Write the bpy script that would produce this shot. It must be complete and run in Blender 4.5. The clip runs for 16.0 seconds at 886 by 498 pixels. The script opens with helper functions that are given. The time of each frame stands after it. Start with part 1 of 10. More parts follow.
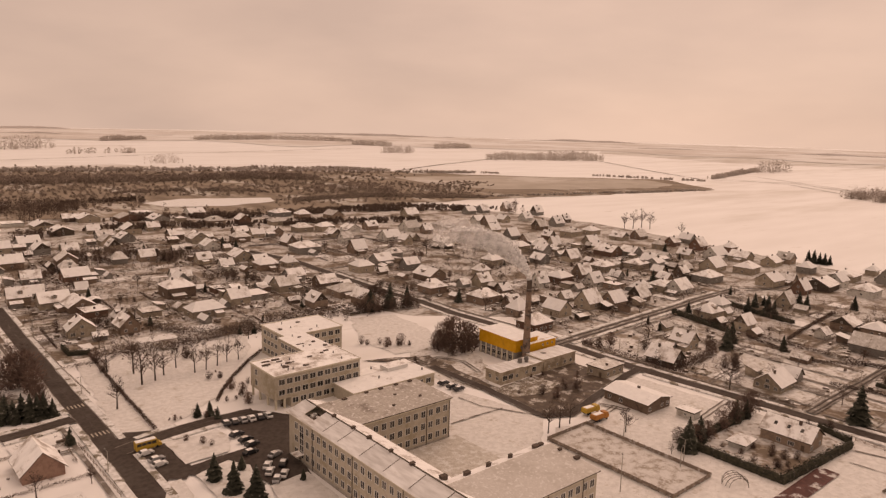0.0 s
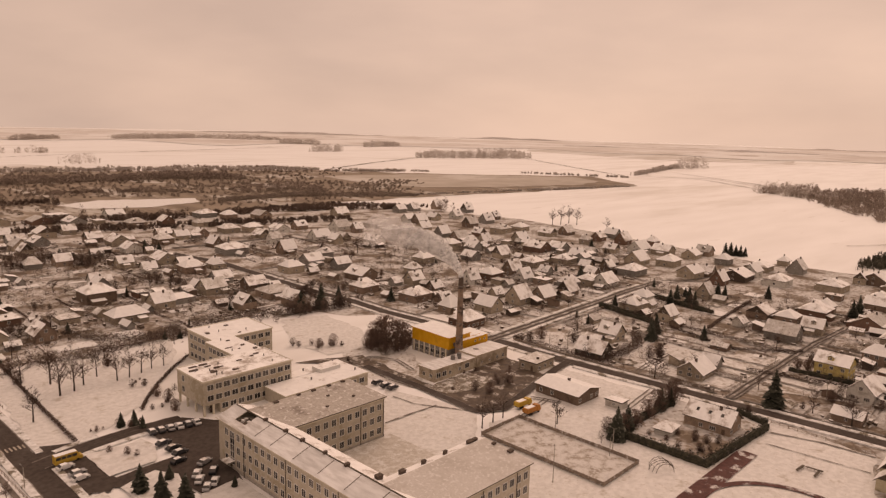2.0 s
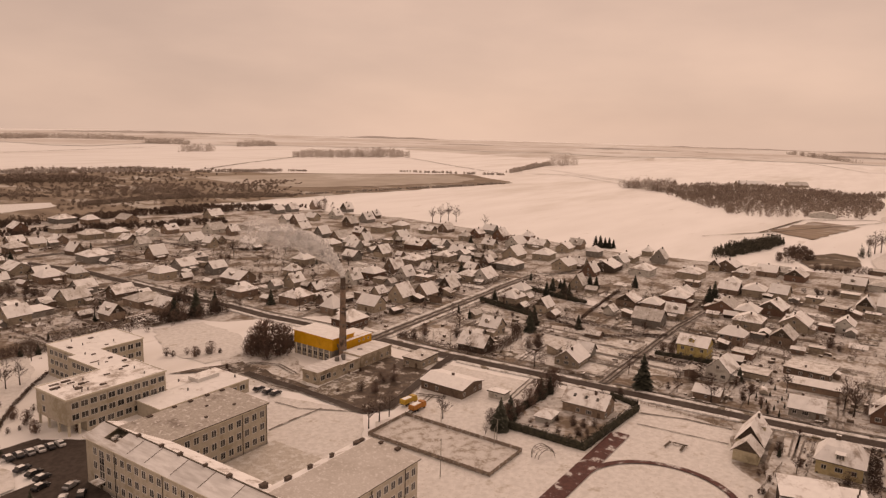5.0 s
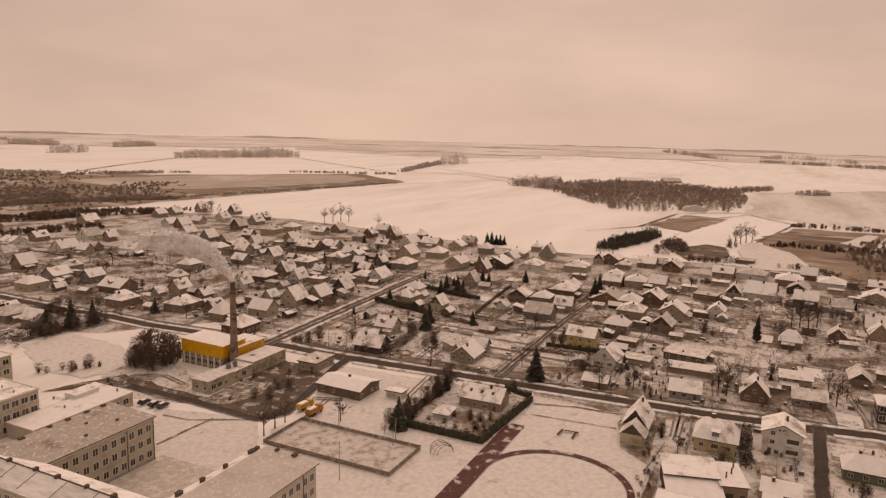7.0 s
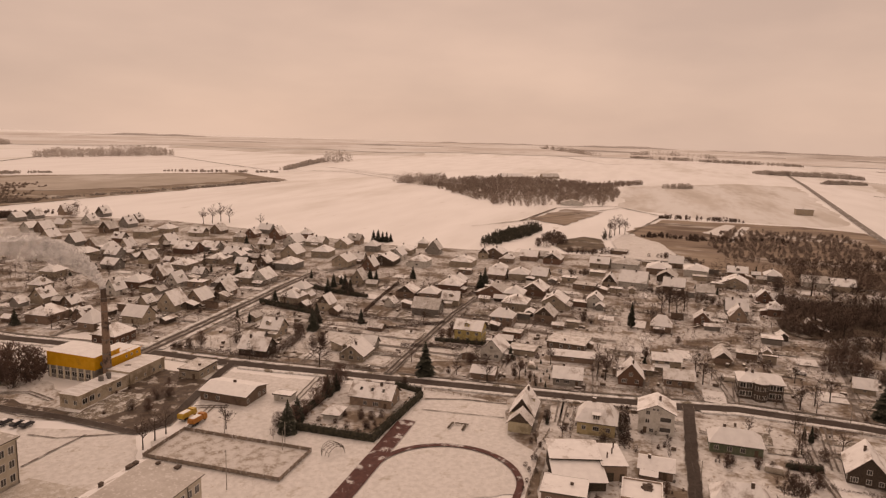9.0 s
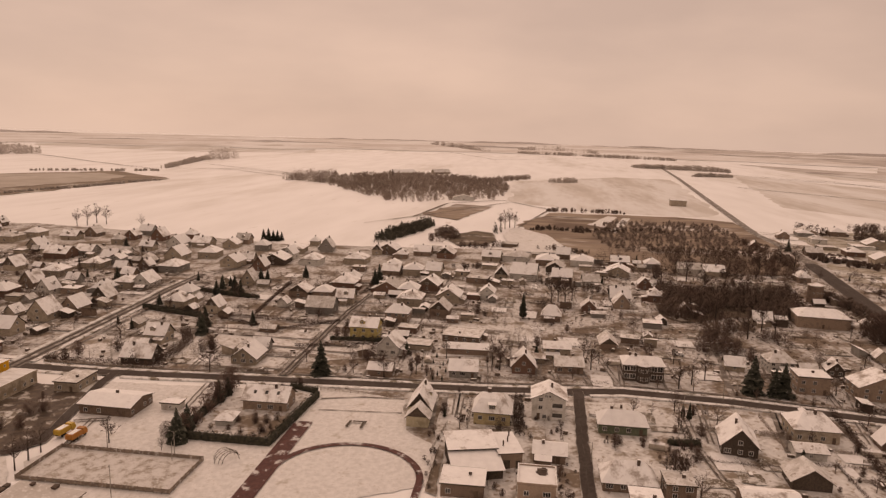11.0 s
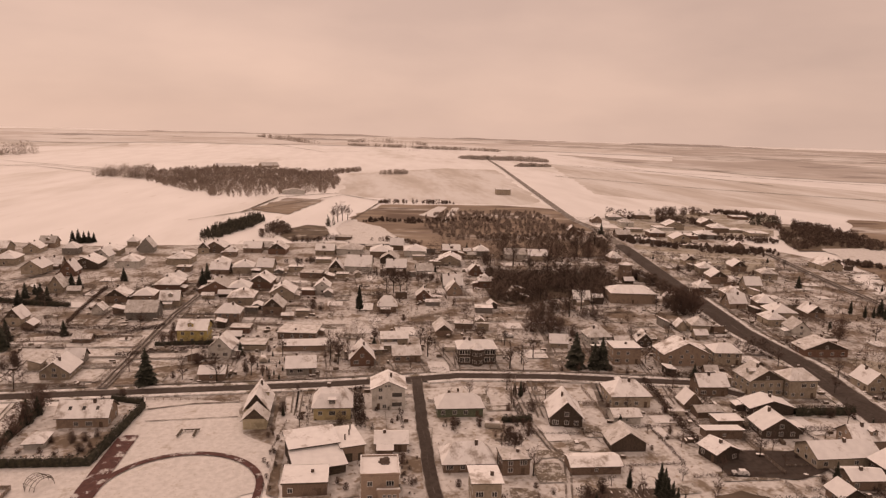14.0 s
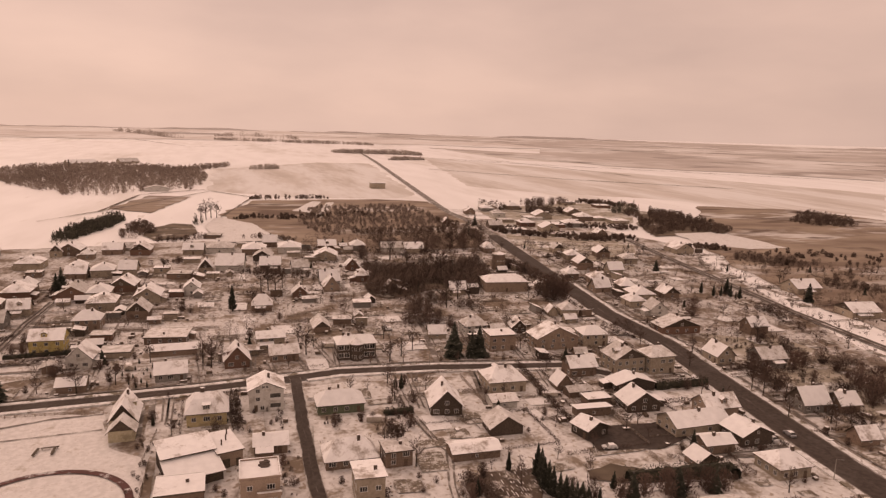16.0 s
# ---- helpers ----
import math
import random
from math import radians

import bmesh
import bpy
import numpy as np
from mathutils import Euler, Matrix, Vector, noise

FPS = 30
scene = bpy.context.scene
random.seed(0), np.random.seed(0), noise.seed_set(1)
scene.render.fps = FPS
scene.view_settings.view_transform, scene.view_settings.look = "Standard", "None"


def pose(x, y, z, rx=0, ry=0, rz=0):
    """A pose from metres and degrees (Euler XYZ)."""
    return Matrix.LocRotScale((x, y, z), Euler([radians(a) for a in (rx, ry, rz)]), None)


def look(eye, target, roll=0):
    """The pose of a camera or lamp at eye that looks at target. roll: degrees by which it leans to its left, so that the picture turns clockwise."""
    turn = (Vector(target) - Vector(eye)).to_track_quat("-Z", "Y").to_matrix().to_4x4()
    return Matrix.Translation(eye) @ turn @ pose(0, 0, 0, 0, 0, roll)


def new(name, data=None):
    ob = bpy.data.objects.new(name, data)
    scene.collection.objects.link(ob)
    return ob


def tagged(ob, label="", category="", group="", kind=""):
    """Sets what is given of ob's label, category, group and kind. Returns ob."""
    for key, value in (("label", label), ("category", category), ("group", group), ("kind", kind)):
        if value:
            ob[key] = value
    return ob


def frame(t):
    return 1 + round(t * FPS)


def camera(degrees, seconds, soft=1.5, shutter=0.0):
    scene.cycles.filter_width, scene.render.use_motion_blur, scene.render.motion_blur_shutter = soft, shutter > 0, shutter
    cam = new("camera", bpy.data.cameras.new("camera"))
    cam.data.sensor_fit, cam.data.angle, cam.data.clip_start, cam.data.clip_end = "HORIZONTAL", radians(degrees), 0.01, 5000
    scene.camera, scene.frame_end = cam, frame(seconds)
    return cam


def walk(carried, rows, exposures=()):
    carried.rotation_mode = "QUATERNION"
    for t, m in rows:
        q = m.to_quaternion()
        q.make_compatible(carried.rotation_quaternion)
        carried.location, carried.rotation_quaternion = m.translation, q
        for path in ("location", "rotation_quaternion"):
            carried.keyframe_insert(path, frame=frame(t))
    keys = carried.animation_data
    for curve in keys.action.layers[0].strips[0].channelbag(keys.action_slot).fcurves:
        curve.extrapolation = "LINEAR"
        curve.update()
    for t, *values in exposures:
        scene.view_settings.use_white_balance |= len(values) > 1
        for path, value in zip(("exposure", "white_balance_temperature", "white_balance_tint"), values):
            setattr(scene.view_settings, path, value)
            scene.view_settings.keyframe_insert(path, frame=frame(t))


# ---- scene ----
cam = camera(64.1, 16.0, soft=1.3)
walk(cam, [
    (0.0, pose(0, 0, 90, 79.95, -1.60, -40.40)),
    (0.5, pose(0, 0, 90, 79.94, -1.58, -41.72)),
    (1.0, pose(0, 0, 90, 79.93, -1.62, -43.00)),
    (1.5, pose(0, 0, 90, 79.95, -1.60, -44.41)),
    (2.0, pose(0, 0, 90, 79.96, -1.56, -46.05)),
    (2.5, pose(0, 0, 90, 79.95, -1.57, -47.69)),
    (3.0, pose(0, 0, 90, 79.96, -1.57, -49.32)),
    (3.5, pose(0, 0, 90, 79.96, -1.60, -50.90)),
    (6.0, pose(0, 0, 90, 80.26, -1.51, -59.79)),
    (6.5, pose(0, 0, 90, 80.29, -1.52, -62.14)),
    (7.0, pose(0, 0, 90, 80.32, -1.54, -64.50)),
    (7.5, pose(0, 0, 90, 80.35, -1.53, -66.86)),
    (8.0, pose(0, 0, 90, 80.36, -1.52, -69.19)),
    (8.5, pose(0, 0, 90, 80.37, -1.54, -71.52)),
    (9.0, pose(0, 0, 90, 80.35, -1.60, -73.78)),
    (11.5, pose(0, 0, 90, 80.24, -1.62, -84.62)),
    (12.0, pose(0, 0, 90, 80.20, -1.67, -86.76)),
    (12.5, pose(0, 0, 90, 80.16, -1.62, -89.00)),
    (13.0, pose(0, 0, 90, 80.11, -1.65, -91.22)),
    (13.5, pose(0, 0, 90, 80.08, -1.63, -93.61)),
    (14.0, pose(0, 0, 90, 80.03, -1.62, -96.08)),
    (14.5, pose(0, 0, 90, 80.00, -1.64, -98.61)),
    (15.0, pose(0, 0, 90, 79.95, -1.67, -101.12)),
    (15.5, pose(0, 0, 90, 79.87, -1.65, -103.65)),
    (16.0, pose(0, 0, 90, 79.80, -1.62, -106.22)),
], exposures=[(0.0, 0.03, 10400, 38), (3.5, 0.0, 10400, 38), (7.5, -0.11, 10350, 37), (12.5, -0.09, 10200, 39), (16.0, 0.06, 10000, 44)])

# ---- sky and sun: flat overcast with a weak veiled sun ----
world = bpy.data.worlds.new("overcast")
scene.world = world
world.use_nodes = True
nt = world.node_tree
sky = nt.nodes.new("ShaderNodeTexSky")
sky.sky_type = "NISHITA"
sky.sun_disc = False
sky.sun_elevation = radians(30)
sky.sun_rotation = radians(68)
dim = nt.nodes.new("ShaderNodeVectorMath")
dim.operation = "SCALE"
dim.inputs["Scale"].default_value = 0.10
nt.links.new(sky.outputs[0], dim.inputs[0])
cloud = nt.nodes.new("ShaderNodeTexNoise")
cloud.inputs["Scale"].default_value = 2.6
cloud.inputs["Detail"].default_value = 5
ramp = nt.nodes.new("ShaderNodeValToRGB")
ramp.color_ramp.elements[0].position, ramp.color_ramp.elements[1].position = 0.34, 0.66
ramp.color_ramp.elements[0].color = (0.82, 0.83, 0.84, 1)
ramp.color_ramp.elements[1].color = (1.0, 1.0, 0.99, 1)
drift = nt.nodes.new("ShaderNodeMapping")
drift.inputs["Scale"].default_value = (1.0, 1.0, 3.2)
nt.links.new(nt.nodes.new("ShaderNodeTexCoord").outputs["Generated"], drift.inputs[0])
nt.links.new(drift.outputs[0], cloud.inputs["Vector"])
nt.links.new(cloud.outputs[0], ramp.inputs[0])
veil = nt.nodes.new("ShaderNodeMix")
veil.data_type = "RGBA"
veil.inputs["Factor"].default_value = 0.96
nt.links.new(dim.outputs[0], veil.inputs[6])
nt.links.new(ramp.outputs[0], veil.inputs[7])
# the veiled sun brightens the cloud round it
geo_dir = nt.nodes.new("ShaderNodeTexCoord")
dot = nt.nodes.new("ShaderNodeVectorMath")
dot.operation = "DOT_PRODUCT"
nt.links.new(geo_dir.outputs["Generated"], dot.inputs[0])
dot.inputs[1].default_value = Vector((0.94, 0.33, 0.13)).normalized()
lobe = nt.nodes.new("ShaderNodeMapRange")
lobe.interpolation_type = "SMOOTHSTEP"
lobe.inputs[1].default_value, lobe.inputs[2].default_value = 0.6, 1.0
lobe.inputs[3].default_value, lobe.inputs[4].default_value = 0.96, 1.07
nt.links.new(dot.outputs["Value"], lobe.inputs[0])
bright = nt.nodes.new("ShaderNodeVectorMath")
bright.operation = "SCALE"
nt.links.new(veil.outputs[2], bright.inputs[0])
nt.links.new(lobe.outputs[0], bright.inputs["Scale"])
# the cloud is thinnest low over the land and thickens upwards
parts = nt.nodes.new("ShaderNodeSeparateXYZ")
nt.links.new(geo_dir.outputs["Generated"], parts.inputs[0])
rise = nt.nodes.new("ShaderNodeValToRGB")
rise.color_ramp.interpolation = "EASE"
for at, v in ((0.0, .97), (0.035, 1.04), (0.10, 1.08), (0.22, .99), (0.5, .95)):
    e = rise.color_ramp.elements[0] if at == 0 else rise.color_ramp.elements[1] if at == .5 else rise.color_ramp.elements.new(at)
    e.position, e.color = at, (v / 1.1, v / 1.1, v / 1.1, 1)
nt.links.new(parts.outputs["Z"], rise.inputs[0])
shade = nt.nodes.new("ShaderNodeVectorMath")
shade.operation = "MULTIPLY"
nt.links.new(bright.outputs[0], shade.inputs[0])
nt.links.new(rise.outputs[0], shade.inputs[1])
nt.links.new(shade.outputs[0], nt.nodes["Background"].inputs[0])
nt.nodes["Background"].inputs[1].default_value = 0.638
sun_data = bpy.data.lights.new("sun", "SUN")
sun_data.energy, sun_data.angle, sun_data.color = 0.8, radians(50), (1.0, 0.96, 0.91)
sun = new("sun", sun_data)
sun.matrix_world = look((0, 0, 300), (-150, -60, 170))

# ---- materials ----
MATS = {}


def surf(name, lo, hi, scale=1.0, rough=0.85, bump=0.3, stain=None, stain_scale=0.3, stain_at=0.6, soft=0.08, vary=0.0, metal=0.0, stretch=None, shift=0.0, fine=6.0, second=None):
    """A procedural surface: grain between two colours, stains of a third colour at a larger scale, relief, and a change from object to object."""
    m = bpy.data.materials.new(name)
    m.use_nodes = True
    t = m.node_tree
    b = t.nodes["Principled BSDF"]
    b.inputs["Roughness"].default_value, b.inputs["Metallic"].default_value = rough, metal
    b.inputs["Specular IOR Level"].default_value = 0.25
    geo = t.nodes.new("ShaderNodeNewGeometry")
    vec = geo.outputs["Position"]
    if stretch:
        mp = t.nodes.new("ShaderNodeMapping")
        mp.inputs["Scale"].default_value = stretch
        t.links.new(vec, mp.inputs[0])
        vec = mp.outputs[0]

    def noise_at(sc, detail=5):
        n = t.nodes.new("ShaderNodeTexNoise")
        n.inputs["Scale"].default_value, n.inputs["Detail"].default_value = sc, detail
        t.links.new(vec, n.inputs["Vector"])
        return n.outputs[0]

    def mix(fac, a, bb):
        n = t.nodes.new("ShaderNodeMix")
        n.data_type = "RGBA"
        for sock, v in ((n.inputs["Factor"], fac), (n.inputs[6], a), (n.inputs[7], bb)):
            if isinstance(v, (tuple, list)):
                sock.default_value = (*v, 1)
            elif isinstance(v, (int, float)):
                sock.default_value = v
            else:
                t.links.new(v, sock)
        return n.outputs[2]

    def step(v, at, width):
        n = t.nodes.new("ShaderNodeMapRange")
        n.interpolation_type = "SMOOTHSTEP"
        n.inputs[1].default_value, n.inputs[2].default_value = at - width, at + width
        t.links.new(v, n.inputs[0])
        return n.outputs[0], n

    grain, _ = step(noise_at(scale), 0.5, 0.22)
    col = mix(grain, lo, hi)
    info = t.nodes.new("ShaderNodeObjectInfo")
    if stain:
        a, bnode = noise_at(stain_scale, 6), None
        add = t.nodes.new("ShaderNodeMath")
        add.operation = "MULTIPLY_ADD"
        t.links.new(noise_at(stain_scale * 7.3, 4), add.inputs[0])
        add.inputs[1].default_value = 0.35
        t.links.new(a, add.inputs[2])
        v = add.outputs[0]
        if shift:
            off = t.nodes.new("ShaderNodeMath")
            off.operation = "MULTIPLY_ADD"
            t.links.new(info.outputs["Random"], off.inputs[0])
            off.inputs[1].default_value = shift
            t.links.new(v, off.inputs[2])
            v = off.outputs[0]
        s, _ = step(v, stain_at + 0.175, soft)
        col = mix(s, col, stain)
    if second:
        c2, sc2, at2 = second
        s2, _ = step(noise_at(sc2, 6), at2, 0.05)
        col = mix(s2, col, c2)
    if vary:
        hsv = t.nodes.new("ShaderNodeHueSaturation")
        mr = t.nodes.new("ShaderNodeMapRange")
        mr.inputs[3].default_value, mr.inputs[4].default_value = 1 - vary, 1 + vary
        t.links.new(info.outputs["Random"], mr.inputs[0])
        t.links.new(mr.outputs[0], hsv.inputs["Value"])
        t.links.new(col, hsv.inputs["Color"])
        col = hsv.outputs[0]
    t.links.new(col, b.inputs["Base Color"])
    if bump:
        bp = t.nodes.new("ShaderNodeBump")
        bp.inputs["Strength"].default_value, bp.inputs["Distance"].default_value = bump, 0.05
        t.links.new(noise_at(scale * fine, 4), bp.inputs["Height"])
        t.links.new(bp.outputs[0], b.inputs["Normal"])
    MATS[name] = m
    return m


SNOW, SNOW2 = (0.57, 0.56, 0.545), (0.69, 0.68, 0.67)
surf("field_snow", (0.81, 0.80, 0.79), (0.88, 0.875, 0.87), 0.02, 0.7, 0.2, stain=(0.68, 0.655, 0.62), stain_scale=0.004, stain_at=0.62, soft=0.12, stretch=(0.35, 1.6, 1), second=((0.70, 0.68, 0.65), 0.05, 0.70))
surf("lawn_snow", (0.61, 0.595, 0.575), (0.74, 0.725, 0.71), 0.6, 0.7, 0.4, stain=(0.46, 0.415, 0.36), stain_scale=0.16, stain_at=0.68, soft=0.10, second=((0.50, 0.455, 0.40), 2.2, 0.66))
surf("garden_soil", (0.47, 0.45, 0.43), (0.66, 0.645, 0.63), 0.5, 0.9, 0.6, stain=(0.18, 0.135, 0.10), stain_scale=0.06, stain_at=0.52, soft=0.10, second=((0.29, 0.235, 0.19), 0.45, 0.59))
surf("marsh_reed", (0.19, 0.145, 0.11), (0.31, 0.25, 0.195), 0.05, 0.95, 0.6, stain=(0.50, 0.47, 0.43), stain_scale=0.022, stain_at=0.60, soft=0.06, stretch=(1, 0.35, 1))
surf("reed_field", (0.40, 0.35, 0.30), (0.48, 0.43, 0.38), 0.02, 0.95, 0.3, stain=(0.56, 0.52, 0.48), stain_scale=0.008, stain_at=0.6)
surf("brown_field", (0.10, 0.076, 0.056), (0.18, 0.14, 0.105), 0.08, 0.95, 0.6, stain=(0.5, 0.47, 0.43), stain_scale=0.03, stain_at=0.63, soft=0.06)
surf("thin_snow_grass", (0.47, 0.43, 0.38), (0.60, 0.57, 0.53), 0.9, 0.9, 0.3, stain=(0.66, 0.65, 0.63), stain_scale=0.5, stain_at=0.58, soft=0.10, second=((0.36, 0.31, 0.26), 2.5, 0.62))
surf("stubble_field", (0.53, 0.485, 0.44), (0.64, 0.60, 0.56), 0.03, 0.9, 0.3, stain=(0.74, 0.73, 0.715), stain_scale=0.012, stain_at=0.52, soft=0.14, stretch=(0.25, 1.3, 1))
surf("yard_snow", (0.57, 0.55, 0.53), (0.72, 0.71, 0.695), 0.5, 0.8, 0.5, stain=(0.25, 0.20, 0.155), stain_scale=0.11, stain_at=0.58, soft=0.10, second=((0.38, 0.325, 0.27), 0.6, 0.62))
surf("scrub_soil", (0.30, 0.26, 0.205), (0.46, 0.42, 0.36), 0.25, 0.9, 0.5, stain=(0.64, 0.63, 0.61), stain_scale=0.05, stain_at=0.57, soft=0.08, stretch=(1, 0.5, 1), second=((0.17, 0.135, 0.10), 0.22, 0.60))
surf("mud", (0.065, 0.045, 0.034), (0.13, 0.095, 0.07), 0.4, 0.7, 0.6, stain=(0.45, 0.42, 0.39), stain_scale=0.22, stain_at=0.60, soft=0.06)
surf("asphalt", (0.050, 0.037, 0.031), (0.078, 0.060, 0.051), 0.8, 0.9, 0.3, stain=(0.09, 0.075, 0.066), stain_scale=0.09, stain_at=0.62, soft=0.10)
surf("worn_asphalt", (0.052, 0.040, 0.034), (0.085, 0.067, 0.057), 0.9, 0.9, 0.3, stain=(0.12, 0.10, 0.088), stain_scale=0.12, stain_at=0.62, soft=0.10)
surf("slush", (0.13, 0.11, 0.095), (0.22, 0.19, 0.165), 0.7, 0.7, 0.3, stain=(0.5, 0.48, 0.46), stain_scale=0.2, stain_at=0.60, soft=0.08)
surf("track_red", (0.085, 0.034, 0.03), (0.13, 0.052, 0.045), 0.8, 0.8, 0.3, stain=(0.56, 0.54, 0.53), stain_scale=0.30, stain_at=0.61, soft=0.05)
surf("court_asphalt", (0.30, 0.255, 0.215), (0.42, 0.375, 0.33), 0.9, 0.8, 0.3, stain=(0.63, 0.61, 0.59), stain_scale=0.35, stain_at=0.47, soft=0.12, second=((0.57, 0.55, 0.53), 1.4, 0.57))
surf("verge_snow", SNOW, (0.80, 0.80, 0.80), 0.7, 0.75, 0.5, stain=(0.20, 0.17, 0.13), stain_scale=0.25, stain_at=0.58, soft=0.06)
surf("roof_snow", (0.82, 0.815, 0.81), (0.90, 0.897, 0.89), 0.5, 0.7, 0.3, stain=(0.36, 0.305, 0.265), stain_scale=0.22, stain_at=0.79, soft=0.14, shift=0.22, vary=0.06)
surf("roof_metal", (0.36, 0.325, 0.29), (0.47, 0.435, 0.40), 1.6, 0.6, 0.3, stain=(0.20, 0.165, 0.14), stain_scale=0.10, stain_at=0.66, soft=0.10, second=((0.60, 0.58, 0.56), 0.8, 0.60))
surf("roof_frost", (0.50, 0.47, 0.44), (0.57, 0.54, 0.51), 2.2, 0.6, 0.3, stain=(0.43, 0.395, 0.36), stain_scale=0.12, stain_at=0.62, soft=0.16, second=((0.62, 0.60, 0.58), 1.1, 0.60))
surf("roof_thin_snow", (0.58, 0.57, 0.56), (0.78, 0.78, 0.78), 0.9, 0.7, 0.2, stain=(0.40, 0.36, 0.32), stain_scale=0.22, stain_at=0.64, soft=0.12, stretch=(1, 0.22, 1), vary=0.10)
surf("roof_grey_snow", (0.46, 0.43, 0.40), (0.62, 0.60, 0.57), 0.9, 0.7, 0.25, stain=(0.72, 0.71, 0.70), stain_scale=0.4, stain_at=0.60, soft=0.12, shift=0.15, vary=0.12, second=((0.34, 0.29, 0.25), 0.8, 0.63))
surf("eave_wood", (0.07, 0.055, 0.042), (0.12, 0.095, 0.07), 2.0, 0.8, 0.3)
surf("pink_plaster", (0.288, 0.176, 0.136), (0.352, 0.224, 0.176), 1.2, 0.9, 0.3, stain=(0.25, 0.15, 0.12), stain_scale=0.4)
surf("tan_plaster", (0.32, 0.265, 0.205), (0.41, 0.35, 0.28), 1.2, 0.9, 0.3, stain=(0.27, 0.225, 0.18), stain_scale=0.4, vary=0.18)
surf("white_plaster", (0.532, 0.513, 0.475), (0.627, 0.608, 0.570), 1.2, 0.9, 0.2, stain=(0.40, 0.37, 0.33), stain_scale=0.4, vary=0.1)
surf("yellow_plaster", (0.46, 0.36, 0.14), (0.56, 0.45, 0.20), 1.2, 0.9, 0.2, stain=(0.34, 0.26, 0.12), stain_scale=0.4)
surf("straw_plaster", (0.46, 0.375, 0.215), (0.55, 0.455, 0.28), 1.2, 0.9, 0.2, stain=(0.36, 0.29, 0.18), stain_scale=0.4)
surf("cream_plaster", (0.46, 0.40, 0.28), (0.56, 0.50, 0.37), 1.2, 0.9, 0.2, stain=(0.36, 0.31, 0.22), stain_scale=0.4)
surf("brown_brick", (0.175, 0.122, 0.093), (0.265, 0.195, 0.15), 4.0, 0.9, 0.5, stain=(0.14, 0.10, 0.08), stain_scale=0.5, vary=0.3)
surf("peach_brick", (0.272, 0.200, 0.152), (0.344, 0.264, 0.208), 4.0, 0.9, 0.4, stain=(0.24, 0.18, 0.14), stain_scale=0.5, vary=0.1)
surf("dark_timber", (0.058, 0.043, 0.034), (0.105, 0.08, 0.063), 3.0, 0.8, 0.5, vary=0.2)
surf("brown_boards", (0.075, 0.055, 0.042), (0.13, 0.10, 0.078), 3.0, 0.8, 0.4, vary=0.3)
surf("red_timber", (0.14, 0.080, 0.058), (0.20, 0.12, 0.088), 3.0, 0.8, 0.5, vary=0.2)
surf("green_timber", (0.09, 0.11, 0.075), (0.14, 0.16, 0.11), 3.0, 0.8, 0.5, vary=0.15)
surf("grey_block", (0.210, 0.195, 0.180), (0.285, 0.270, 0.247), 2.5, 0.9, 0.4, stain=(0.2, 0.18, 0.16), stain_scale=0.5, vary=0.2)
surf("school_plaster", (0.42, 0.372, 0.305), (0.50, 0.447, 0.37), 0.8, 0.9, 0.25, stain=(0.36, 0.31, 0.23), stain_scale=0.18, stain_at=0.6)
surf("school_trim", (0.58, 0.53, 0.43), (0.64, 0.59, 0.49), 1.5, 0.85, 0.2)
surf("boiler_yellow", (0.62, 0.30, 0.015), (0.70, 0.36, 0.03), 0.6, 0.6, 0.15, stain=(0.50, 0.24, 0.02), stain_scale=0.3, stain_at=0.62)
surf("boiler_brick", (0.42, 0.355, 0.275), (0.52, 0.45, 0.36), 2.0, 0.9, 0.4, stain=(0.28, 0.225, 0.165), stain_scale=0.25, stain_at=0.57)
surf("chimney_brick", (0.21, 0.145, 0.11), (0.32, 0.225, 0.172), 3.0, 0.9, 0.5, stain=(0.08, 0.06, 0.05), stain_scale=0.3, stain_at=0.62)
surf("soot_brick", (0.07, 0.055, 0.045), (0.14, 0.10, 0.08), 3.0, 0.9, 0.5)
surf("frame_white", (0.60, 0.59, 0.57), (0.68, 0.67, 0.65), 3.0, 0.6, 0.1)
surf("door_wood", (0.10, 0.07, 0.05), (0.16, 0.11, 0.08), 3.0, 0.7, 0.3)
surf("bark", (0.047, 0.036, 0.029), (0.085, 0.066, 0.053), 3.0, 0.95, 0.6)
surf("bush_brown", (0.108, 0.070, 0.057), (0.172, 0.117, 0.095), 0.5, 0.95, 0.3, vary=0.25)
surf("twig_brown", (0.072, 0.048, 0.039), (0.122, 0.084, 0.068), 0.4, 0.95, 0.3, vary=0.25)
# haze is put into these four wood colours, paler for farther trees
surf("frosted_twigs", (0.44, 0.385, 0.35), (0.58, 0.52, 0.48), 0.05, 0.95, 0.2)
surf("brown_twigs", (0.105, 0.072, 0.058), (0.17, 0.122, 0.098), 0.06, 0.95, 0.2, vary=0.1)
surf("far_conifer", (0.07, 0.066, 0.050), (0.12, 0.11, 0.085), 0.4, 0.95, 0.2)
surf("pale_twigs", (0.24, 0.185, 0.155), (0.34, 0.275, 0.235), 0.05, 0.95, 0.2)
surf("dry_grass", (0.20, 0.145, 0.11), (0.34, 0.27, 0.21), 0.04, 0.95, 0.5, stain=(0.58, 0.55, 0.52), stain_scale=0.015, stain_at=0.60, soft=0.08, stretch=(1, 0.4, 1), second=((0.15, 0.105, 0.08), 0.03, 0.60))
# two land colours that imitate the pale and the dark haze at the horizon
surf("bare_heath", (0.57, 0.52, 0.485), (0.66, 0.61, 0.575), 0.004, 0.95, 0.3, stain=(0.77, 0.755, 0.74), stain_scale=0.0022, stain_at=0.50, soft=0.14, second=((0.52, 0.47, 0.435), 0.006, 0.62))
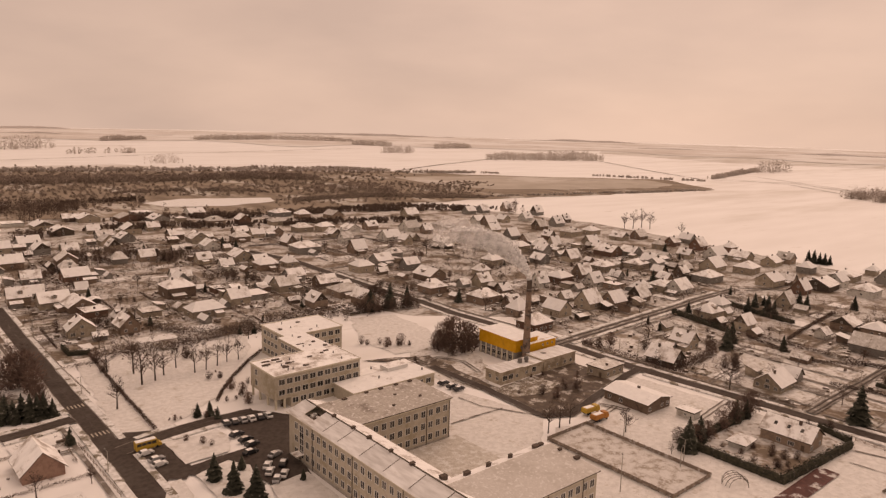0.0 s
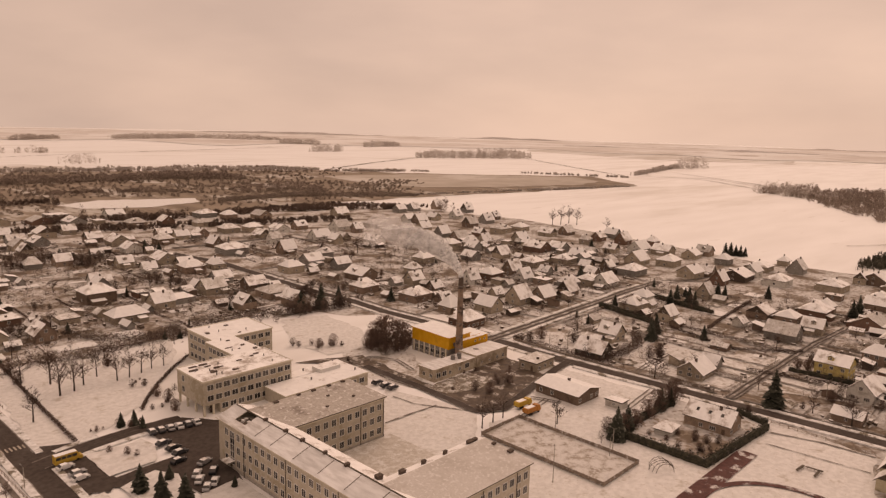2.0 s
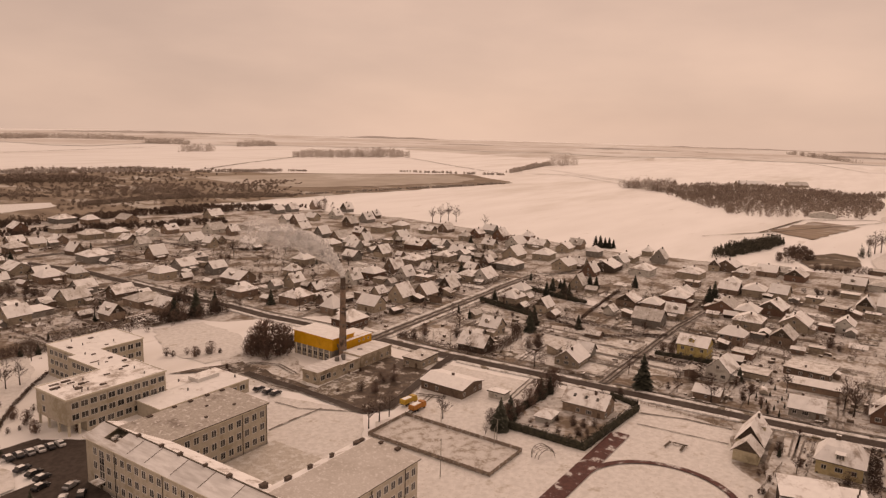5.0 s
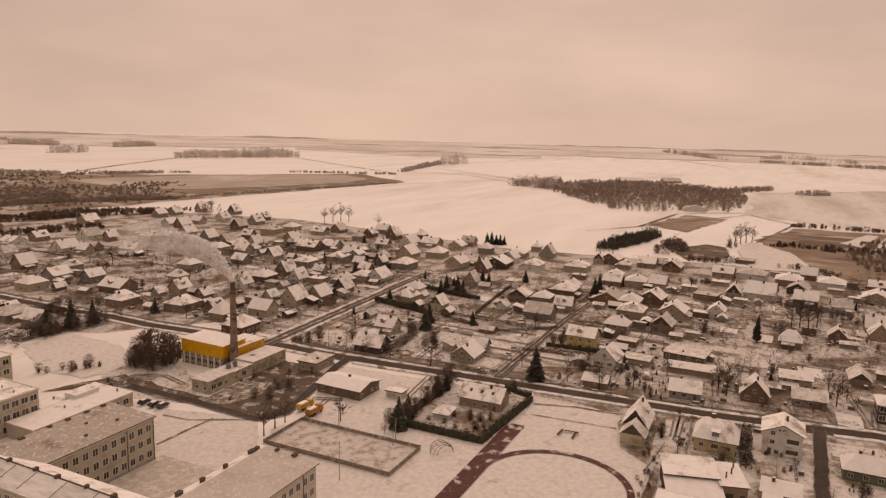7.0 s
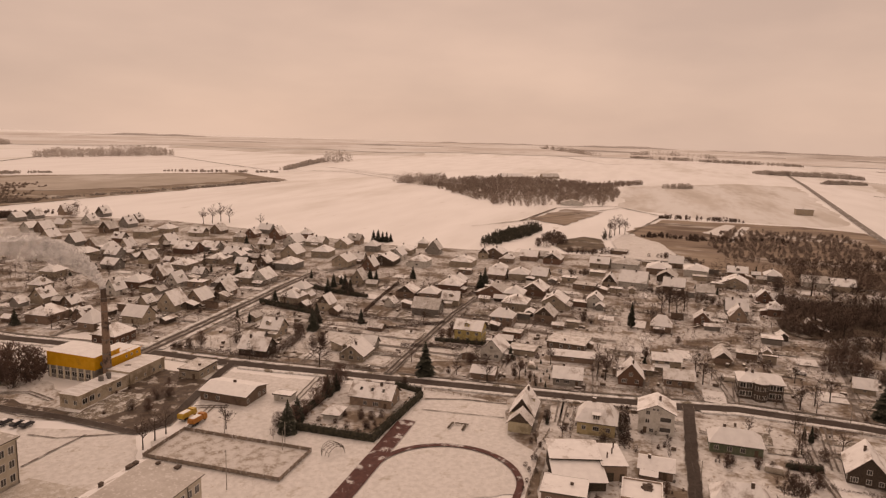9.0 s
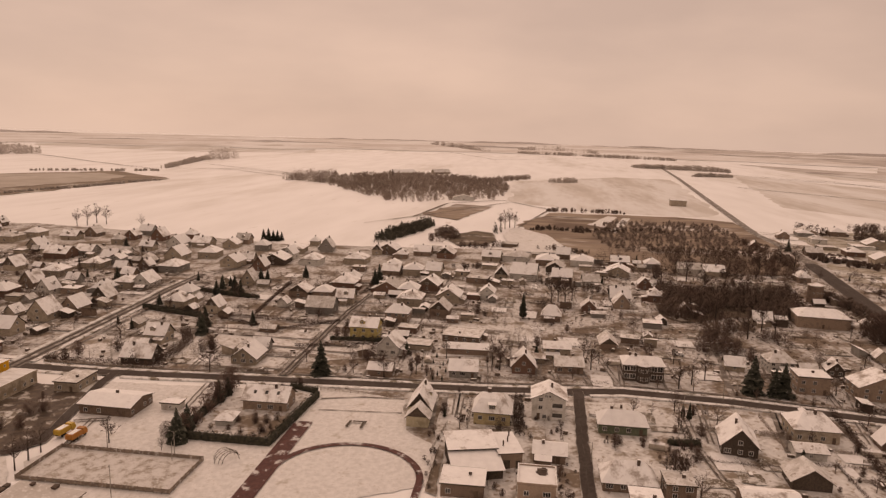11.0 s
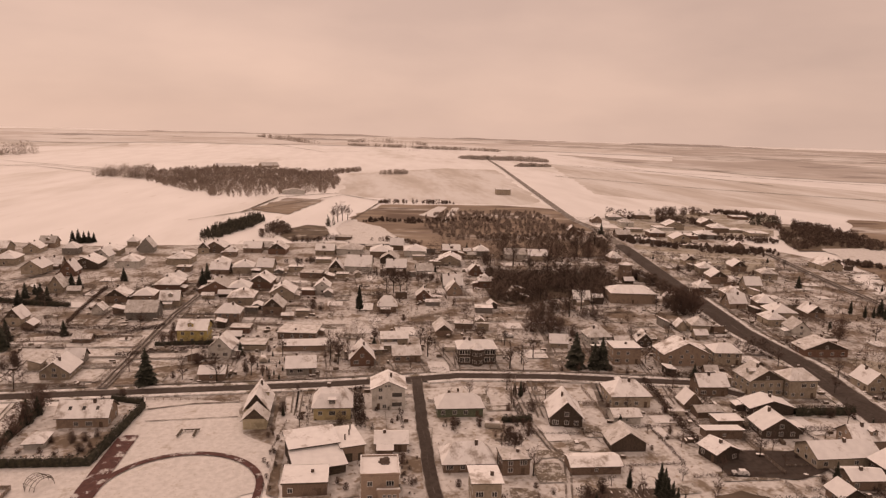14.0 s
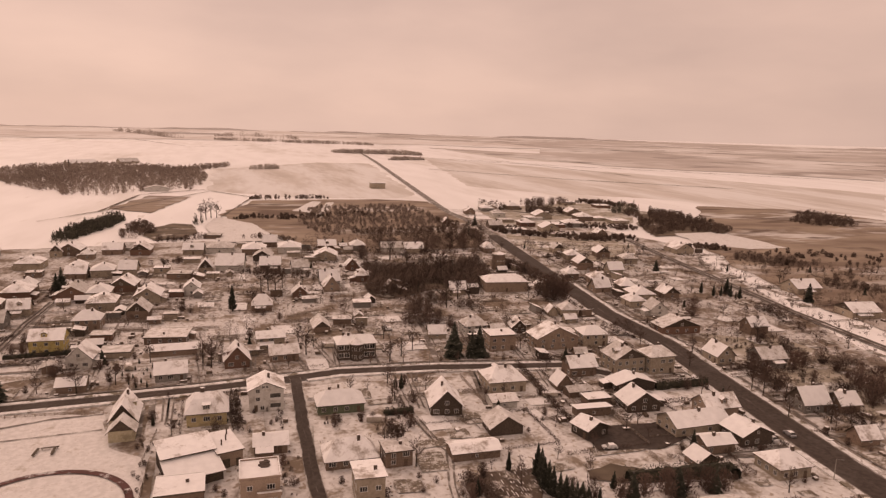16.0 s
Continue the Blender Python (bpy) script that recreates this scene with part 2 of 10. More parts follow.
surf("dark_heath", (0.44, 0.39, 0.36), (0.54, 0.49, 0.455), 0.004, 0.95, 0.3, stain=(0.70, 0.68, 0.66), stain_scale=0.0022, stain_at=0.56, soft=0.12, second=((0.36, 0.315, 0.29), 0.006, 0.60))
# horizon forest, its colour bleached to look lost in haze
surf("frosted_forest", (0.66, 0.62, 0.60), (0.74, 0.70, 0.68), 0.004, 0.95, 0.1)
surf("dug_soil", (0.13, 0.105, 0.08), (0.24, 0.20, 0.16), 0.9, 0.95, 0.6, stain=(0.60, 0.59, 0.57), stain_scale=0.35, stain_at=0.56, soft=0.07, second=((0.55, 0.53, 0.5), 1.7, 0.60))
surf("fresh_snow", (0.70, 0.69, 0.68), (0.80, 0.795, 0.79), 0.8, 0.7, 0.3, stain=(0.42, 0.38, 0.32), stain_scale=0.3, stain_at=0.68, soft=0.08)
surf("marsh_twigs", (0.25, 0.198, 0.163), (0.35, 0.285, 0.24), 0.05, 0.95, 0.2)
surf("conifer_green", (0.034, 0.036, 0.026), (0.068, 0.069, 0.051), 1.2, 0.9, 0.4, stain=(0.34, 0.34, 0.33), stain_scale=1.2, stain_at=0.68, soft=0.06, vary=0.2)
surf("hedge_green", (0.030, 0.030, 0.022), (0.07, 0.065, 0.045), 1.0, 0.9, 0.4, stain=(0.2, 0.19, 0.18), stain_scale=0.8, stain_at=0.68)
surf("fence_grey", (0.20, 0.155, 0.125), (0.30, 0.24, 0.195), 2.0, 0.9, 0.4, stain=(0.55, 0.53, 0.51), stain_scale=1.2, stain_at=0.62, soft=0.08, vary=0.2)
surf("fence_pale", (0.34, 0.30, 0.25), (0.46, 0.41, 0.35), 2.0, 0.9, 0.3, vary=0.15)
surf("steel_grey", (0.16, 0.15, 0.14), (0.22, 0.21, 0.20), 3.0, 0.5, 0.1, metal=0.4)
surf("concrete", (0.30, 0.28, 0.25), (0.40, 0.37, 0.33), 1.5, 0.9, 0.4, stain=(0.22, 0.20, 0.17), stain_scale=0.4)
surf("car_white", (0.62, 0.62, 0.62), (0.70, 0.70, 0.70), 2.0, 0.35, 0.0)
surf("car_silver", (0.32, 0.32, 0.33), (0.40, 0.40, 0.41), 2.0, 0.35, 0.0, metal=0.4)
surf("car_dark", (0.035, 0.035, 0.04), (0.06, 0.06, 0.065), 2.0, 0.3, 0.0)
surf("car_black", (0.02, 0.02, 0.022), (0.03, 0.03, 0.032), 2.0, 0.3, 0.0)
surf("bus_yellow", (0.50, 0.31, 0.05), (0.58, 0.37, 0.075), 1.0, 0.45, 0.0)
surf("truck_orange", (0.42, 0.16, 0.035), (0.49, 0.20, 0.05), 1.0, 0.5, 0.1)
surf("tyre_rubber", (0.02, 0.02, 0.02), (0.03, 0.03, 0.03), 5.0, 0.8, 0.2)
glass = surf("window_glass", (0.04, 0.036, 0.033), (0.08, 0.072, 0.064), 0.5, 0.12, 0.0, vary=0.5)
glass.node_tree.nodes["Principled BSDF"].inputs["Specular IOR Level"].default_value = 0.5


# ---- building blocks ----
def mesh_of(bm, name, *mats):
    me = bpy.data.meshes.new(name)
    bm.to_mesh(me)
    bm.free()
    for m in mats:
        me.materials.append(MATS[m])
    return me


def part(name, bm, material, parent, label=""):
    mats = material if isinstance(material, tuple) else (material,)
    ob = new(name, mesh_of(bm, name, *mats) if isinstance(bm, bmesh.types.BMesh) else bm)
    ob.parent = parent
    if label:
        ob["label"] = label
    return ob


def faces(bm, pts, polys, mat=0):
    vs = [bm.verts.new(p) for p in pts]
    for f in polys:
        bm.faces.new([vs[i] for i in f]).material_index = mat


def box(bm, x0, y0, z0, x1, y1, z1, mat=0, top=None):
    vs = [bm.verts.new(p) for p in ((x0, y0, z0), (x1, y0, z0), (x1, y1, z0), (x0, y1, z0), (x0, y0, z1), (x1, y0, z1), (x1, y1, z1), (x0, y1, z1))]
    for i, f in enumerate(((3, 2, 1, 0), (4, 5, 6, 7), (0, 1, 5, 4), (1, 2, 6, 5), (2, 3, 7, 6), (3, 0, 4, 7))):
        bm.faces.new([vs[k] for k in f]).material_index = top if (i == 1 and top is not None) else mat


def bare_box(x0, y0, z0, x1, y1, z1):
    bm = bmesh.new()
    box(bm, x0, y0, z0, x1, y1, z1)
    return bm


def slab(bm, pts, thick, top=0, side=1):
    """A roof slope: its top polygon, given a thickness downwards."""
    n = len(pts)
    a = [bm.verts.new(p) for p in pts]
    b = [bm.verts.new((p[0], p[1], p[2] - thick)) for p in pts]
    bm.faces.new(a).material_index = top
    bm.faces.new(b[::-1]).material_index = side
    for i in range(n):
        j = (i + 1) % n
        bm.faces.new((a[i], b[i], b[j], a[j])).material_index = side


def tube(bm, x, y, z0, z1, r0, r1, sides=6, mat=0, lean=(0, 0)):
    lo = [bm.verts.new((x + r0 * math.cos(6.2832 * k / sides), y + r0 * math.sin(6.2832 * k / sides), z0)) for k in range(sides)]
    hi = [bm.verts.new((x + lean[0] + r1 * math.cos(6.2832 * k / sides), y + lean[1] + r1 * math.sin(6.2832 * k / sides), z1)) for k in range(sides)]
    for k in range(sides):
        j = (k + 1) % sides
        bm.faces.new((lo[k], lo[j], hi[j], hi[k])).material_index = mat
    bm.faces.new(hi).material_index = mat
    bm.faces.new(lo[::-1]).material_index = mat


def limb(bm, p, q, r0, r1, sides=3, mat=0):
    p, q = Vector(p), Vector(q)
    d = (q - p)
    if d.length < 1e-4:
        return
    s = d.orthogonal().normalized()
    c = d.normalized().cross(s)
    lo = [bm.verts.new(p + (s * math.cos(6.2832 * k / sides) + c * math.sin(6.2832 * k / sides)) * r0) for k in range(sides)]
    hi = [bm.verts.new(q + (s * math.cos(6.2832 * k / sides) + c * math.sin(6.2832 * k / sides)) * r1) for k in range(sides)]
    for k in range(sides):
        j = (k + 1) % sides
        bm.faces.new((lo[k], lo[j], hi[j], hi[k])).material_index = mat


def thing(name, x, y, z, rz, label, category, group=""):
    ob = new(name)
    ob.matrix_world = pose(x, y, z, 0, 0, rz)
    return tagged(ob, label, category, group)


# ---- ground ----
bm = bmesh.new()
bmesh.ops.create_grid(bm, x_segments=24, y_segments=24, size=4900)
tagged(new("ground", mesh_of(bm, "ground", "field_snow")), "snow-dusted open farmland reaching to the horizon", "ground", kind="structure")


def wobbly(pts, amount, rng):
    out = []
    for i, p in enumerate(pts):
        q = pts[(i + 1) % len(pts)]
        n = max(1, int(math.dist(p, q) / max(3.0, amount * 4)))
        n = min(n, 40)
        for k in range(n):
            f = k / n
            j = amount if k else amount * 0.3
            out.append((p[0] + (q[0] - p[0]) * f + rng.uniform(-j, j), p[1] + (q[1] - p[1]) * f + rng.uniform(-j, j)))
    return out


PATCH_WORDS = {"dug_soil": "rough ground with clods and specks of snow", "fresh_snow": "frozen pond under clean snow", "scrub_soil": "rough scrubland with dry grass and snow strips", "yard_snow": "garden plots under fresh trodden snow", "stubble_field": "stubble field under streaks of thin snow", "lawn_snow": "open lawn under thin snow with grass showing", "garden_soil": "garden plots with patchy snow over dark soil", "marsh_reed": "brown marshland with reeds and snow patches", "reed_field": "pale flat reed field", "brown_field": "brown fallow land with snow traces", "dry_grass": "tan grassland with streaks of old snow", "bare_heath": "far open heath with thin snow", "dark_heath": "far dark heath with streaks of thin snow", "thin_snow_grass": "grass courtyard dusted with thin snow", "mud": "muddy trodden yard with snow remains", "asphalt": "dark wet asphalt yard"}


z_of = []


def patch(name, mat, pts, z, wob):
    z += 0.008 * len(z_of)
    rng = random.Random(len(pts) * 7 + int(pts[0][0]))
    bm = bmesh.new()
    vs = [bm.verts.new((x, y, z)) for x, y in wobbly(pts, wob, rng)]
    f = bm.faces.new(vs)
    if f.normal.z < 0:
        f.normal_flip()
    f.normal_update()
    if f.normal.z < 0:
        f.normal_flip()
    bmesh.ops.triangulate(bm, faces=[f])
    z_of.append(z)
    return tagged(new(name, mesh_of(bm, name, mat)), PATCH_WORDS[mat], "ground", kind="structure")


patch("garden_ground", "garden_soil", [(100.0, 686.8), (312.9, 654.3), (451.1, 604.7), (527.0, 526.9), (549.7, 418.8), (529.7, 295.5), (508.5, 183.8), (516.5, 119.8), (533.2, 23.1), (491.3, -69.1), (591.2, -162.2), (643.1, -198.7), (596.9, -295.2), (483.7, -329.4), (379.0, -302.0), (275.7, -268.8), (211.1, -250.1), (115.8, -144.3), (148.6, -8.4), (156.7, -1.3), (161.9, 12.2), (183.7, 29.6), (210.4, 41.1), (225.1, 93.6), (232.4, 155.0), (238.7, 226.8), (202.8, 252.6), (188.0, 288.2), (119.6, 268.0), (54.9, 279.9), (44.0, 280.2), (42.3, 313.7)], 0.02, 1.0)
patch("stubble_field", "stubble_field", [(1762.8, -456.7), (1474.6, -583.2), (1204.4, -769.6), (975.0, -894.4), (839.6, -947.1), (606.2, -688.3), (687.6, -578.2), (796.6, -511.8), (867.8, -393.5), (962.5, -321.4)], 0.06, 5.0)
patch("stubble_field", "stubble_field", [(1258.8, 33.0), (1477.6, -161.0), (1459.9, -269.5), (848.5, -213.7), (805.2, -179.1), (819.8, -63.7), (896.8, 30.7)], 0.06, 5.0)
patch("stubble_field", "stubble_field", [(2133.1, -652.5), (2006.8, -1175.1), (1463.8, -1639.4), (1129.5, -1268.7), (1379.6, -952.4), (1684.6, -665.6)], 0.06, 5.0)
patch("stubble_field", "stubble_field", [(2731.2, 2043.6), (3239.1, 1674.0), (2965.2, 943.9), (2204.3, 698.8), (1968.2, 1013.5), (2090.0, 1586.9)], 0.06, 5.0)
patch("stubble_field", "stubble_field", [(202.9, 1351.6), (389.9, 1397.5), (459.3, 1219.7), (444.8, 1181.4), (185.3, 1237.9)], 0.06, 5.0)
patch("stubble_field", "stubble_field", [(2070.1, 1567.5), (2090.2, 1029.8), (2767.8, 1207.6), (2898.4, 1739.8)], 0.06, 5.0)
patch("garden_ground", "yard_snow", [(225.5, 25.6), (227.9, -2.6), (232.9, -32.9), (231.8, -65.0), (223.7, -114.3), (235.5, -164.8), (187.9, -159.5), (151.9, -153.9), (122.0, -149.9), (149.6, -34.5), (155.4, 11.5), (174.2, 24.3), (207.2, 26.4)], 0.04, 0.6)
patch("garden_ground", "yard_snow", [(232.6, 178.9), (264.7, 179.7), (304.6, 177.1), (291.0, 147.5), (260.1, 138.7), (233.6, 133.0)], 0.04, 0.6)
patch("garden_ground", "yard_snow", [(240.1, 133.1), (292.0, 141.9), (296.4, 119.4), (298.2, 94.7), (239.0, 91.9)], 0.04, 0.6)
patch("garden_ground", "yard_snow", [(248.9, 91.4), (320.0, 94.5), (321.6, 37.1), (328.8, -6.0), (278.8, -6.1), (265.6, 47.7)], 0.04, 0.6)
patch("lawn", "yard_snow", [(180.2, 227.8), (184.1, 212.9), (186.9, 194.4), (178.4, 179.5), (161.8, 164.0), (159.5, 172.7), (156.5, 187.1), (156.9, 200.3)], 0.04, 1.0)
patch("scrub_ground", "scrub_soil", [(541.2, -213.9), (539.6, -260.9), (507.7, -314.4), (397.0, -248.4), (407.8, -225.9), (453.4, -213.5), (494.0, -204.0)], 0.05, 1.5)
patch("scrub_ground", "scrub_soil", [(260.5, -197.4), (240.6, -230.2), (202.9, -241.0), (158.8, -192.1), (186.7, -188.6), (223.8, -187.9)], 0.05, 1.5)
patch("scrub_ground", "scrub_soil", [(698.6, -240.2), (745.9, -356.8), (746.3, -456.4), (588.8, -362.7), (570.0, -229.4)], 0.05, 1.5)
patch("school_lawn", "lawn_snow", [(59.7, 276.4), (124.9, 274.0), (119.3, 254.4), (89.1, 213.9), (73.7, 202.8), (64.3, 199.8), (56.7, 200.8), (54.1, 205.1)], 0.05, 0.6)
patch("lawn", "lawn_snow", [(175.1, 268.3), (195.2, 260.3), (192.5, 231.6), (179.2, 211.7), (160.6, 213.7), (159.1, 235.3)], 0.05, 1.0)
patch("lawn", "lawn_snow", [(154.1, 172.4), (162.9, 139.0), (147.6, 125.3), (169.1, 123.8), (165.9, 84.6), (166.4, 72.7), (96.0, 126.8), (126.7, 143.5)], 0.04, 0.4)
patch("lawn", "lawn_snow", [(216.3, 154.7), (220.9, 86.0), (227.2, 69.4), (221.2, 39.7), (197.9, 34.9), (187.9, 24.4), (165.3, 23.4), (126.0, 96.7), (158.8, 130.0), (172.1, 123.1)], 0.04, 0.6)
patch("marsh_ground", "marsh_reed", [(54.8, 1303.5), (189.0, 1261.5), (788.3, 1058.5), (922.5, 897.4), (1151.6, 718.7), (1034.6, 560.4), (635.1, 616.1), (470.1, 630.2), (353.5, 602.9), (230.7, 658.6), (97.3, 669.1), (25.4, 691.4)], 0.25, 8.0)
patch("pond_ice", "fresh_snow", [(235.4, 752.9), (285.0, 776.6), (377.7, 745.5), (366.3, 712.2), (300.2, 692.6), (245.2, 715.1)], 0.50, 3.0)
patch("reed_field", "reed_field", [(697.2, 951.5), (870.6, 902.2), (998.1, 829.3), (1092.7, 715.4), (1054.8, 646.9), (969.6, 618.7), (799.9, 663.3), (710.0, 711.7), (667.9, 786.1)], 0.60, 6.0)
patch("fallow_field", "dry_grass", [(725.7, 116.2), (839.5, 91.4), (825.9, 48.0), (690.2, 74.3)], 0.30, 3.0)
patch("scrub_ground", "dry_grass", [(673.3, 16.8), (786.7, -17.9), (795.8, -94.6), (799.9, -152.6), (772.4, -209.3), (583.4, -211.2), (484.9, -173.1), (469.4, -76.7), (524.0, -34.2), (612.0, -9.6)], 0.20, 4.0)
patch("bare_strip", "lawn_snow", [(697.9, -52.7), (775.9, -79.9), (773.0, -88.9), (680.4, -67.9)], 0.50, 1.0)
patch("bare_strip", "lawn_snow", [(653.6, -70.6), (764.0, -94.0), (766.1, -102.3), (643.4, -74.7)], 0.50, 1.0)
patch("grass_field", "dry_grass", [(712, -523), (674, -622), (578, -657), (540.3, -712.7), (204.6, -281.6), (243.4, -285.9), (305.3, -296.3), (403.7, -325.5), (470, -352), (448, -380), (448, -412), (488, -413), (533, -420), (603, -448)], 0.20, 5.0)
patch("snow_strip", "lawn_snow", [(523, -364), (528, -405), (488, -413), (447, -414), (445, -378), (476, -350)], 0.40, 2.0)
# far patches toned like the dark hazy band below the horizon
patch("far_heath", "dark_heath", [(2375, -645), (2117, -835), (1859, -1089), (1637, -1306), (1463, -1638), (1074, -1207), (1202, -1099), (1437, -844), (1828, -722)], 0.5, 15.0)
patch("far_heath", "dark_heath", [(3900, -900), (3600, -1700), (2600, -2900), (1900, -2500), (2500, -1700), (2900, -1000)], 0.5, 25.0)
patch("thicket_floor", "brown_field", [(417, -72), (419, -94), (423, -124), (424, -150), (379, -144), (354, -125), (361, -110), (353, -92), (344, -74), (360, -66)], 0.30, 2.0)
patch("thicket_floor", "brown_field", [(573, -358), (511, -336), (515, -404), (532, -428), (596, -442), (656, -443), (672, -419)], 0.35, 3.0)
patch("muddy_yard", "mud", [(145.3, 214.7), (162.3, 194.7), (163.5, 165.4), (162.9, 139.0), (170.2, 133.5), (189.7, 139.7), (205.1, 141.6), (209.7, 152.6), (211.2, 167.3), (168.3, 161.9), (167.3, 169.3), (170.6, 204.8)], 0.06, 1.0)
patch("rough_grass", "dug_soil", [(164.0, 161.7), (165.7, 154.7), (177.7, 150.0), (187.5, 153.6), (186.8, 164.4), (171.2, 164.2)], 0.08, 0.5)
patch("garden_ground", "garden_soil", [(182.3, -10.4), (179.7, -15.7), (165.9, -15.3), (155.5, -14.8), (156.1, -9.1)], 0.055, 0.3)
patch("garden_ground", "garden_soil", [(175.8, 8.3), (179.2, 1.4), (160.4, 0.9), (159.4, 7.6)], 0.055, 0.3)
patch("garden_ground", "garden_soil", [(178.0, 21.5), (189.7, 21.8), (192.1, 23.7), (162.5, 23.5), (160.7, 20.4), (174.1, 21.5)], 0.055, 0.3)
patch("asphalt_yard", "asphalt", [(59.0, 171.8), (73.0, 172.6), (81.4, 173.1), (80.6, 190.0), (92.2, 195.4), (100.5, 185.4), (88.3, 162.3), (85.4, 146.1), (84.1, 133.4), (75.6, 139.9), (75.1, 150.4), (73.8, 160.5), (64.1, 162.4)], 0.06, 0.3)
patch("asphalt_yard", "asphalt", [(165.2, -96.3), (173.5, -96.8), (179.9, -105.5), (178.6, -121.1), (179.5, -126.2), (167.2, -126.5), (162.5, -115.7)], 0.06, 0.3)
patch("asphalt_yard", "asphalt", [(50.2, 196.7), (55.0, 202.9), (62.2, 199.4), (63.2, 191.3), (62.2, 177.2), (63.6, 170.2), (59.7, 165.8), (56.3, 168.3), (53.1, 163.8), (50.7, 156.0), (45.6, 159.9)], 0.06, 0.3)
patch("planting_island", "lawn_snow", [(62.3, 189.9), (67.0, 188.5), (74.1, 188.2), (77.2, 189.3), (78.4, 182.3), (74.7, 173.7), (62.4, 173.3)], 0.15, 0.2)
patch("planting_island", "lawn_snow", [(62.1, 166.0), (67.5, 167.9), (72.1, 168.8), (75.5, 163.0), (73.2, 155.1), (70.3, 144.0), (62.5, 148.5)], 0.15, 0.3)
patch("planting_island", "lawn_snow", [(54.6, 165.4), (58.6, 166.6), (58.2, 156.6), (55.8, 152.1), (50.7, 156.0)], 0.15, 0.2)
patch("planting_island", "lawn_snow", [(74.8, 149.9), (85.5, 150.5), (85.2, 135.1), (81.7, 132.0), (72.3, 139.3)], 0.15, 0.2)
patch("garden_bed", "mud", [(157.2, -54.1), (160.8, -60.8), (159.7, -73.4), (153.8, -74.8), (141.5, -68.5), (145.2, -52.7)], 0.08, 0.5)
patch("pond_bank", "brown_field", [(155.4, -87.7), (157.7, -95.7), (151.6, -104.1), (147.2, -103.0), (147.7, -93.3), (151.1, -86.3)], 0.06, 0.5)
patch("pond_bank", "brown_field", [(558.1, 66.7), (598.1, 63.2), (620.7, 50.1), (611.5, 34.1), (569.5, 28.4), (543.2, 39.0), (537.2, 56.0)], 0.30, 1.0)
patch("snowy_hill", "lawn_snow", [(601.7, 25.0), (658.2, 16.8), (612.5, -13.6), (527.1, -31.6), (521.5, 11.6)], 0.50, 1.0)
patch("garden_ground", "garden_soil", [(182.1, 98.1), (210.2, 96.3), (221.3, 79.8), (217.0, 69.6), (182.4, 72.5)], 0.06, 0.3)


def far_land(name, r0, r1, a0, a1, z, mat):
    """A wide ring of far snowy land coloured like horizon haze, with a ragged near edge."""
    rng = random.Random(int(r0))
    bm, last = bmesh.new(), None
    for k in range(121):
        a = radians(a0 + (a1 - a0) * k / 120)
        near = r0 * (1 + .16 * noise.noise(Vector((a * 7, r0, 0))) + rng.uniform(-.01, .01))
        if z > 1.5:
            near += (r1 - 20 - near) * max(0, (k - 78) / 42) ** 1.5
        row = [bm.verts.new((r * math.cos(a), r * math.sin(a), z)) for r in (near, r1)]
        if last:
            bm.faces.new((last[0], row[0], row[1], last[1]))
        last = row
    bmesh.ops.recalc_face_normals(bm, faces=bm.faces)
    tagged(new(name, mesh_of(bm, name, mat)), PATCH_WORDS[mat], "ground", kind="structure")


far_land("far_heath", 2700, 4800, -70, 100, 1.1, "bare_heath")
far_land("far_heath", 2750, 4750, -70, -4, 1.7, "dark_heath")
far_land("far_heath", 1950, 2900, -70, -24, 1.0, "dark_heath")

ROADS = []


def along(pts, gap):
    """Points at even steps along a line, with their directions."""
    out = []
    for p, q in zip(pts, pts[1:]):
        d = math.dist(p, q)
        n = max(1, round(d / gap))
        for k in range(n):
            f = k / n
            out.append((p[0] + (q[0] - p[0]) * f, p[1] + (q[1] - p[1]) * f, (q[0] - p[0]) / d, (q[1] - p[1]) / d))
    out.append((*pts[-1], out[-1][2], out[-1][3]))
    res = []
    for i, (x, y, dx, dy) in enumerate(out):
        a, b = out[max(0, i - 2)], out[min(len(out) - 1, i + 2)]
        l = math.hypot(b[0] - a[0], b[1] - a[1]) or 1
        res.append((x, y, (b[0] - a[0]) / l, (b[1] - a[1]) / l))
    return res


def road(name, pts, width):
    rng = random.Random(int(width * 10) + len(pts))
    i = len(ROADS)
    ROADS.append((pts, width))
    z = 0.36 + 0.012 * i
    lane = i in (4, 5, 8, 9)
    bm = bmesh.new()
    last = None
    for x, y, dx, dy in along(pts, 4 if i != 7 else 12):
        j = rng.uniform(-0.25, 0.25)
        far = i == 7 and math.hypot(x, y) > 560
        h = 3.9 if far else width / 2
        if lane:
            offs, mats = (h, h * .72, h * .30, -h * .25, -h * .68, -h), (1, 0, 1, 0, 1)
        else:
            offs, mats = (h, h * .9, h * .08, -h * .08, -h * .9, -h), (1, 0, 2, 0, 1)
        row = [bm.verts.new((x - dy * (o + j * rng.uniform(.5, 1.2)), y + dx * (o + j * rng.uniform(.5, 1.2)), 0.6 if far else z)) for o in offs]
        if last:
            for k in range(5):
                bm.faces.new((last[k], last[k + 1], row[k + 1], row[k])).material_index = 1 if far else mats[k]
        last = row
    tagged(new(name, mesh_of(bm, name, "asphalt", "slush", "worn_asphalt")), "snowy lane with two dark wheel ruts" if lane else "wet dark asphalt street between snowy verges", "road", kind="structure")


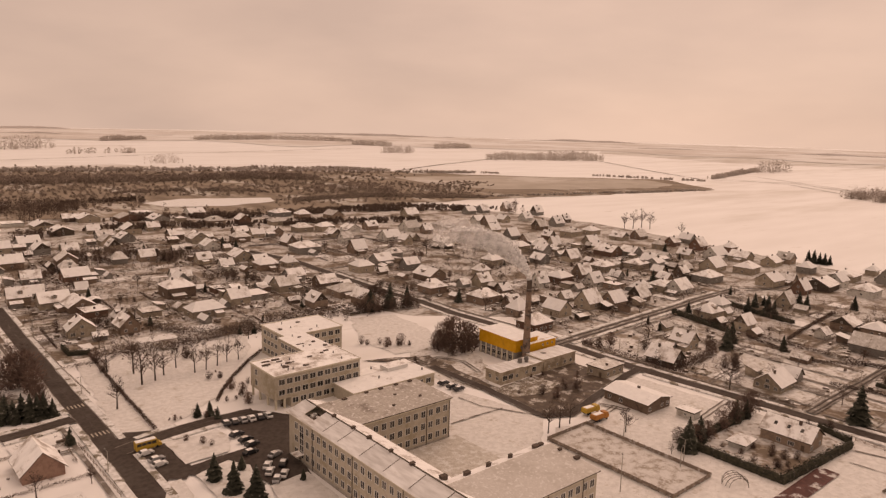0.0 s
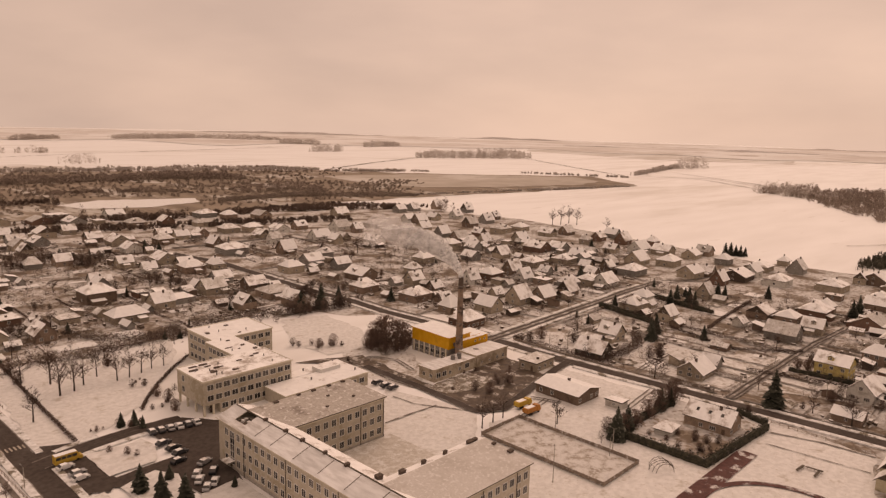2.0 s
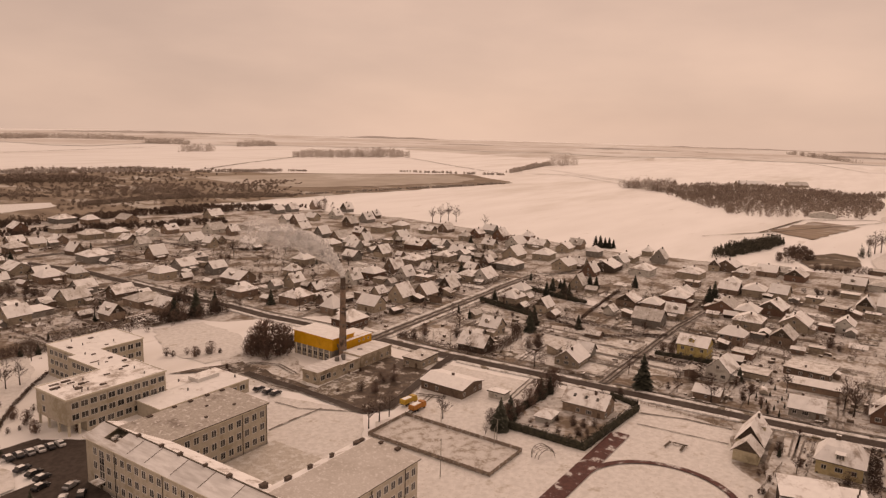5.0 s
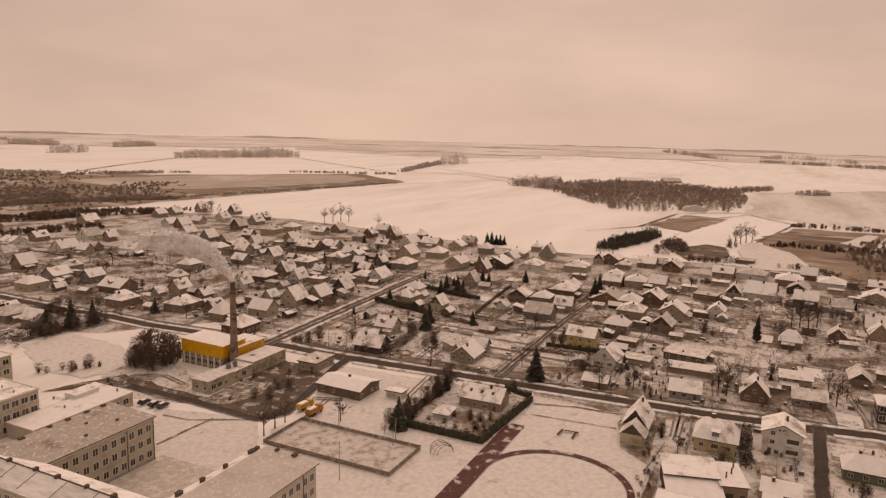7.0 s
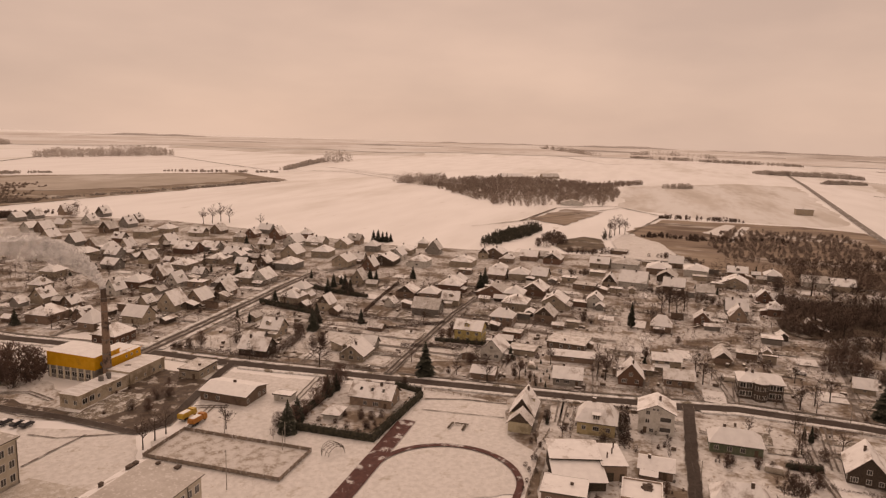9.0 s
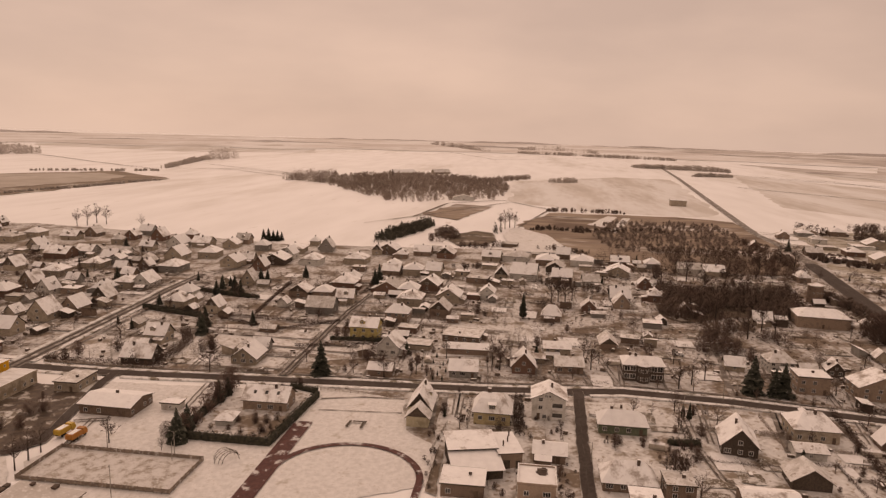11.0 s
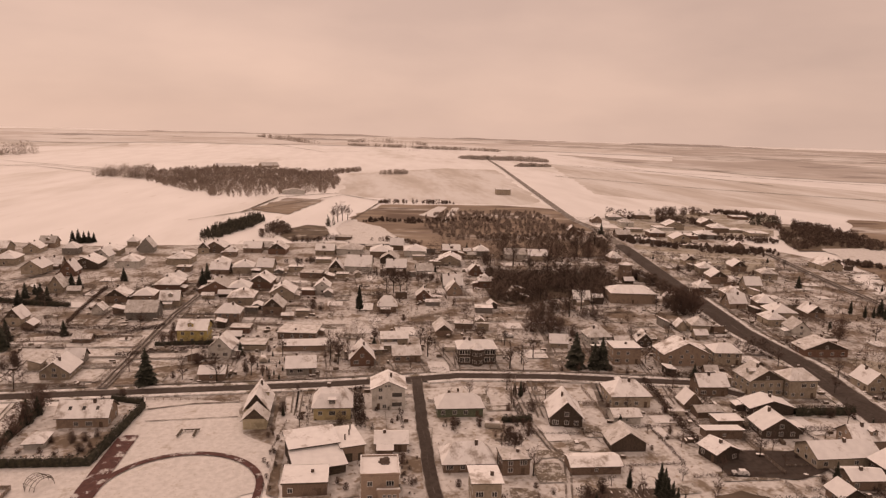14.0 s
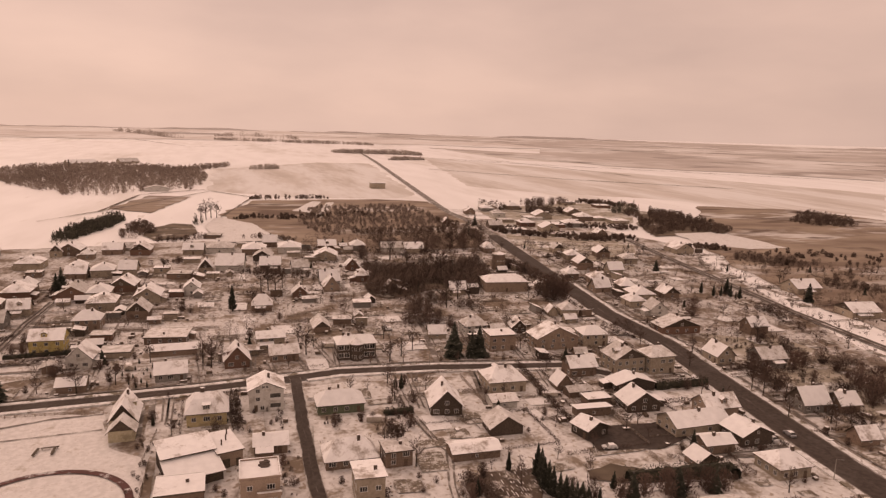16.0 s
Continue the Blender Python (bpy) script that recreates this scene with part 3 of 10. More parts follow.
def on_road(x, y, margin=0.0, skip=-1):
    for i, (pts, w) in enumerate(ROADS):
        if i == skip:
            continue
        for p, q in zip(pts, pts[1:]):
            dx, dy = q[0] - p[0], q[1] - p[1]
            f = max(0, min(1, ((x - p[0]) * dx + (y - p[1]) * dy) / (dx * dx + dy * dy)))
            if math.hypot(x - p[0] - f * dx, y - p[1] - f * dy) < w / 2 + margin:
                return True
    return False


road("road_1", [(49.4, 372.8), (49.3, 317.7), (49.5, 276.3), (49.3, 243.2), (49.9, 219.5), (50.1, 192.5), (50.3, 173.0), (50.3, 157.9)], 6.3)
road("road_2", [(27.4, 217.8), (35.9, 218.7), (46.7, 220.9)], 5.5)
road("road_3", [(51.6, 191.3), (64.0, 194.3), (77.8, 195.6), (91.8, 194.6)], 6.0)
road("road_4", [(210.0, 449.0), (219.3, 402.7), (218.2, 346.6), (218.3, 296.3), (220.5, 277.2), (219.5, 247.3), (225.1, 181.8), (224.8, 153.4), (226.2, 129.7), (228.7, 103.5), (235.4, 14.3), (239.3, -15.5), (242.9, -34.3), (240.8, -67.5), (232.8, -118.7), (220.3, -130.9)], 5.6)
road("road_5", [(223.4, 184.9), (331.2, 190.6), (345.6, 192.2), (390.4, 193.0)], 6.0)
road("road_6", [(234.7, 87.1), (325.0, 87.0), (365.6, 84.6)], 3.6)
road("road_7", [(240.3, -18.6), (224.8, -18.4), (198.1, -17.6), (167.4, -17.4), (153.8, -17.7)], 3.8)
road("road_8", [(1895.9, -326.7), (1521.4, -293.2), (883.0, -226.0), (685.0, -205.5), (580.4, -205.6), (377.8, -180.9), (297.7, -171.6), (250.3, -173.0), (198.0, -165.6), (154.2, -159.7), (128.3, -156.9), (96.0, -153.0)], 12.0)
road("road_9", [(500.2, -303.6), (429.1, -291.3), (309.3, -273.6), (284.2, -269.6), (245.6, -265.9), (205.0, -262.6)], 6.0)
road("road_10", [(218.7, 467.4), (272.0, 464.1), (313.5, 464.7)], 5.0)
road("road_11", [(163.1, 194.0), (163.5, 165.4), (161.9, 138.1), (170.2, 133.5), (182.1, 136.2), (215.9, 144.4), (224.7, 145.6)], 3.5)


def field_line(pts, w, z=0.7):
    """A ditch or lane with dry grass between two fields."""
    rng = random.Random(int(pts[0][0]))
    bm, last = bmesh.new(), None
    for x, y, dx, dy in along(pts, 14 if z > .6 else 2):
        k = w / 2 * rng.uniform(.4, 1.3)
        row = [bm.verts.new((x - dy * o, y + dx * o, z)) for o in (-k, k)]
        if last:
            bm.faces.new((last[0], last[1], row[1], row[0]))
        last = row
    bmesh.ops.recalc_face_normals(bm, faces=bm.faces)
    tagged(new("field_edge" if z > .6 else "trodden_path", mesh_of(bm, "field_edge", "brown_field" if z > .6 else "slush")), "grassy ditch between two snowy fields" if z > .6 else "narrow trodden path across the snow", "ground" if z > .6 else "path", kind="structure")


field_line([(134.9, 150.9), (145.7, 150.7), (156.3, 150.0)], 0.7, 0.39)
field_line([(128.9, 143.6), (128.9, 135.0), (128.8, 127.4)], 0.6, 0.39)
field_line([(150.9, 165.3), (151.7, 155.7), (161.9, 138.1)], 0.6, 0.39)
field_line([(216.3, 66.8), (220.4, 53.5), (221.2, 39.7)], 0.8, 0.39)
field_line([(207.2, 64.8), (208.2, 53.9), (209.6, 38.2)], 0.5, 0.39)
field_line([(327.2, -73.7), (310.6, -79.5), (275.6, -76.9)], 0.8, 0.36)
field_line([(237.1, 5.9), (205.9, 2.6)], 0.7, 0.36)
field_line([(237.3, -61.2), (216.0, -57.8), (198.6, -61.5), (195.1, -67.8), (186.5, -68.5)], 0.5, 0.36)
field_line([(192.1, -91.1), (182.8, -94.4), (182.4, -101.8)], 0.5, 0.36)
field_line([(280.2, 104.7), (278.5, 83.6), (279.3, 59.8)], 0.5, 0.36)
field_line([(230.5, 110.6), (233.7, 88.9)], 0.6, 0.36)
field_line([(142.3, 1506.4), (334.7, 1578.0), (658.6, 1745.2), (1354.8, 2012.4)], 5.0)
field_line([(797.6, 1070.9), (1020.2, 1202.8), (1337.3, 1366.7)], 5.0)
field_line([(1628.1, 1254.2), (1362.4, 894.0), (1228.1, 689.5)], 4.0)
field_line([(1237.9, 672.4), (1327.3, 572.2), (1234.7, 442.0)], 3.0)
field_line([(702.6, 120.4), (849.1, 102.1), (905.9, 38.6), (810.5, -25.5)], 2.5)
field_line([(582.5, 21.9), (661.2, 12.4), (802.7, -15.0)], 2.0)
field_line([(3690.2, 716.4), (2119.7, 115.7), (2628.4, -299.2)], 4.0)
field_line([(680.7, -274.7), (656.8, -299.0), (610.4, -362.5)], 3.0)
field_line([(641.3, 156.0), (728.4, 106.4), (885.8, 30.0)], 2.0)
field_line([(1730.6, -419.3), (1577.6, -619.3), (1171.6, -709.6)], 4.0)
field_line([(1424.7, 682.5), (1280.5, 469.0), (1053.4, 284.8)], 3.0)
field_line([(1289.6, 710.7), (1284.9, 560.3), (1169.6, 424.3)], 3.0)
field_line([(1306.4, -355.7), (1088.5, -533.6), (925.2, -742.8)], 5.0)
field_line([(1607.9, -520.6), (1360.8, -799.2), (1119.7, -1092.2)], 5.0)


def kerbs():
    """Raised pavements under snow on both sides of each street, left out at the crossings."""
    n = 0
    for i, (pts, w) in enumerate(ROADS):
        if w < 5 or i == 8:
            continue
        for side in (-1, 1):
            n += 1
            bm = bmesh.new()
            last = None
            for x, y, dx, dy in along(pts, 3):
                c = [(x - dy * side * (w / 2 + o), y + dx * side * (w / 2 + o)) for o in (0.0, 1.9)]
                if math.hypot(x, y) > 420 or any(on_road(*p, 0.4, i) for p in c) or (n == 6 and x > 70):
                    last = None
                    continue
                ring = [bm.verts.new((*c[0], 0.0)), bm.verts.new((*c[0], 0.52)), bm.verts.new((*c[1], 0.52)), bm.verts.new((*c[1], 0.0))]
                if last:
                    for a, b in ((0, 1), (1, 2), (2, 3)):
                        bm.faces.new((last[a], last[b], ring[b], ring[a]))
                last = ring
            bmesh.ops.recalc_face_normals(bm, faces=bm.faces)
            tagged(new("pavement_%d" % n, mesh_of(bm, "pavement", "verge_snow")), "raised kerb and verge under trodden snow", "pavement", kind="structure")

    for k, (i, side, off) in enumerate(((0, -1, 3.6), (3, 1, 3.4), (4, -1, 4.2), (7, 1, 3.6))):
        pts, w = ROADS[i]
        bm, last = bmesh.new(), None
        for x, y, dx, dy in along(pts, 4):
            a, c = w / 2 + off, w / 2 + off + 1.3
            p = [(x - dy * side * o, y + dx * side * o) for o in (a, c)]
            if math.hypot(x, y) > 430 or any(on_road(*q, 0.5, i) for q in p):
                last = None
                continue
            row = [bm.verts.new((*q, 0.34)) for q in p]
            if last:
                bm.faces.new((last[0], last[1], row[1], row[0]))
            last = row
        bmesh.ops.recalc_face_normals(bm, faces=bm.faces)
        tagged(new("footpath_%d" % (k + 1), mesh_of(bm, "footpath", "slush")), "trodden slushy footpath beside the street", "path", kind="structure")


kerbs()

# ---- windows, shared by all buildings ----
def window_mesh(w, h, bars=1, glazed=True):
    """A frame proud of the wall with panes set back in it; x along the wall, y outwards."""
    bm = bmesh.new()
    t, xs = (0.09 if glazed else 0.13), [-w / 2]
    for k in range(bars + 1):
        a, b = -w / 2 + w * k / (bars + 1), -w / 2 + w * (k + 1) / (bars + 1)
        xs += [a + (t if k == 0 else 0.04), b - (t if k == bars else 0.04)]
    xs.append(w / 2)
    zs = [0, t, h - t, h]
    v = {(i, j): bm.verts.new((x, 0.06, z)) for i, x in enumerate(xs) for j, z in enumerate(zs)}
    for i in range(len(xs) - 1):
        for j in range(3):
            q = [v[i, j], v[i + 1, j], v[i + 1, j + 1], v[i, j + 1]]
            if j == 1 and i % 2 == 1:
                r = [bm.verts.new((p.co.x, 0.012, p.co.z)) for p in q]
                if glazed:
                    bm.faces.new(r[::-1]).material_index = 1
                for k in range(4):
                    bm.faces.new((q[(k + 1) % 4], q[k], r[k], r[(k + 1) % 4]))
            else:
                bm.faces.new(q[::-1])
    n = len(xs) - 1
    rim = [v[i, 0] for i in range(n + 1)] + [v[n, j] for j in (1, 2, 3)] + [v[i, 3] for i in range(n - 1, -1, -1)] + [v[0, j] for j in (2, 1)]
    back = [bm.verts.new((p.co.x, -0.05, p.co.z)) for p in rim]
    for k in range(len(rim)):
        j = (k + 1) % len(rim)
        bm.faces.new((rim[k], rim[j], back[j], back[k]))
    return mesh_of(bm, "window", "frame_white", "window_glass")


WIN = {"house": window_mesh(1.3, 1.35), "small": window_mesh(0.9, 0.9), "wide": window_mesh(1.9, 1.4, 2), "school": window_mesh(1.7, 2.05, 1, False), "annex": window_mesh(2.25, 1.95, 1, False)}
PANES = {}
for key, w, h in (("school", 1.7, 2.05), ("annex", 2.25, 1.95)):
    bm = bmesh.new()
    box(bm, -w / 2 + .06, -.03, .06, w / 2 - .06, .016, h - .06)
    PANES[WIN[key].name] = mesh_of(bm, "pane", "window_glass")
bm = bmesh.new()
box(bm, -0.5, -0.05, 0, 0.5, 0.06, 2.05)
DOOR = mesh_of(bm, "door", "door_wood")


def on_wall(name, mesh, parent, x, y, z, turn):
    ob = new(name, mesh)
    ob.parent = parent
    ob.matrix_basis = pose(x, y, z, 0, 0, turn)
    if mesh.name in PANES:
        part("pane", PANES[mesh.name], None, ob)
    return ob


# ---- houses ----
WALL_WORDS = {"cream_plaster": "cream plastered", "pink_plaster": "pink plastered", "tan_plaster": "tan plastered", "white_plaster": "white plastered", "yellow_plaster": "yellow plastered", "brown_brick": "brown brick", "peach_brick": "peach brick", "dark_timber": "dark timber", "red_timber": "reddish timber", "green_timber": "green timber", "grey_block": "grey block"}
ROOF_WORDS = {"gable": "snow-covered gable roof", "hip": "snow-covered hipped roof", "flat": "flat snowy roof", "shed": "snowy lean-to roof"}
PLOTS = []


def shell(bm, pts, polys, thick, top=0, side=1):
    """A roof of several slopes in one piece, thickened downwards, with its eaves closed."""
    a = [bm.verts.new(p) for p in pts]
    c = [bm.verts.new((p[0], p[1], p[2] - thick)) for p in pts]
    used = {}
    for f in polys:
        bm.faces.new([a[i] for i in f]).material_index = top
        bm.faces.new([c[i] for i in reversed(f)]).material_index = side
        for i, j in zip(f, f[1:] + f[:1]):
            used[(i, j)] = True
    for i, j in used:
        if (j, i) not in used:
            bm.faces.new((a[i], c[i], c[j], a[j])).material_index = side


def roof_mesh(kind, L, W, eave, ridge, cover="roof_snow"):
    bm = bmesh.new()
    a, b = L / 2 + 0.55, W / 2 + 0.65
    if kind in ("gable", "hip"):
        s = (ridge - eave) / (W / 2)
        ez = eave - 0.65 * s
    if kind == "gable":
        shell(bm, [(-a, -b, ez + .2), (a, -b, ez + .2), (a, 0, ridge + .2), (-a, 0, ridge + .2), (a, b, ez + .2), (-a, b, ez + .2)], [(0, 1, 2, 3), (4, 5, 3, 2)], 0.2)
    elif kind == "hip":
        r = max(0.3, (L - W) / 2 + W * 0.16)
        p = [(-a, -b, ez + .2), (a, -b, ez + .2), (a, b, ez + .2), (-a, b, ez + .2), (-r, 0, ridge + .2), (r, 0, ridge + .2)]
        shell(bm, p, [(0, 1, 5, 4), (1, 2, 5), (2, 3, 4, 5), (3, 0, 4)], 0.2)
    elif kind == "shed":
        shell(bm, [(-a, -b, eave + .2), (a, -b, eave + .2), (a, b, ridge + .2), (-a, b, ridge + .2)], [(0, 1, 2, 3)], 0.2)
    else:
        a, b, k = a - .2, b - .2, .3
        o, n = [(-a, -b), (a, -b), (a, b), (-a, b)], [(-a + k, -b + k), (a - k, -b + k), (a - k, b - k), (-a + k, b - k)]
        v = [bm.verts.new((*p, z)) for ring, z in ((o, eave), (o, eave + .4), (n, eave + .4), (n, eave + .25)) for p in ring]
        for lv in range(3):
            for i in range(4):
                f = bm.faces.new((v[lv * 4 + i], v[lv * 4 + (i + 1) % 4], v[lv * 4 + 4 + (i + 1) % 4], v[lv * 4 + 4 + i]))
                f.material_index = 1 if lv == 0 else 0
        bm.faces.new(v[12:16])
        bm.faces.new(v[0:4][::-1]).material_index = 1
    return mesh_of(bm, "roof", cover, "eave_wood")


def wall_mesh(kind, L, W, eave, ridge, mat):
    bm = bmesh.new()
    a, b = L / 2, W / 2
    if kind == "gable":
        v = [(-a, -b, -.2), (a, -b, -.2), (a, b, -.2), (-a, b, -.2), (-a, -b, eave), (a, -b, eave), (a, b, eave), (-a, b, eave), (-a, 0, ridge), (a, 0, ridge)]
        faces(bm, v, [(0, 1, 5, 4), (2, 3, 7, 6), (1, 2, 6, 9, 5), (3, 0, 4, 8, 7), (3, 2, 1, 0)])
    elif kind == "shed":
        v = [(-a, -b, -.2), (a, -b, -.2), (a, b, -.2), (-a, b, -.2), (-a, -b, eave), (a, -b, eave), (a, b, ridge), (-a, b, ridge)]
        faces(bm, v, [(0, 1, 5, 4), (2, 3, 7, 6), (1, 2, 6, 5), (3, 0, 4, 7), (3, 2, 1, 0), (4, 5, 6, 7)])
    else:
        box(bm, -a, -b, -.2, a, b, eave)
    return mesh_of(bm, "wall", mat)


HOMES = []


def house(x, y, rz, L, W, eave, ridge, kind, wall, dormer=False):
    rng = random.Random(int(x * 10) * 7919 + int(y * 10))
    PLOTS.append((x, y, max(L, W) * 0.62))
    small = min(L, W) < 5.6 or eave < 2.61
    word = "shed" if small else "house"
    storeys = 3 if eave > 7.1 else 2 if eave > 4.3 else 1
    label = "%s %s with %s%s" % (WALL_WORDS[wall], "outbuilding" if small else ("two-storey house" if storeys == 2 else "three-storey house" if storeys == 3 else "single-storey house"), ROOF_WORDS[kind], " in a snowy garden")
    root = thing(word, x, y, 0, rz, label, word, "sheds of the town" if small else "houses of the town")
    part("wall", wall_mesh(kind, L, W, eave, ridge, wall), None, root)
    part("roof", roof_mesh(kind, L, W, eave, ridge, "roof_grey_snow" if random.Random(int(x * 3 + y * 5)).random() < .2 else "roof_snow"), None, root)
    if kind == "gable" and ridge - eave > 2.0 and wall not in ("white_plaster", "dark_timber") and rng.random() < (1.0 if wall == "cream_plaster" else 0.25):
        for s in (-1, 1):
            bm = bmesh.new()
            k = (ridge - eave) / (W / 2)
            g = W / 2 - 0.1
            faces(bm, [(s * (L / 2 + .04), -g, eave + .1 * k), (s * (L / 2 + .04), g, eave + .1 * k), (s * (L / 2 + .04), 0, ridge - .05), (s * L / 2, -g, eave + .1 * k), (s * L / 2, g, eave + .1 * k), (s * L / 2, 0, ridge - .05)], [(0, 1, 2), (0, 1, 4, 3), (1, 2, 5, 4), (2, 0, 3, 5)])
            bmesh.ops.recalc_face_normals(bm, faces=bm.faces)
            part("gable_boarding", bm, "brown_boards", root, "dark boarded gable")
    far = math.hypot(x, y) > 330
    if not small or not far:
        sides = [(0, -W / 2, 180, L), (0, W / 2, 0, L), (L / 2, 0, -90, W), (-L / 2, 0, 90, W)]
        for k, (sx, sy, turn, run) in enumerate(sides):
            if small and k > 1:
                continue
            n = 1 if small else max(1, min(1 if far else 4, int(run / 3.0)))
            for level in range(1 if far else storeys):
                z = 0.95 + level * (eave - 0.6) / storeys
                for i in range(n):
                    o = (i + 0.5) / n * run - run / 2 + rng.uniform(-.25, .25)
                    if rng.random() < 0.12:
                        continue
                    if k == 1 and level == 0 and i == 0 and not small:
                        on_wall("door", DOOR, root, sx + (o if sx == 0 else 0), sy + (o if sy == 0 else 0), 0.1, turn)
                        continue
                    size = "small" if small or eave < 2.7 else ("wide" if rng.random() < 0.25 and not far else "house")
                    on_wall("window", WIN[size], root, sx + (o if sx == 0 else 0), sy + (o if sy == 0 else 0), z, turn)
            if kind == "gable" and k > 1 and ridge - eave > 2.2:
                on_wall("window", WIN["small" if ridge - eave < 3.5 else "house"], root, sx, 0, eave + 0.25, turn)
    if not small:
        bm = bmesh.new()
        cx, cy = rng.uniform(-.25, .25) * L, rng.choice((-1, 1)) * W * 0.08
        if kind == "flat":
            ridge = eave + .2
        box(bm, cx - .4, cy - .32, ridge - 0.7, cx + .4, cy + .32, ridge + 0.95, 0, 1)
        part("chimney", bm, ("soot_brick", "roof_snow"), root)
    if not small and L > 7 and W > 6:
        if rng.random() < .4:
            # lean-to against one long side
            s, l, d, z = rng.choice((-1, 1)), rng.uniform(3, L * .6), rng.uniform(2.0, 3.2), min(2.6, eave - .1)
            o = rng.uniform(-1, 1) * (L - l) / 2
            bm = bmesh.new()
            y0, y1 = s * W / 2, s * (W / 2 + d)
            box(bm, o - l / 2, min(y0, y1), -.2, o + l / 2, max(y0, y1), z - .5, 0)
            p = [(o - l / 2 - .3, s * (W / 2 + .02), z + .25), (o + l / 2 + .3, s * (W / 2 + .02), z + .25), (o + l / 2 + .3, s * (W / 2 + d + .35), z - .4), (o - l / 2 - .3, s * (W / 2 + d + .35), z - .4)]
            slab(bm, p if s < 0 else p[::-1], .18, 1, 2)
            part("annex", bm, (wall, "roof_snow", "eave_wood"), root, "lean-to annex under snow")
        if kind in ("gable", "hip") and ridge - eave > 2.6 and (rng.random() < .4 or dormer):
            # dormer on one slope
            s = rng.choice((-1, 1))
            k = (ridge - eave) / (W / 2)
            z0 = eave + (ridge - eave) * .28
            yb = s * (W / 2 - (z0 - eave) / k + .35)
            o, hw, hh = rng.uniform(-.15, .15) * L, 1.0, 1.25
            yi = s * max(.2, W / 2 - (z0 + hh + .5 - eave) / k)
            bm = bmesh.new()
            box(bm, o - hw, min(yb, yi), z0, o + hw, max(yb, yi), z0 + hh, 0)
            yo = yb + s * .3
            p = [(o - hw - .25, yo, z0 + hh), (o, yo, z0 + hh + .75), (o, yi, z0 + hh + .75), (o - hw - .25, yi, z0 + hh)]
            q = [(o + hw + .25, yo, z0 + hh), (o, yo, z0 + hh + .75), (o, yi, z0 + hh + .75), (o + hw + .25, yi, z0 + hh)]
            slab(bm, p if s > 0 else p[::-1], .14, 1, 2)
            slab(bm, q if s < 0 else q[::-1], .14, 1, 2)
            part("dormer", bm, (wall, "roof_snow", "eave_wood"), root, "small roof dormer")
            on_wall("window", WIN["small"], root, o, yb, z0 + .15, 0 if s > 0 else 180)
    HOMES.append((x, y, root))
    return root


house(156.9, -29.3, 88, 6.7, 10.0, 6.4, 7.4, "shed", "tan_plaster")
house(166.0, 14.2, 91, 10.7, 9.0, 3.4, 3.8, "flat", "brown_brick")
house(128.7, -109.3, 85, 9.7, 8.0, 2.6, 4.0, "gable", "brown_brick")
house(172.5, -39.7, 92, 7.2, 7.0, 4.4, 4.8, "flat", "brown_brick")
house(175.7, -27.6, 90, 13.4, 9.0, 3.0, 6.6, "hip", "brown_brick")
house(171.7, -61.2, 90, 13.4, 7.0, 2.6, 3.6, "gable", "brown_brick")
house(187.9, -7.8, 88, 8.7, 8.0, 2.8, 4.4, "gable", "brown_brick")
house(32.1, 193.0, 91, 11.9, 9.6, 2.6, 7.2, "gable", "pink_plaster")
house(152.1, -120.2, 2, 6.0, 6.4, 2.5, 4.6, "gable", "brown_brick")
house(176.5, -99.3, 16, 7.0, 8.0, 3.2, 5.0, "gable", "dark_timber")
house(184.9, -74.9, 179, 8.0, 9.9, 2.6, 5.8, "gable", "dark_timber")
house(143.8, -139.6, 90, 10.0, 9.5, 3.6, 6.4, "hip", "tan_plaster")
house(203.1, 31.9, 180, 5.0, 6.7, 3.2, 6.4, "gable", "cream_plaster")
house(159.2, -129.5, 88, 9.2, 6.5, 3.2, 4.6, "gable", "brown_brick")
house(204.3, -62.3, 172, 13.0, 9.7, 3.4, 8.2, "gable", "dark_timber")
house(192.6, 88.8, 94, 4.9, 6.6, 2.4, 4.0, "hip", "white_plaster")
house(214.6, 32.6, 1, 13.0, 7.2, 3.2, 8.0, "gable", "cream_plaster")
house(211.1, -30.0, 90, 14.3, 8.5, 3.4, 6.2, "hip", "green_timber")
house(173.2, -132.5, 92, 19.0, 10.0, 3.4, 6.0, "gable", "tan_plaster")
house(207.5, 81.2, 91, 14.1, 9.0, 3.8, 7.0, "gable", "peach_brick")
house(202.6, -81.3, 90, 8.4, 6.5, 2.6, 3.8, "gable", "white_plaster")
house(189.6, -106.8, 88, 11.4, 4.0, 2.4, 3.0, "shed", "brown_brick")
house(162.7, -143.2, 3, 9.4, 10.6, 3.6, 6.0, "gable", "dark_timber")
house(196.5, 127.1, 89, 17.0, 12.4, 3.4, 4.8, "gable", "brown_brick")
house(199.7, 110.0, 91, 6.0, 3.9, 2.4, 2.6, "flat", "white_plaster")
house(196.9, -112.2, 90, 8.2, 5.0, 2.6, 3.2, "flat", "brown_brick")
house(191.5, -124.6, 177, 9.0, 11.2, 3.0, 6.6, "gable", "dark_timber")
house(153.3, -177.1, 86, 6.8, 5.6, 2.5, 5.2, "gable", "brown_brick")
house(217.8, -87.4, 89, 12.9, 11.5, 4.3, 7.8, "hip", "tan_plaster")
house(205.3, -109.6, 91, 7.9, 5.0, 2.4, 3.4, "gable", "brown_brick")
house(180.2, -145.6, 90, 11.5, 8.0, 4.4, 7.4, "gable", "peach_brick")
house(212.9, -107.5, 180, 6.0, 5.5, 2.4, 5.6, "gable", "brown_brick")
house(178.3, -180.6, 86, 9.6, 8.2, 3.4, 7.6, "gable", "grey_block", True)
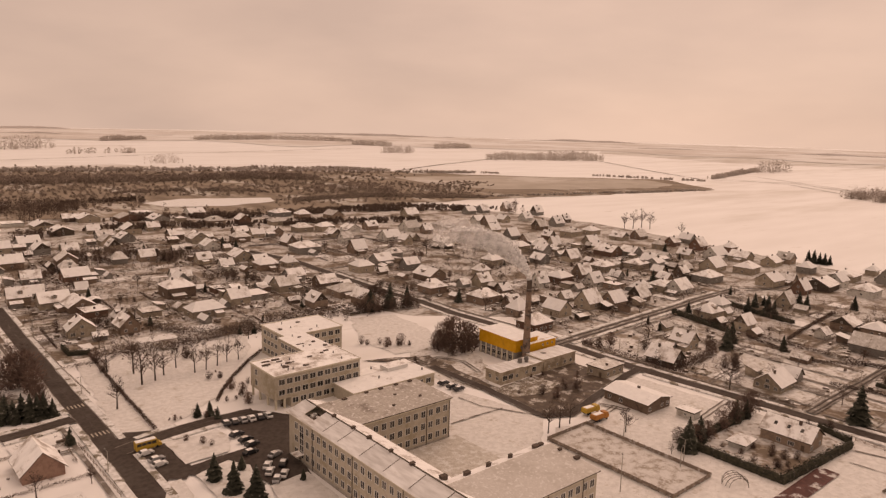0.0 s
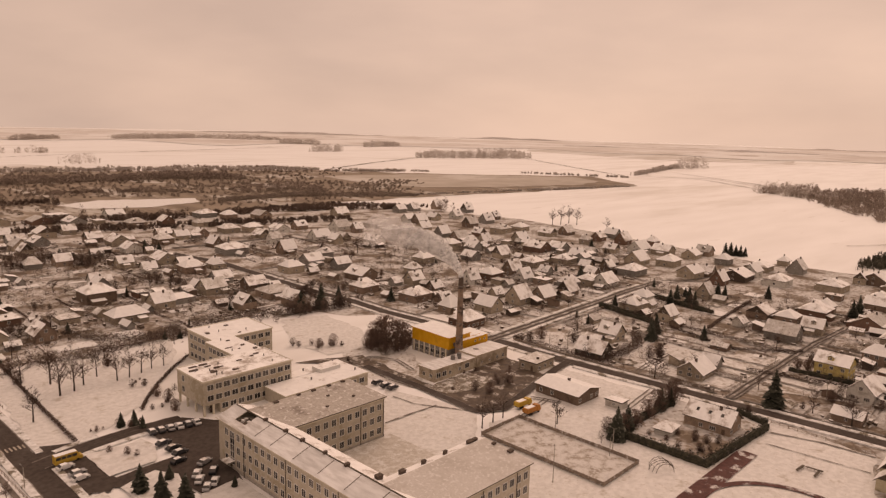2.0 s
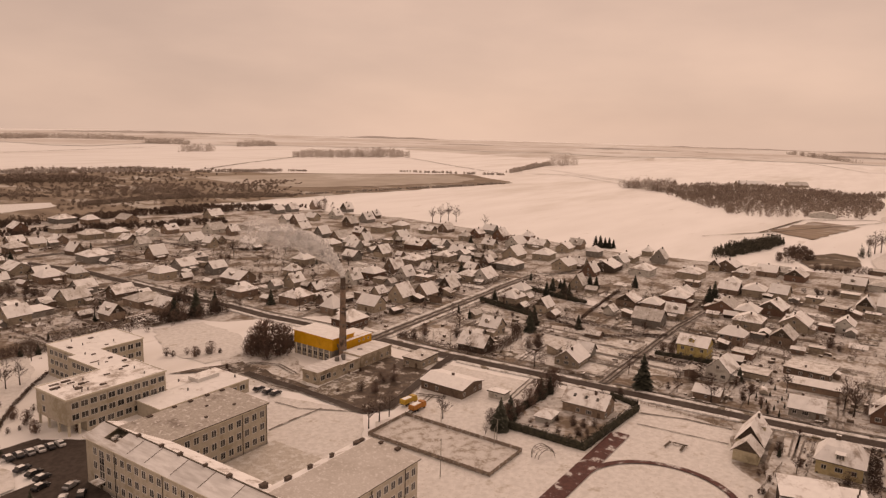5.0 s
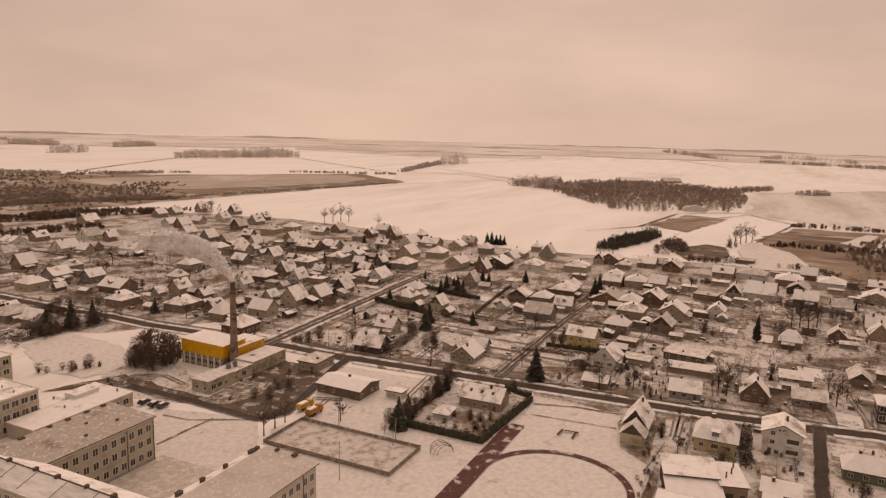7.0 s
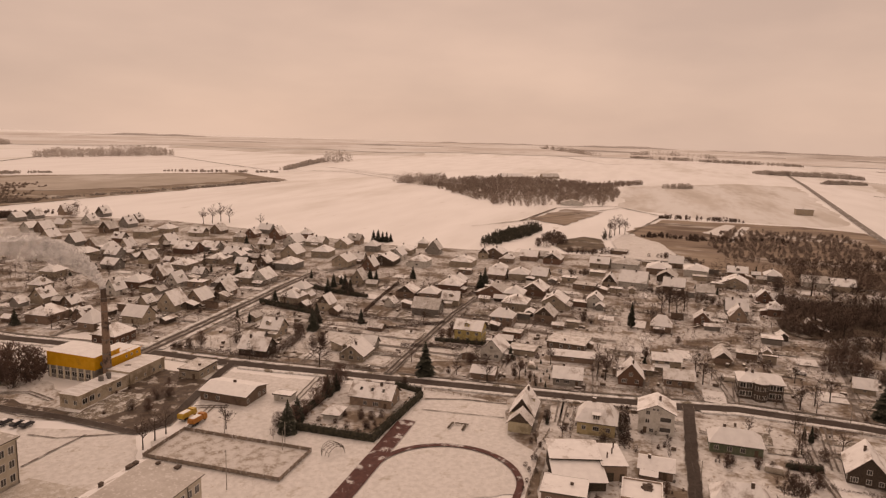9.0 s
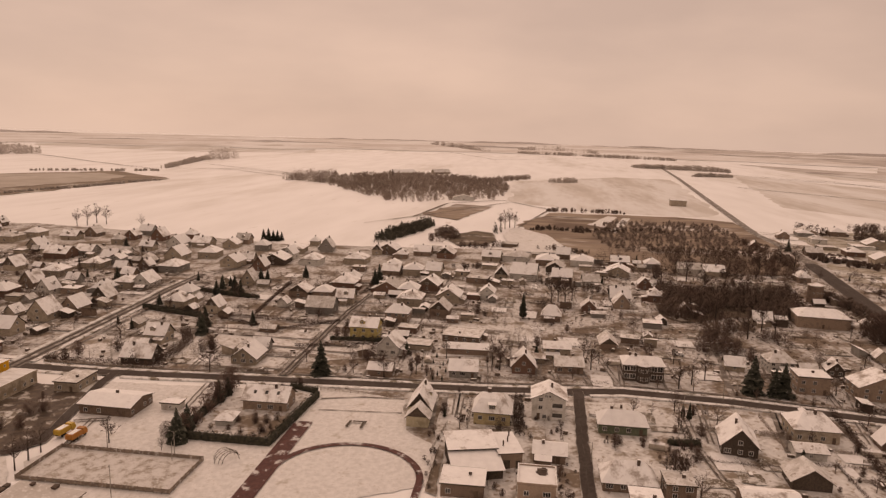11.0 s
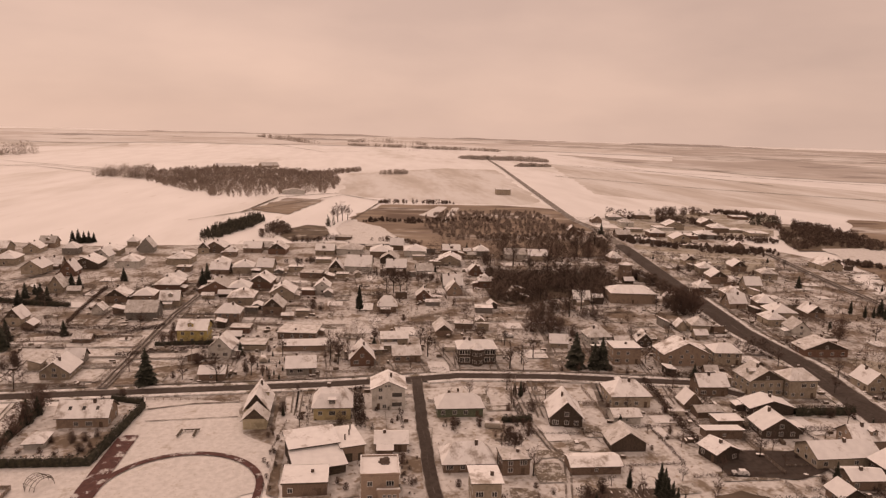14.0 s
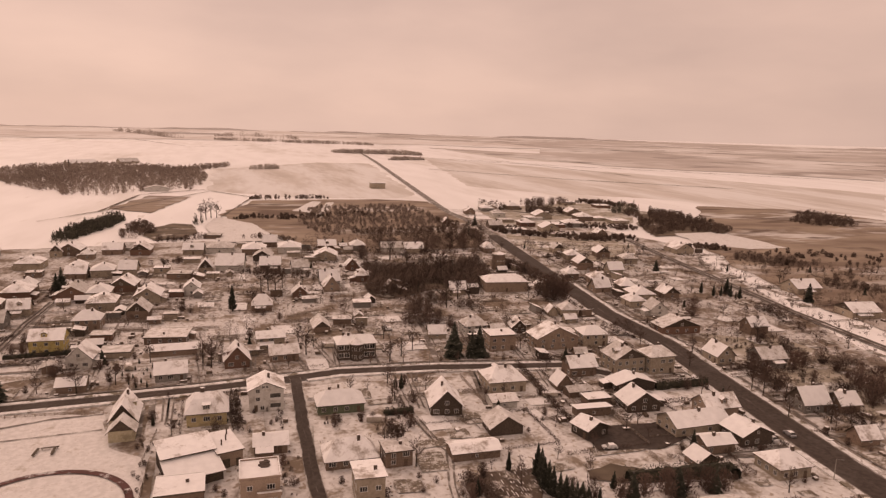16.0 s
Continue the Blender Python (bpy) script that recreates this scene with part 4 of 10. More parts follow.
house(245.4, 52.8, 91, 8.5, 8.0, 2.6, 4.2, "gable", "brown_brick")
house(207.6, -131.5, 179, 7.5, 14.7, 2.8, 5.0, "gable", "dark_timber")
house(250.3, 22.8, 93, 10.1, 8.5, 3.0, 5.8, "gable", "grey_block")
house(211.3, 151.1, 92, 8.0, 11.6, 3.4, 3.7, "flat", "tan_plaster")
house(224.5, -120.1, 88, 10.2, 8.0, 4.0, 7.0, "gable", "brown_brick")
house(259.5, 1.0, 3, 9.0, 8.6, 3.2, 8.0, "gable", "red_timber")
house(262.9, -16.0, 94, 10.4, 8.5, 3.2, 5.6, "gable", "brown_brick")
house(175.0, -191.4, 86, 7.4, 7.0, 3.2, 6.2, "gable", "brown_brick")
house(249.2, 105.5, 1, 11.5, 9.6, 2.8, 6.4, "gable", "tan_plaster")
house(225.0, -138.6, 1, 10.5, 12.2, 6.0, 9.6, "gable", "tan_plaster")
house(221.9, -150.6, 91, 10.3, 9.0, 7.0, 9.6, "hip", "tan_plaster")
house(270.5, 54.3, -5, 10.3, 8.6, 4.0, 8.1, "gable", "white_plaster")
house(239.5, 143.8, 92, 11.8, 8.4, 3.2, 7.0, "gable", "dark_timber", True)
house(276.6, 23.7, 92, 16.2, 7.0, 2.6, 4.0, "gable", "brown_brick")
house(258.9, -101.7, 89, 10.9, 9.0, 6.4, 7.0, "flat", "peach_brick")
house(279.6, -11.9, 94, 10.5, 7.5, 4.4, 6.2, "gable", "tan_plaster")
house(278.5, 44.2, -3, 8.7, 10.4, 2.3, 2.5, "flat", "tan_plaster")
house(263.1, 105.6, 90, 6.5, 5.4, 2.4, 5.1, "gable", "grey_block")
house(257.1, -124.5, 1, 10.5, 18.0, 5.0, 9.2, "gable", "peach_brick")
house(226.3, -182.1, -1, 9.4, 7.8, 3.7, 7.4, "gable", "tan_plaster")
house(278.2, -80.6, 84, 7.2, 6.0, 2.5, 5.2, "gable", "tan_plaster")
house(294.8, 27.3, -7, 13.2, 15.8, 2.8, 3.1, "flat", "brown_brick")
house(288.2, 69.0, 89, 11.6, 9.5, 6.0, 9.0, "gable", "yellow_plaster")
house(220.1, -199.7, 87, 11.2, 9.4, 3.3, 6.6, "gable", "grey_block")
house(257.3, -142.4, 86, 10.8, 9.5, 5.2, 7.6, "hip", "tan_plaster")
house(298.6, -34.0, 1, 12.0, 6.6, 2.4, 5.0, "gable", "brown_brick")
house(281.2, -98.0, 93, 9.8, 9.0, 4.5, 7.4, "hip", "white_plaster")
house(279.6, -118.1, -8, 7.3, 6.1, 2.8, 5.8, "gable", "dark_timber")
house(265.3, 150.9, 89, 8.8, 7.4, 3.7, 7.4, "gable", "tan_plaster")
house(300.4, 52.5, -4, 6.6, 7.9, 2.5, 2.8, "flat", "red_timber")
house(233.0, 206.4, 0, 12.2, 11.1, 4.2, 7.3, "hip", "red_timber")
house(306.2, -44.5, -8, 6.4, 7.7, 2.3, 2.6, "flat", "brown_brick")
house(86.9, 304.3, 93, 9.4, 7.9, 3.8, 7.6, "gable", "brown_brick")
house(70.3, 309.7, 87, 8.6, 10.2, 3.6, 7.8, "gable", "tan_plaster")
house(317.0, 60.5, 88, 10.4, 9.0, 5.2, 8.2, "hip", "brown_brick")
house(327.2, 28.8, -2, 4.5, 5.5, 2.4, 2.7, "flat", "tan_plaster")
house(123.5, 311.3, 1, 15.3, 10.5, 3.6, 6.6, "hip", "tan_plaster")
house(265.4, -189.1, 178, 9.5, 18.6, 3.4, 7.0, "gable", "red_timber")
house(89.7, 319.1, 94, 8.4, 7.0, 3.3, 6.5, "gable", "brown_brick")
house(332.5, 42.5, -4, 10.7, 8.9, 3.9, 7.8, "gable", "brown_brick")
house(301.5, -144.6, -7, 5.5, 4.5, 2.4, 4.9, "gable", "tan_plaster")
house(299.8, -152.2, -7, 8.5, 7.7, 3.9, 6.6, "hip", "tan_plaster")
house(324.4, 99.6, 91, 13.1, 10.9, 3.9, 7.8, "gable", "grey_block")
house(260.9, 217.0, 91, 10.8, 9.0, 3.8, 7.6, "gable", "tan_plaster")
house(333.5, -58.1, -5, 6.8, 8.2, 2.4, 2.6, "flat", "grey_block")
house(103.1, 325.2, -1, 8.3, 9.9, 2.3, 2.6, "flat", "tan_plaster")
house(173.0, 295.3, 91, 8.9, 7.4, 3.8, 7.6, "gable", "peach_brick")
house(312.7, 148.6, -2, 8.0, 6.6, 3.9, 7.8, "gable", "tan_plaster")
house(82.6, 339.0, 3, 9.7, 11.7, 2.7, 3.1, "flat", "red_timber")
house(254.2, 241.2, -2, 7.4, 6.1, 2.9, 6.0, "gable", "brown_brick")
house(247.7, 255.2, 2, 12.9, 11.7, 4.2, 7.3, "hip", "brown_brick")
house(294.1, -196.9, -9, 9.9, 8.3, 3.5, 7.0, "gable", "white_plaster")
house(144.4, 322.7, 3, 10.1, 8.4, 3.9, 7.8, "gable", "tan_plaster")
house(331.6, 121.5, -2, 6.0, 5.0, 2.3, 4.7, "gable", "white_plaster")
house(351.7, 60.5, -1, 13.3, 12.1, 4.1, 7.0, "hip", "tan_plaster")
house(285.1, 217.1, 3, 11.2, 9.3, 3.8, 9.5, "gable", "tan_plaster")
house(79.6, 351.3, 92, 13.8, 11.5, 3.3, 6.7, "gable", "brown_brick")
house(345.5, 93.4, 93, 8.7, 7.3, 3.7, 7.3, "gable", "tan_plaster")
house(318.2, 169.7, -3, 10.8, 9.8, 4.3, 7.5, "hip", "tan_plaster")
house(358.0, -30.3, 178, 8.0, 7.1, 2.8, 6.0, "gable", "red_timber")
house(156.2, 328.6, 1, 10.2, 12.2, 2.5, 2.8, "flat", "grey_block")
house(197.5, 308.1, 0, 14.3, 13.0, 3.6, 6.2, "hip", "peach_brick")
house(363.1, 41.7, -2, 14.1, 11.8, 3.7, 7.3, "gable", "tan_plaster")
house(310.7, -194.8, -1, 9.9, 9.0, 3.6, 6.3, "hip", "tan_plaster")
house(299.4, 211.9, 0, 10.2, 8.5, 3.2, 7.9, "gable", "peach_brick")
house(349.8, -112.0, 85, 8.3, 6.9, 3.5, 6.9, "gable", "tan_plaster")
house(285.0, 232.0, -2, 6.4, 5.4, 2.7, 5.7, "gable", "tan_plaster")
house(71.7, 363.7, 1, 12.9, 10.7, 3.7, 7.5, "gable", "tan_plaster")
house(355.8, 108.0, 2, 10.2, 9.3, 3.7, 6.3, "hip", "brown_brick")
house(126.4, 353.9, 1, 14.1, 13.4, 5.6, 9.0, "hip", "brown_brick")
house(239.9, 286.9, 1, 11.8, 10.8, 3.9, 6.6, "hip", "brown_brick")
house(368.7, 29.3, -6, 5.6, 6.7, 2.5, 2.8, "flat", "red_timber")
house(354.9, 120.5, 1, 11.8, 9.8, 3.4, 6.8, "gable", "brown_brick")
house(364.6, -78.8, -4, 5.8, 4.8, 2.5, 5.2, "gable", "brown_brick")
house(371.1, 64.8, 0, 11.2, 10.2, 4.2, 7.2, "hip", "tan_plaster")
house(176.8, 334.4, 2, 11.8, 9.8, 3.9, 7.9, "gable", "tan_plaster")
house(270.1, 263.1, 2, 7.0, 5.8, 2.8, 5.8, "gable", "brown_brick")
house(322.0, -205.1, -6, 12.9, 11.8, 4.2, 7.3, "hip", "tan_plaster")
house(145.6, 349.3, 3, 5.7, 6.8, 2.5, 2.8, "flat", "red_timber")
house(375.6, 76.9, -1, 14.9, 12.4, 3.3, 6.7, "gable", "red_timber")
house(319.6, 210.3, 3, 9.7, 8.1, 3.4, 8.4, "gable", "brown_brick")
house(198.2, 329.1, 0, 10.9, 9.1, 3.5, 7.0, "gable", "brown_brick")
house(356.2, -141.0, 84, 23.3, 15.0, 5.6, 8.4, "hip", "peach_brick")
house(377.7, 101.9, -1, 13.6, 12.3, 4.5, 7.8, "hip", "red_timber")
house(387.6, 55.9, -6, 14.1, 11.7, 3.6, 7.3, "gable", "red_timber")
house(262.4, 286.7, 3, 6.2, 5.2, 2.5, 5.1, "gable", "grey_block")
house(175.4, 347.7, 94, 6.2, 5.2, 2.4, 5.1, "gable", "tan_plaster")
house(323.1, -223.0, -3, 9.9, 8.3, 3.3, 6.6, "gable", "brown_brick")
house(68.3, 386.6, -2, 7.8, 6.5, 3.3, 6.5, "gable", "white_plaster")
house(387.8, -67.4, -2, 7.6, 6.9, 4.3, 7.5, "hip", "red_timber")
house(338.8, -206.4, -9, 9.7, 8.8, 4.6, 7.9, "hip", "brown_brick")
house(89.3, 385.6, -3, 5.4, 4.5, 2.7, 5.7, "gable", "tan_plaster")
house(299.7, 263.0, -1, 7.9, 6.6, 3.5, 8.6, "gable", "white_plaster")
house(272.1, -298.8, 84, 15.8, 13.1, 3.5, 6.9, "gable", "tan_plaster")
house(191.8, 352.3, 2, 10.0, 8.3, 3.6, 7.1, "gable", "grey_block")
house(311.0, 251.6, -2, 6.1, 7.3, 2.6, 2.9, "flat", "tan_plaster")
house(258.5, 312.1, 93, 14.9, 12.5, 3.7, 7.3, "gable", "brown_brick")
house(373.3, 156.6, 3, 8.3, 7.0, 3.6, 8.9, "gable", "tan_plaster")
house(331.5, 235.5, 3, 7.5, 8.9, 2.9, 3.2, "flat", "peach_brick")
house(327.7, 246.5, -2, 8.7, 7.3, 3.3, 8.3, "gable", "white_plaster")
house(355.3, 208.5, 1, 12.2, 10.2, 3.3, 8.1, "gable", "white_plaster")
house(317.8, 263.6, 3, 11.2, 10.2, 4.2, 7.3, "hip", "red_timber")
house(351.6, 217.0, -3, 11.1, 10.0, 3.9, 6.7, "hip", "tan_plaster")
house(360.6, -200.6, -7, 10.2, 9.3, 4.1, 7.0, "hip", "peach_brick")
house(409.3, 13.0, -6, 5.3, 6.4, 2.6, 3.0, "flat", "tan_plaster")
house(368.8, -184.6, -4, 7.1, 5.9, 2.6, 5.3, "gable", "peach_brick")
house(412.8, 30.7, -8, 10.3, 12.4, 2.8, 3.1, "flat", "brown_brick")
house(374.7, -190.4, -6, 9.0, 8.1, 4.2, 7.3, "hip", "brown_brick")
house(238.1, 352.7, 2, 11.5, 10.5, 4.4, 7.5, "hip", "tan_plaster")
house(418.7, -66.5, -1, 8.2, 6.9, 3.7, 7.3, "gable", "red_timber")
house(93.7, 417.4, 3, 13.1, 10.9, 3.5, 7.0, "gable", "red_timber")
house(426.5, -19.2, 85, 11.7, 9.8, 4.0, 8.1, "gable", "brown_brick")
house(73.0, 420.6, -2, 9.0, 7.5, 3.7, 7.3, "gable", "grey_block")
house(101.0, 415.5, -3, 6.8, 8.1, 2.7, 3.1, "flat", "tan_plaster")
house(420.7, 84.4, 86, 10.7, 8.9, 3.3, 6.6, "gable", "brown_brick")
house(424.9, 71.8, 2, 12.8, 11.6, 4.2, 7.2, "hip", "tan_plaster")
house(339.4, 264.2, -3, 9.6, 8.0, 3.7, 9.2, "gable", "brown_brick")
house(425.3, 58.7, 82, 9.2, 7.7, 4.0, 8.1, "gable", "tan_plaster")
house(431.7, 3.6, 82, 15.6, 13.0, 3.8, 9.4, "gable", "white_plaster")
house(428.6, 41.5, -4, 6.9, 8.3, 2.8, 3.2, "flat", "tan_plaster")
house(193.6, 389.5, -2, 12.6, 11.5, 4.1, 7.2, "hip", "brown_brick")
house(353.3, 249.4, 89, 6.9, 5.7, 2.9, 5.9, "gable", "grey_block")
house(173.6, 402.9, 1, 7.8, 6.5, 3.2, 6.5, "gable", "white_plaster")
house(425.9, 106.5, -2, 6.4, 7.7, 2.8, 3.1, "flat", "brown_brick")
house(374.8, 230.0, 89, 7.6, 6.3, 2.5, 5.2, "gable", "brown_brick")
house(320.9, -309.1, 89, 16.1, 13.4, 3.7, 7.5, "gable", "tan_plaster")
house(382.0, -223.9, 87, 9.3, 7.7, 3.9, 7.8, "gable", "tan_plaster")
house(260.0, 362.7, 2, 11.9, 9.9, 3.8, 7.7, "gable", "grey_block")
house(413.6, 166.0, 0, 9.2, 7.7, 3.6, 8.9, "gable", "red_timber")
house(437.8, 87.0, 3, 9.7, 8.9, 3.9, 6.7, "hip", "peach_brick")
house(398.0, 215.4, -2, 14.5, 13.2, 4.0, 7.0, "hip", "grey_block")
house(449.5, -45.3, -8, 5.5, 6.7, 2.4, 2.7, "flat", "tan_plaster")
house(320.5, 323.6, 3, 10.6, 9.7, 4.3, 7.5, "hip", "tan_plaster")
house(369.7, 272.3, 1, 13.1, 11.9, 3.7, 6.4, "hip", "tan_plaster")
house(456.1, -55.6, -8, 16.7, 13.9, 3.3, 6.6, "gable", "tan_plaster")
house(420.2, 187.0, -3, 13.6, 11.3, 4.0, 7.9, "gable", "tan_plaster")
house(458.5, -16.1, -8, 13.3, 11.1, 3.3, 6.6, "gable", "dark_timber")
house(455.7, 26.5, -3, 7.5, 9.0, 2.4, 2.7, "flat", "tan_plaster")
house(407.2, -215.5, -7, 12.0, 10.0, 3.4, 6.8, "gable", "brown_brick")
house(395.9, 231.4, 0, 7.7, 6.4, 3.5, 7.0, "gable", "brown_brick")
house(169.2, 426.5, 1, 8.8, 7.3, 3.5, 7.0, "gable", "tan_plaster")
house(389.2, 243.3, 90, 7.3, 6.1, 2.9, 6.0, "gable", "brown_brick")
house(440.7, 141.6, -1, 13.7, 12.4, 4.1, 7.1, "hip", "white_plaster")
house(450.2, 114.1, -4, 14.9, 13.5, 4.3, 7.4, "hip", "tan_plaster")
house(436.7, 164.5, 2, 16.7, 15.1, 3.5, 7.0, "gable", "dark_timber")
house(192.3, 424.0, 88, 13.7, 11.4, 3.5, 7.1, "gable", "tan_plaster")
house(353.1, 310.9, 87, 10.3, 8.5, 3.3, 6.6, "gable", "grey_block")
house(433.2, 182.3, 93, 8.4, 7.0, 3.4, 6.9, "gable", "brown_brick")
house(468.0, -35.9, -3, 6.4, 7.7, 2.5, 2.7, "flat", "tan_plaster")
house(99.8, 462.7, 87, 13.1, 10.9, 4.1, 8.1, "gable", "brown_brick")
house(395.0, 264.1, 3, 13.1, 11.9, 3.7, 6.4, "hip", "tan_plaster")
house(71.5, 469.8, 1, 12.8, 10.6, 4.1, 8.2, "gable", "brown_brick")
house(481.1, -11.1, -4, 16.2, 14.7, 4.3, 7.4, "hip", "brown_brick")
house(430.5, -219.7, -7, 10.8, 9.8, 4.0, 6.8, "hip", "tan_plaster")
house(376.0, 303.1, -3, 10.1, 8.4, 3.4, 8.5, "gable", "tan_plaster")
house(455.1, 162.0, -3, 10.2, 8.5, 4.1, 8.1, "gable", "white_plaster")
house(484.8, -34.6, -7, 15.6, 14.2, 4.2, 7.2, "hip", "white_plaster")
house(413.9, -252.6, -9, 10.6, 9.6, 4.0, 6.9, "hip", "tan_plaster")
house(471.2, -117.5, 89, 13.0, 10.9, 3.6, 7.1, "gable", "tan_plaster")
house(475.8, 88.8, 1, 8.5, 7.7, 3.7, 6.5, "hip", "peach_brick")
house(485.8, 27.1, 85, 12.5, 10.4, 3.5, 7.0, "gable", "tan_plaster")
house(270.3, 406.0, 4, 10.7, 8.9, 3.8, 9.4, "gable", "brown_brick")
house(241.8, 427.9, -3, 16.7, 15.9, 4.4, 7.7, "hip", "grey_block")
house(477.9, -103.7, 88, 14.7, 12.2, 3.3, 6.5, "gable", "white_plaster")
house(432.9, 231.0, 1, 14.0, 11.7, 3.7, 9.1, "gable", "tan_plaster")
house(490.9, 10.3, -6, 16.7, 16.7, 3.8, 6.6, "hip", "white_plaster")
house(421.5, 244.9, 0, 6.6, 6.0, 2.9, 5.4, "hip", "peach_brick")
house(443.7, 213.4, 4, 13.6, 12.3, 4.6, 7.9, "hip", "tan_plaster")
house(484.1, -80.8, -4, 10.9, 9.9, 4.3, 7.4, "hip", "grey_block")
house(488.5, 59.2, -4, 13.9, 11.6, 3.7, 7.5, "gable", "red_timber")
house(415.0, 266.5, 86, 10.2, 8.5, 3.6, 7.2, "gable", "brown_brick")
house(491.8, -60.6, 87, 12.1, 10.1, 3.3, 6.5, "gable", "red_timber")
house(491.5, 76.5, 87, 11.9, 9.9, 3.6, 7.2, "gable", "brown_brick")
house(486.5, 108.5, 4, 8.4, 7.0, 3.8, 7.6, "gable", "tan_plaster")
house(492.7, 101.1, -3, 15.5, 12.9, 3.9, 7.8, "gable", "brown_brick")
house(437.9, -245.5, -8, 11.0, 9.2, 3.7, 7.3, "gable", "brown_brick")
house(169.5, 470.5, -3, 7.1, 5.9, 2.3, 4.9, "gable", "grey_block")
house(478.1, 166.0, 1, 14.7, 13.4, 3.8, 6.5, "hip", "tan_plaster")
house(379.7, 332.2, 86, 9.8, 8.1, 3.8, 7.6, "gable", "grey_block")
house(191.7, 470.5, 87, 12.5, 10.4, 3.6, 7.1, "gable", "white_plaster")
house(506.0, -22.7, 86, 9.3, 7.7, 4.1, 8.2, "gable", "brown_brick")
house(501.6, 68.6, 86, 7.3, 6.0, 2.6, 5.5, "gable", "tan_plaster")
house(488.9, 146.0, 4, 11.1, 9.2, 4.0, 10.0, "gable", "grey_block")
house(508.2, -4.4, -4, 6.6, 8.0, 2.3, 2.6, "flat", "tan_plaster")
house(418.0, 303.8, 91, 15.6, 13.0, 3.8, 7.6, "gable", "red_timber")
house(436.7, 269.5, 87, 6.9, 5.8, 2.6, 5.5, "gable", "white_plaster")
house(378.0, 352.7, 1, 10.9, 9.9, 3.8, 6.6, "hip", "tan_plaster")
house(480.4, 191.1, 1, 10.0, 9.1, 4.4, 7.6, "hip", "grey_block")
house(95.1, 509.2, 93, 11.4, 9.5, 3.9, 7.8, "gable", "grey_block")
house(430.9, 293.6, 89, 12.0, 10.0, 3.5, 7.0, "gable", "grey_block")
house(342.4, 397.7, 94, 12.8, 10.7, 3.6, 7.2, "gable", "white_plaster")
house(484.9, 216.3, 3, 12.1, 10.1, 3.3, 6.6, "gable", "tan_plaster")
house(75.0, 525.3, 2, 11.3, 9.4, 3.8, 7.6, "gable", "tan_plaster")
house(481.9, 236.7, 89, 13.3, 11.1, 3.8, 7.6, "gable", "tan_plaster")
house(195.2, 501.6, 88, 14.8, 12.3, 4.0, 8.1, "gable", "tan_plaster")
house(408.2, 346.2, -2, 8.5, 7.1, 3.6, 8.9, "gable", "tan_plaster")
house(222.3, 489.3, 0, 11.8, 10.7, 4.4, 7.6, "hip", "brown_brick")
house(476.8, 253.2, -3, 14.0, 11.7, 3.5, 8.6, "gable", "white_plaster")
house(138.5, 519.7, 93, 11.1, 9.3, 4.1, 8.2, "gable", "tan_plaster")
house(512.4, 162.4, 2, 7.3, 6.6, 3.6, 6.3, "hip", "tan_plaster")
house(445.2, -313.7, -1, 16.7, 14.1, 3.8, 7.7, "gable", "tan_plaster")
house(422.6, 336.1, -1, 5.5, 6.5, 2.5, 2.8, "flat", "tan_plaster")
house(322.8, 439.3, -1, 13.8, 11.5, 3.2, 8.1, "gable", "white_plaster")
house(336.0, 427.6, 93, 7.4, 6.2, 2.9, 6.0, "gable", "tan_plaster")
house(93.6, 539.2, 4, 13.3, 11.1, 4.0, 7.9, "gable", "grey_block")
house(502.9, 214.6, 89, 10.3, 8.6, 3.9, 7.7, "gable", "peach_brick")
house(546.7, 16.9, -8, 9.8, 11.8, 2.6, 2.9, "flat", "brown_brick")
house(406.0, 370.2, -3, 12.0, 10.0, 3.2, 7.9, "gable", "brown_brick")
house(153.5, 530.2, 94, 12.0, 10.0, 3.5, 7.0, "gable", "grey_block")
house(440.4, 336.6, -4, 11.0, 9.1, 3.3, 8.3, "gable", "tan_plaster")
house(241.1, 500.3, -3, 9.7, 8.1, 3.5, 7.1, "gable", "tan_plaster")
house(186.8, 523.7, 4, 10.7, 8.9, 3.9, 7.7, "gable", "brown_brick")
house(293.1, 473.9, 93, 10.6, 8.9, 3.3, 6.6, "gable", "tan_plaster")
house(475.4, 299.0, 4, 8.1, 7.4, 4.2, 7.2, "hip", "tan_plaster")
house(258.4, 504.1, 87, 11.1, 9.3, 3.3, 6.6, "gable", "brown_brick")
house(409.3, 391.9, 2, 10.3, 8.6, 3.7, 9.2, "gable", "grey_block")
house(144.4, 548.8, 3, 11.3, 9.5, 3.2, 6.5, "gable", "grey_block")
house(235.0, 517.0, 0, 10.7, 8.9, 3.5, 7.0, "gable", "brown_brick")
house(499.6, 279.8, 1, 11.1, 9.2, 3.9, 9.6, "gable", "red_timber")
house(510.7, 260.4, -4, 8.6, 7.8, 4.5, 7.8, "hip", "red_timber")
house(435.3, 375.5, 91, 9.0, 7.5, 3.6, 7.3, "gable", "red_timber")
house(397.2, 421.0, -3, 13.4, 12.2, 4.0, 6.9, "hip", "tan_plaster")
house(388.1, 429.7, -2, 13.4, 12.2, 4.1, 7.0, "hip", "brown_brick")
house(367.3, 448.7, 0, 8.4, 7.0, 4.1, 8.2, "gable", "brown_brick")
house(497.7, 300.7, -1, 9.6, 8.0, 3.7, 7.5, "gable", "red_timber")
house(285.7, 510.0, -2, 13.9, 12.6, 4.0, 6.9, "hip", "tan_plaster")
house(525.9, -253.2, -1, 10.3, 12.3, 2.5, 2.8, "flat", "tan_plaster")
house(319.4, 490.0, 90, 13.2, 11.0, 3.3, 6.5, "gable", "white_plaster")
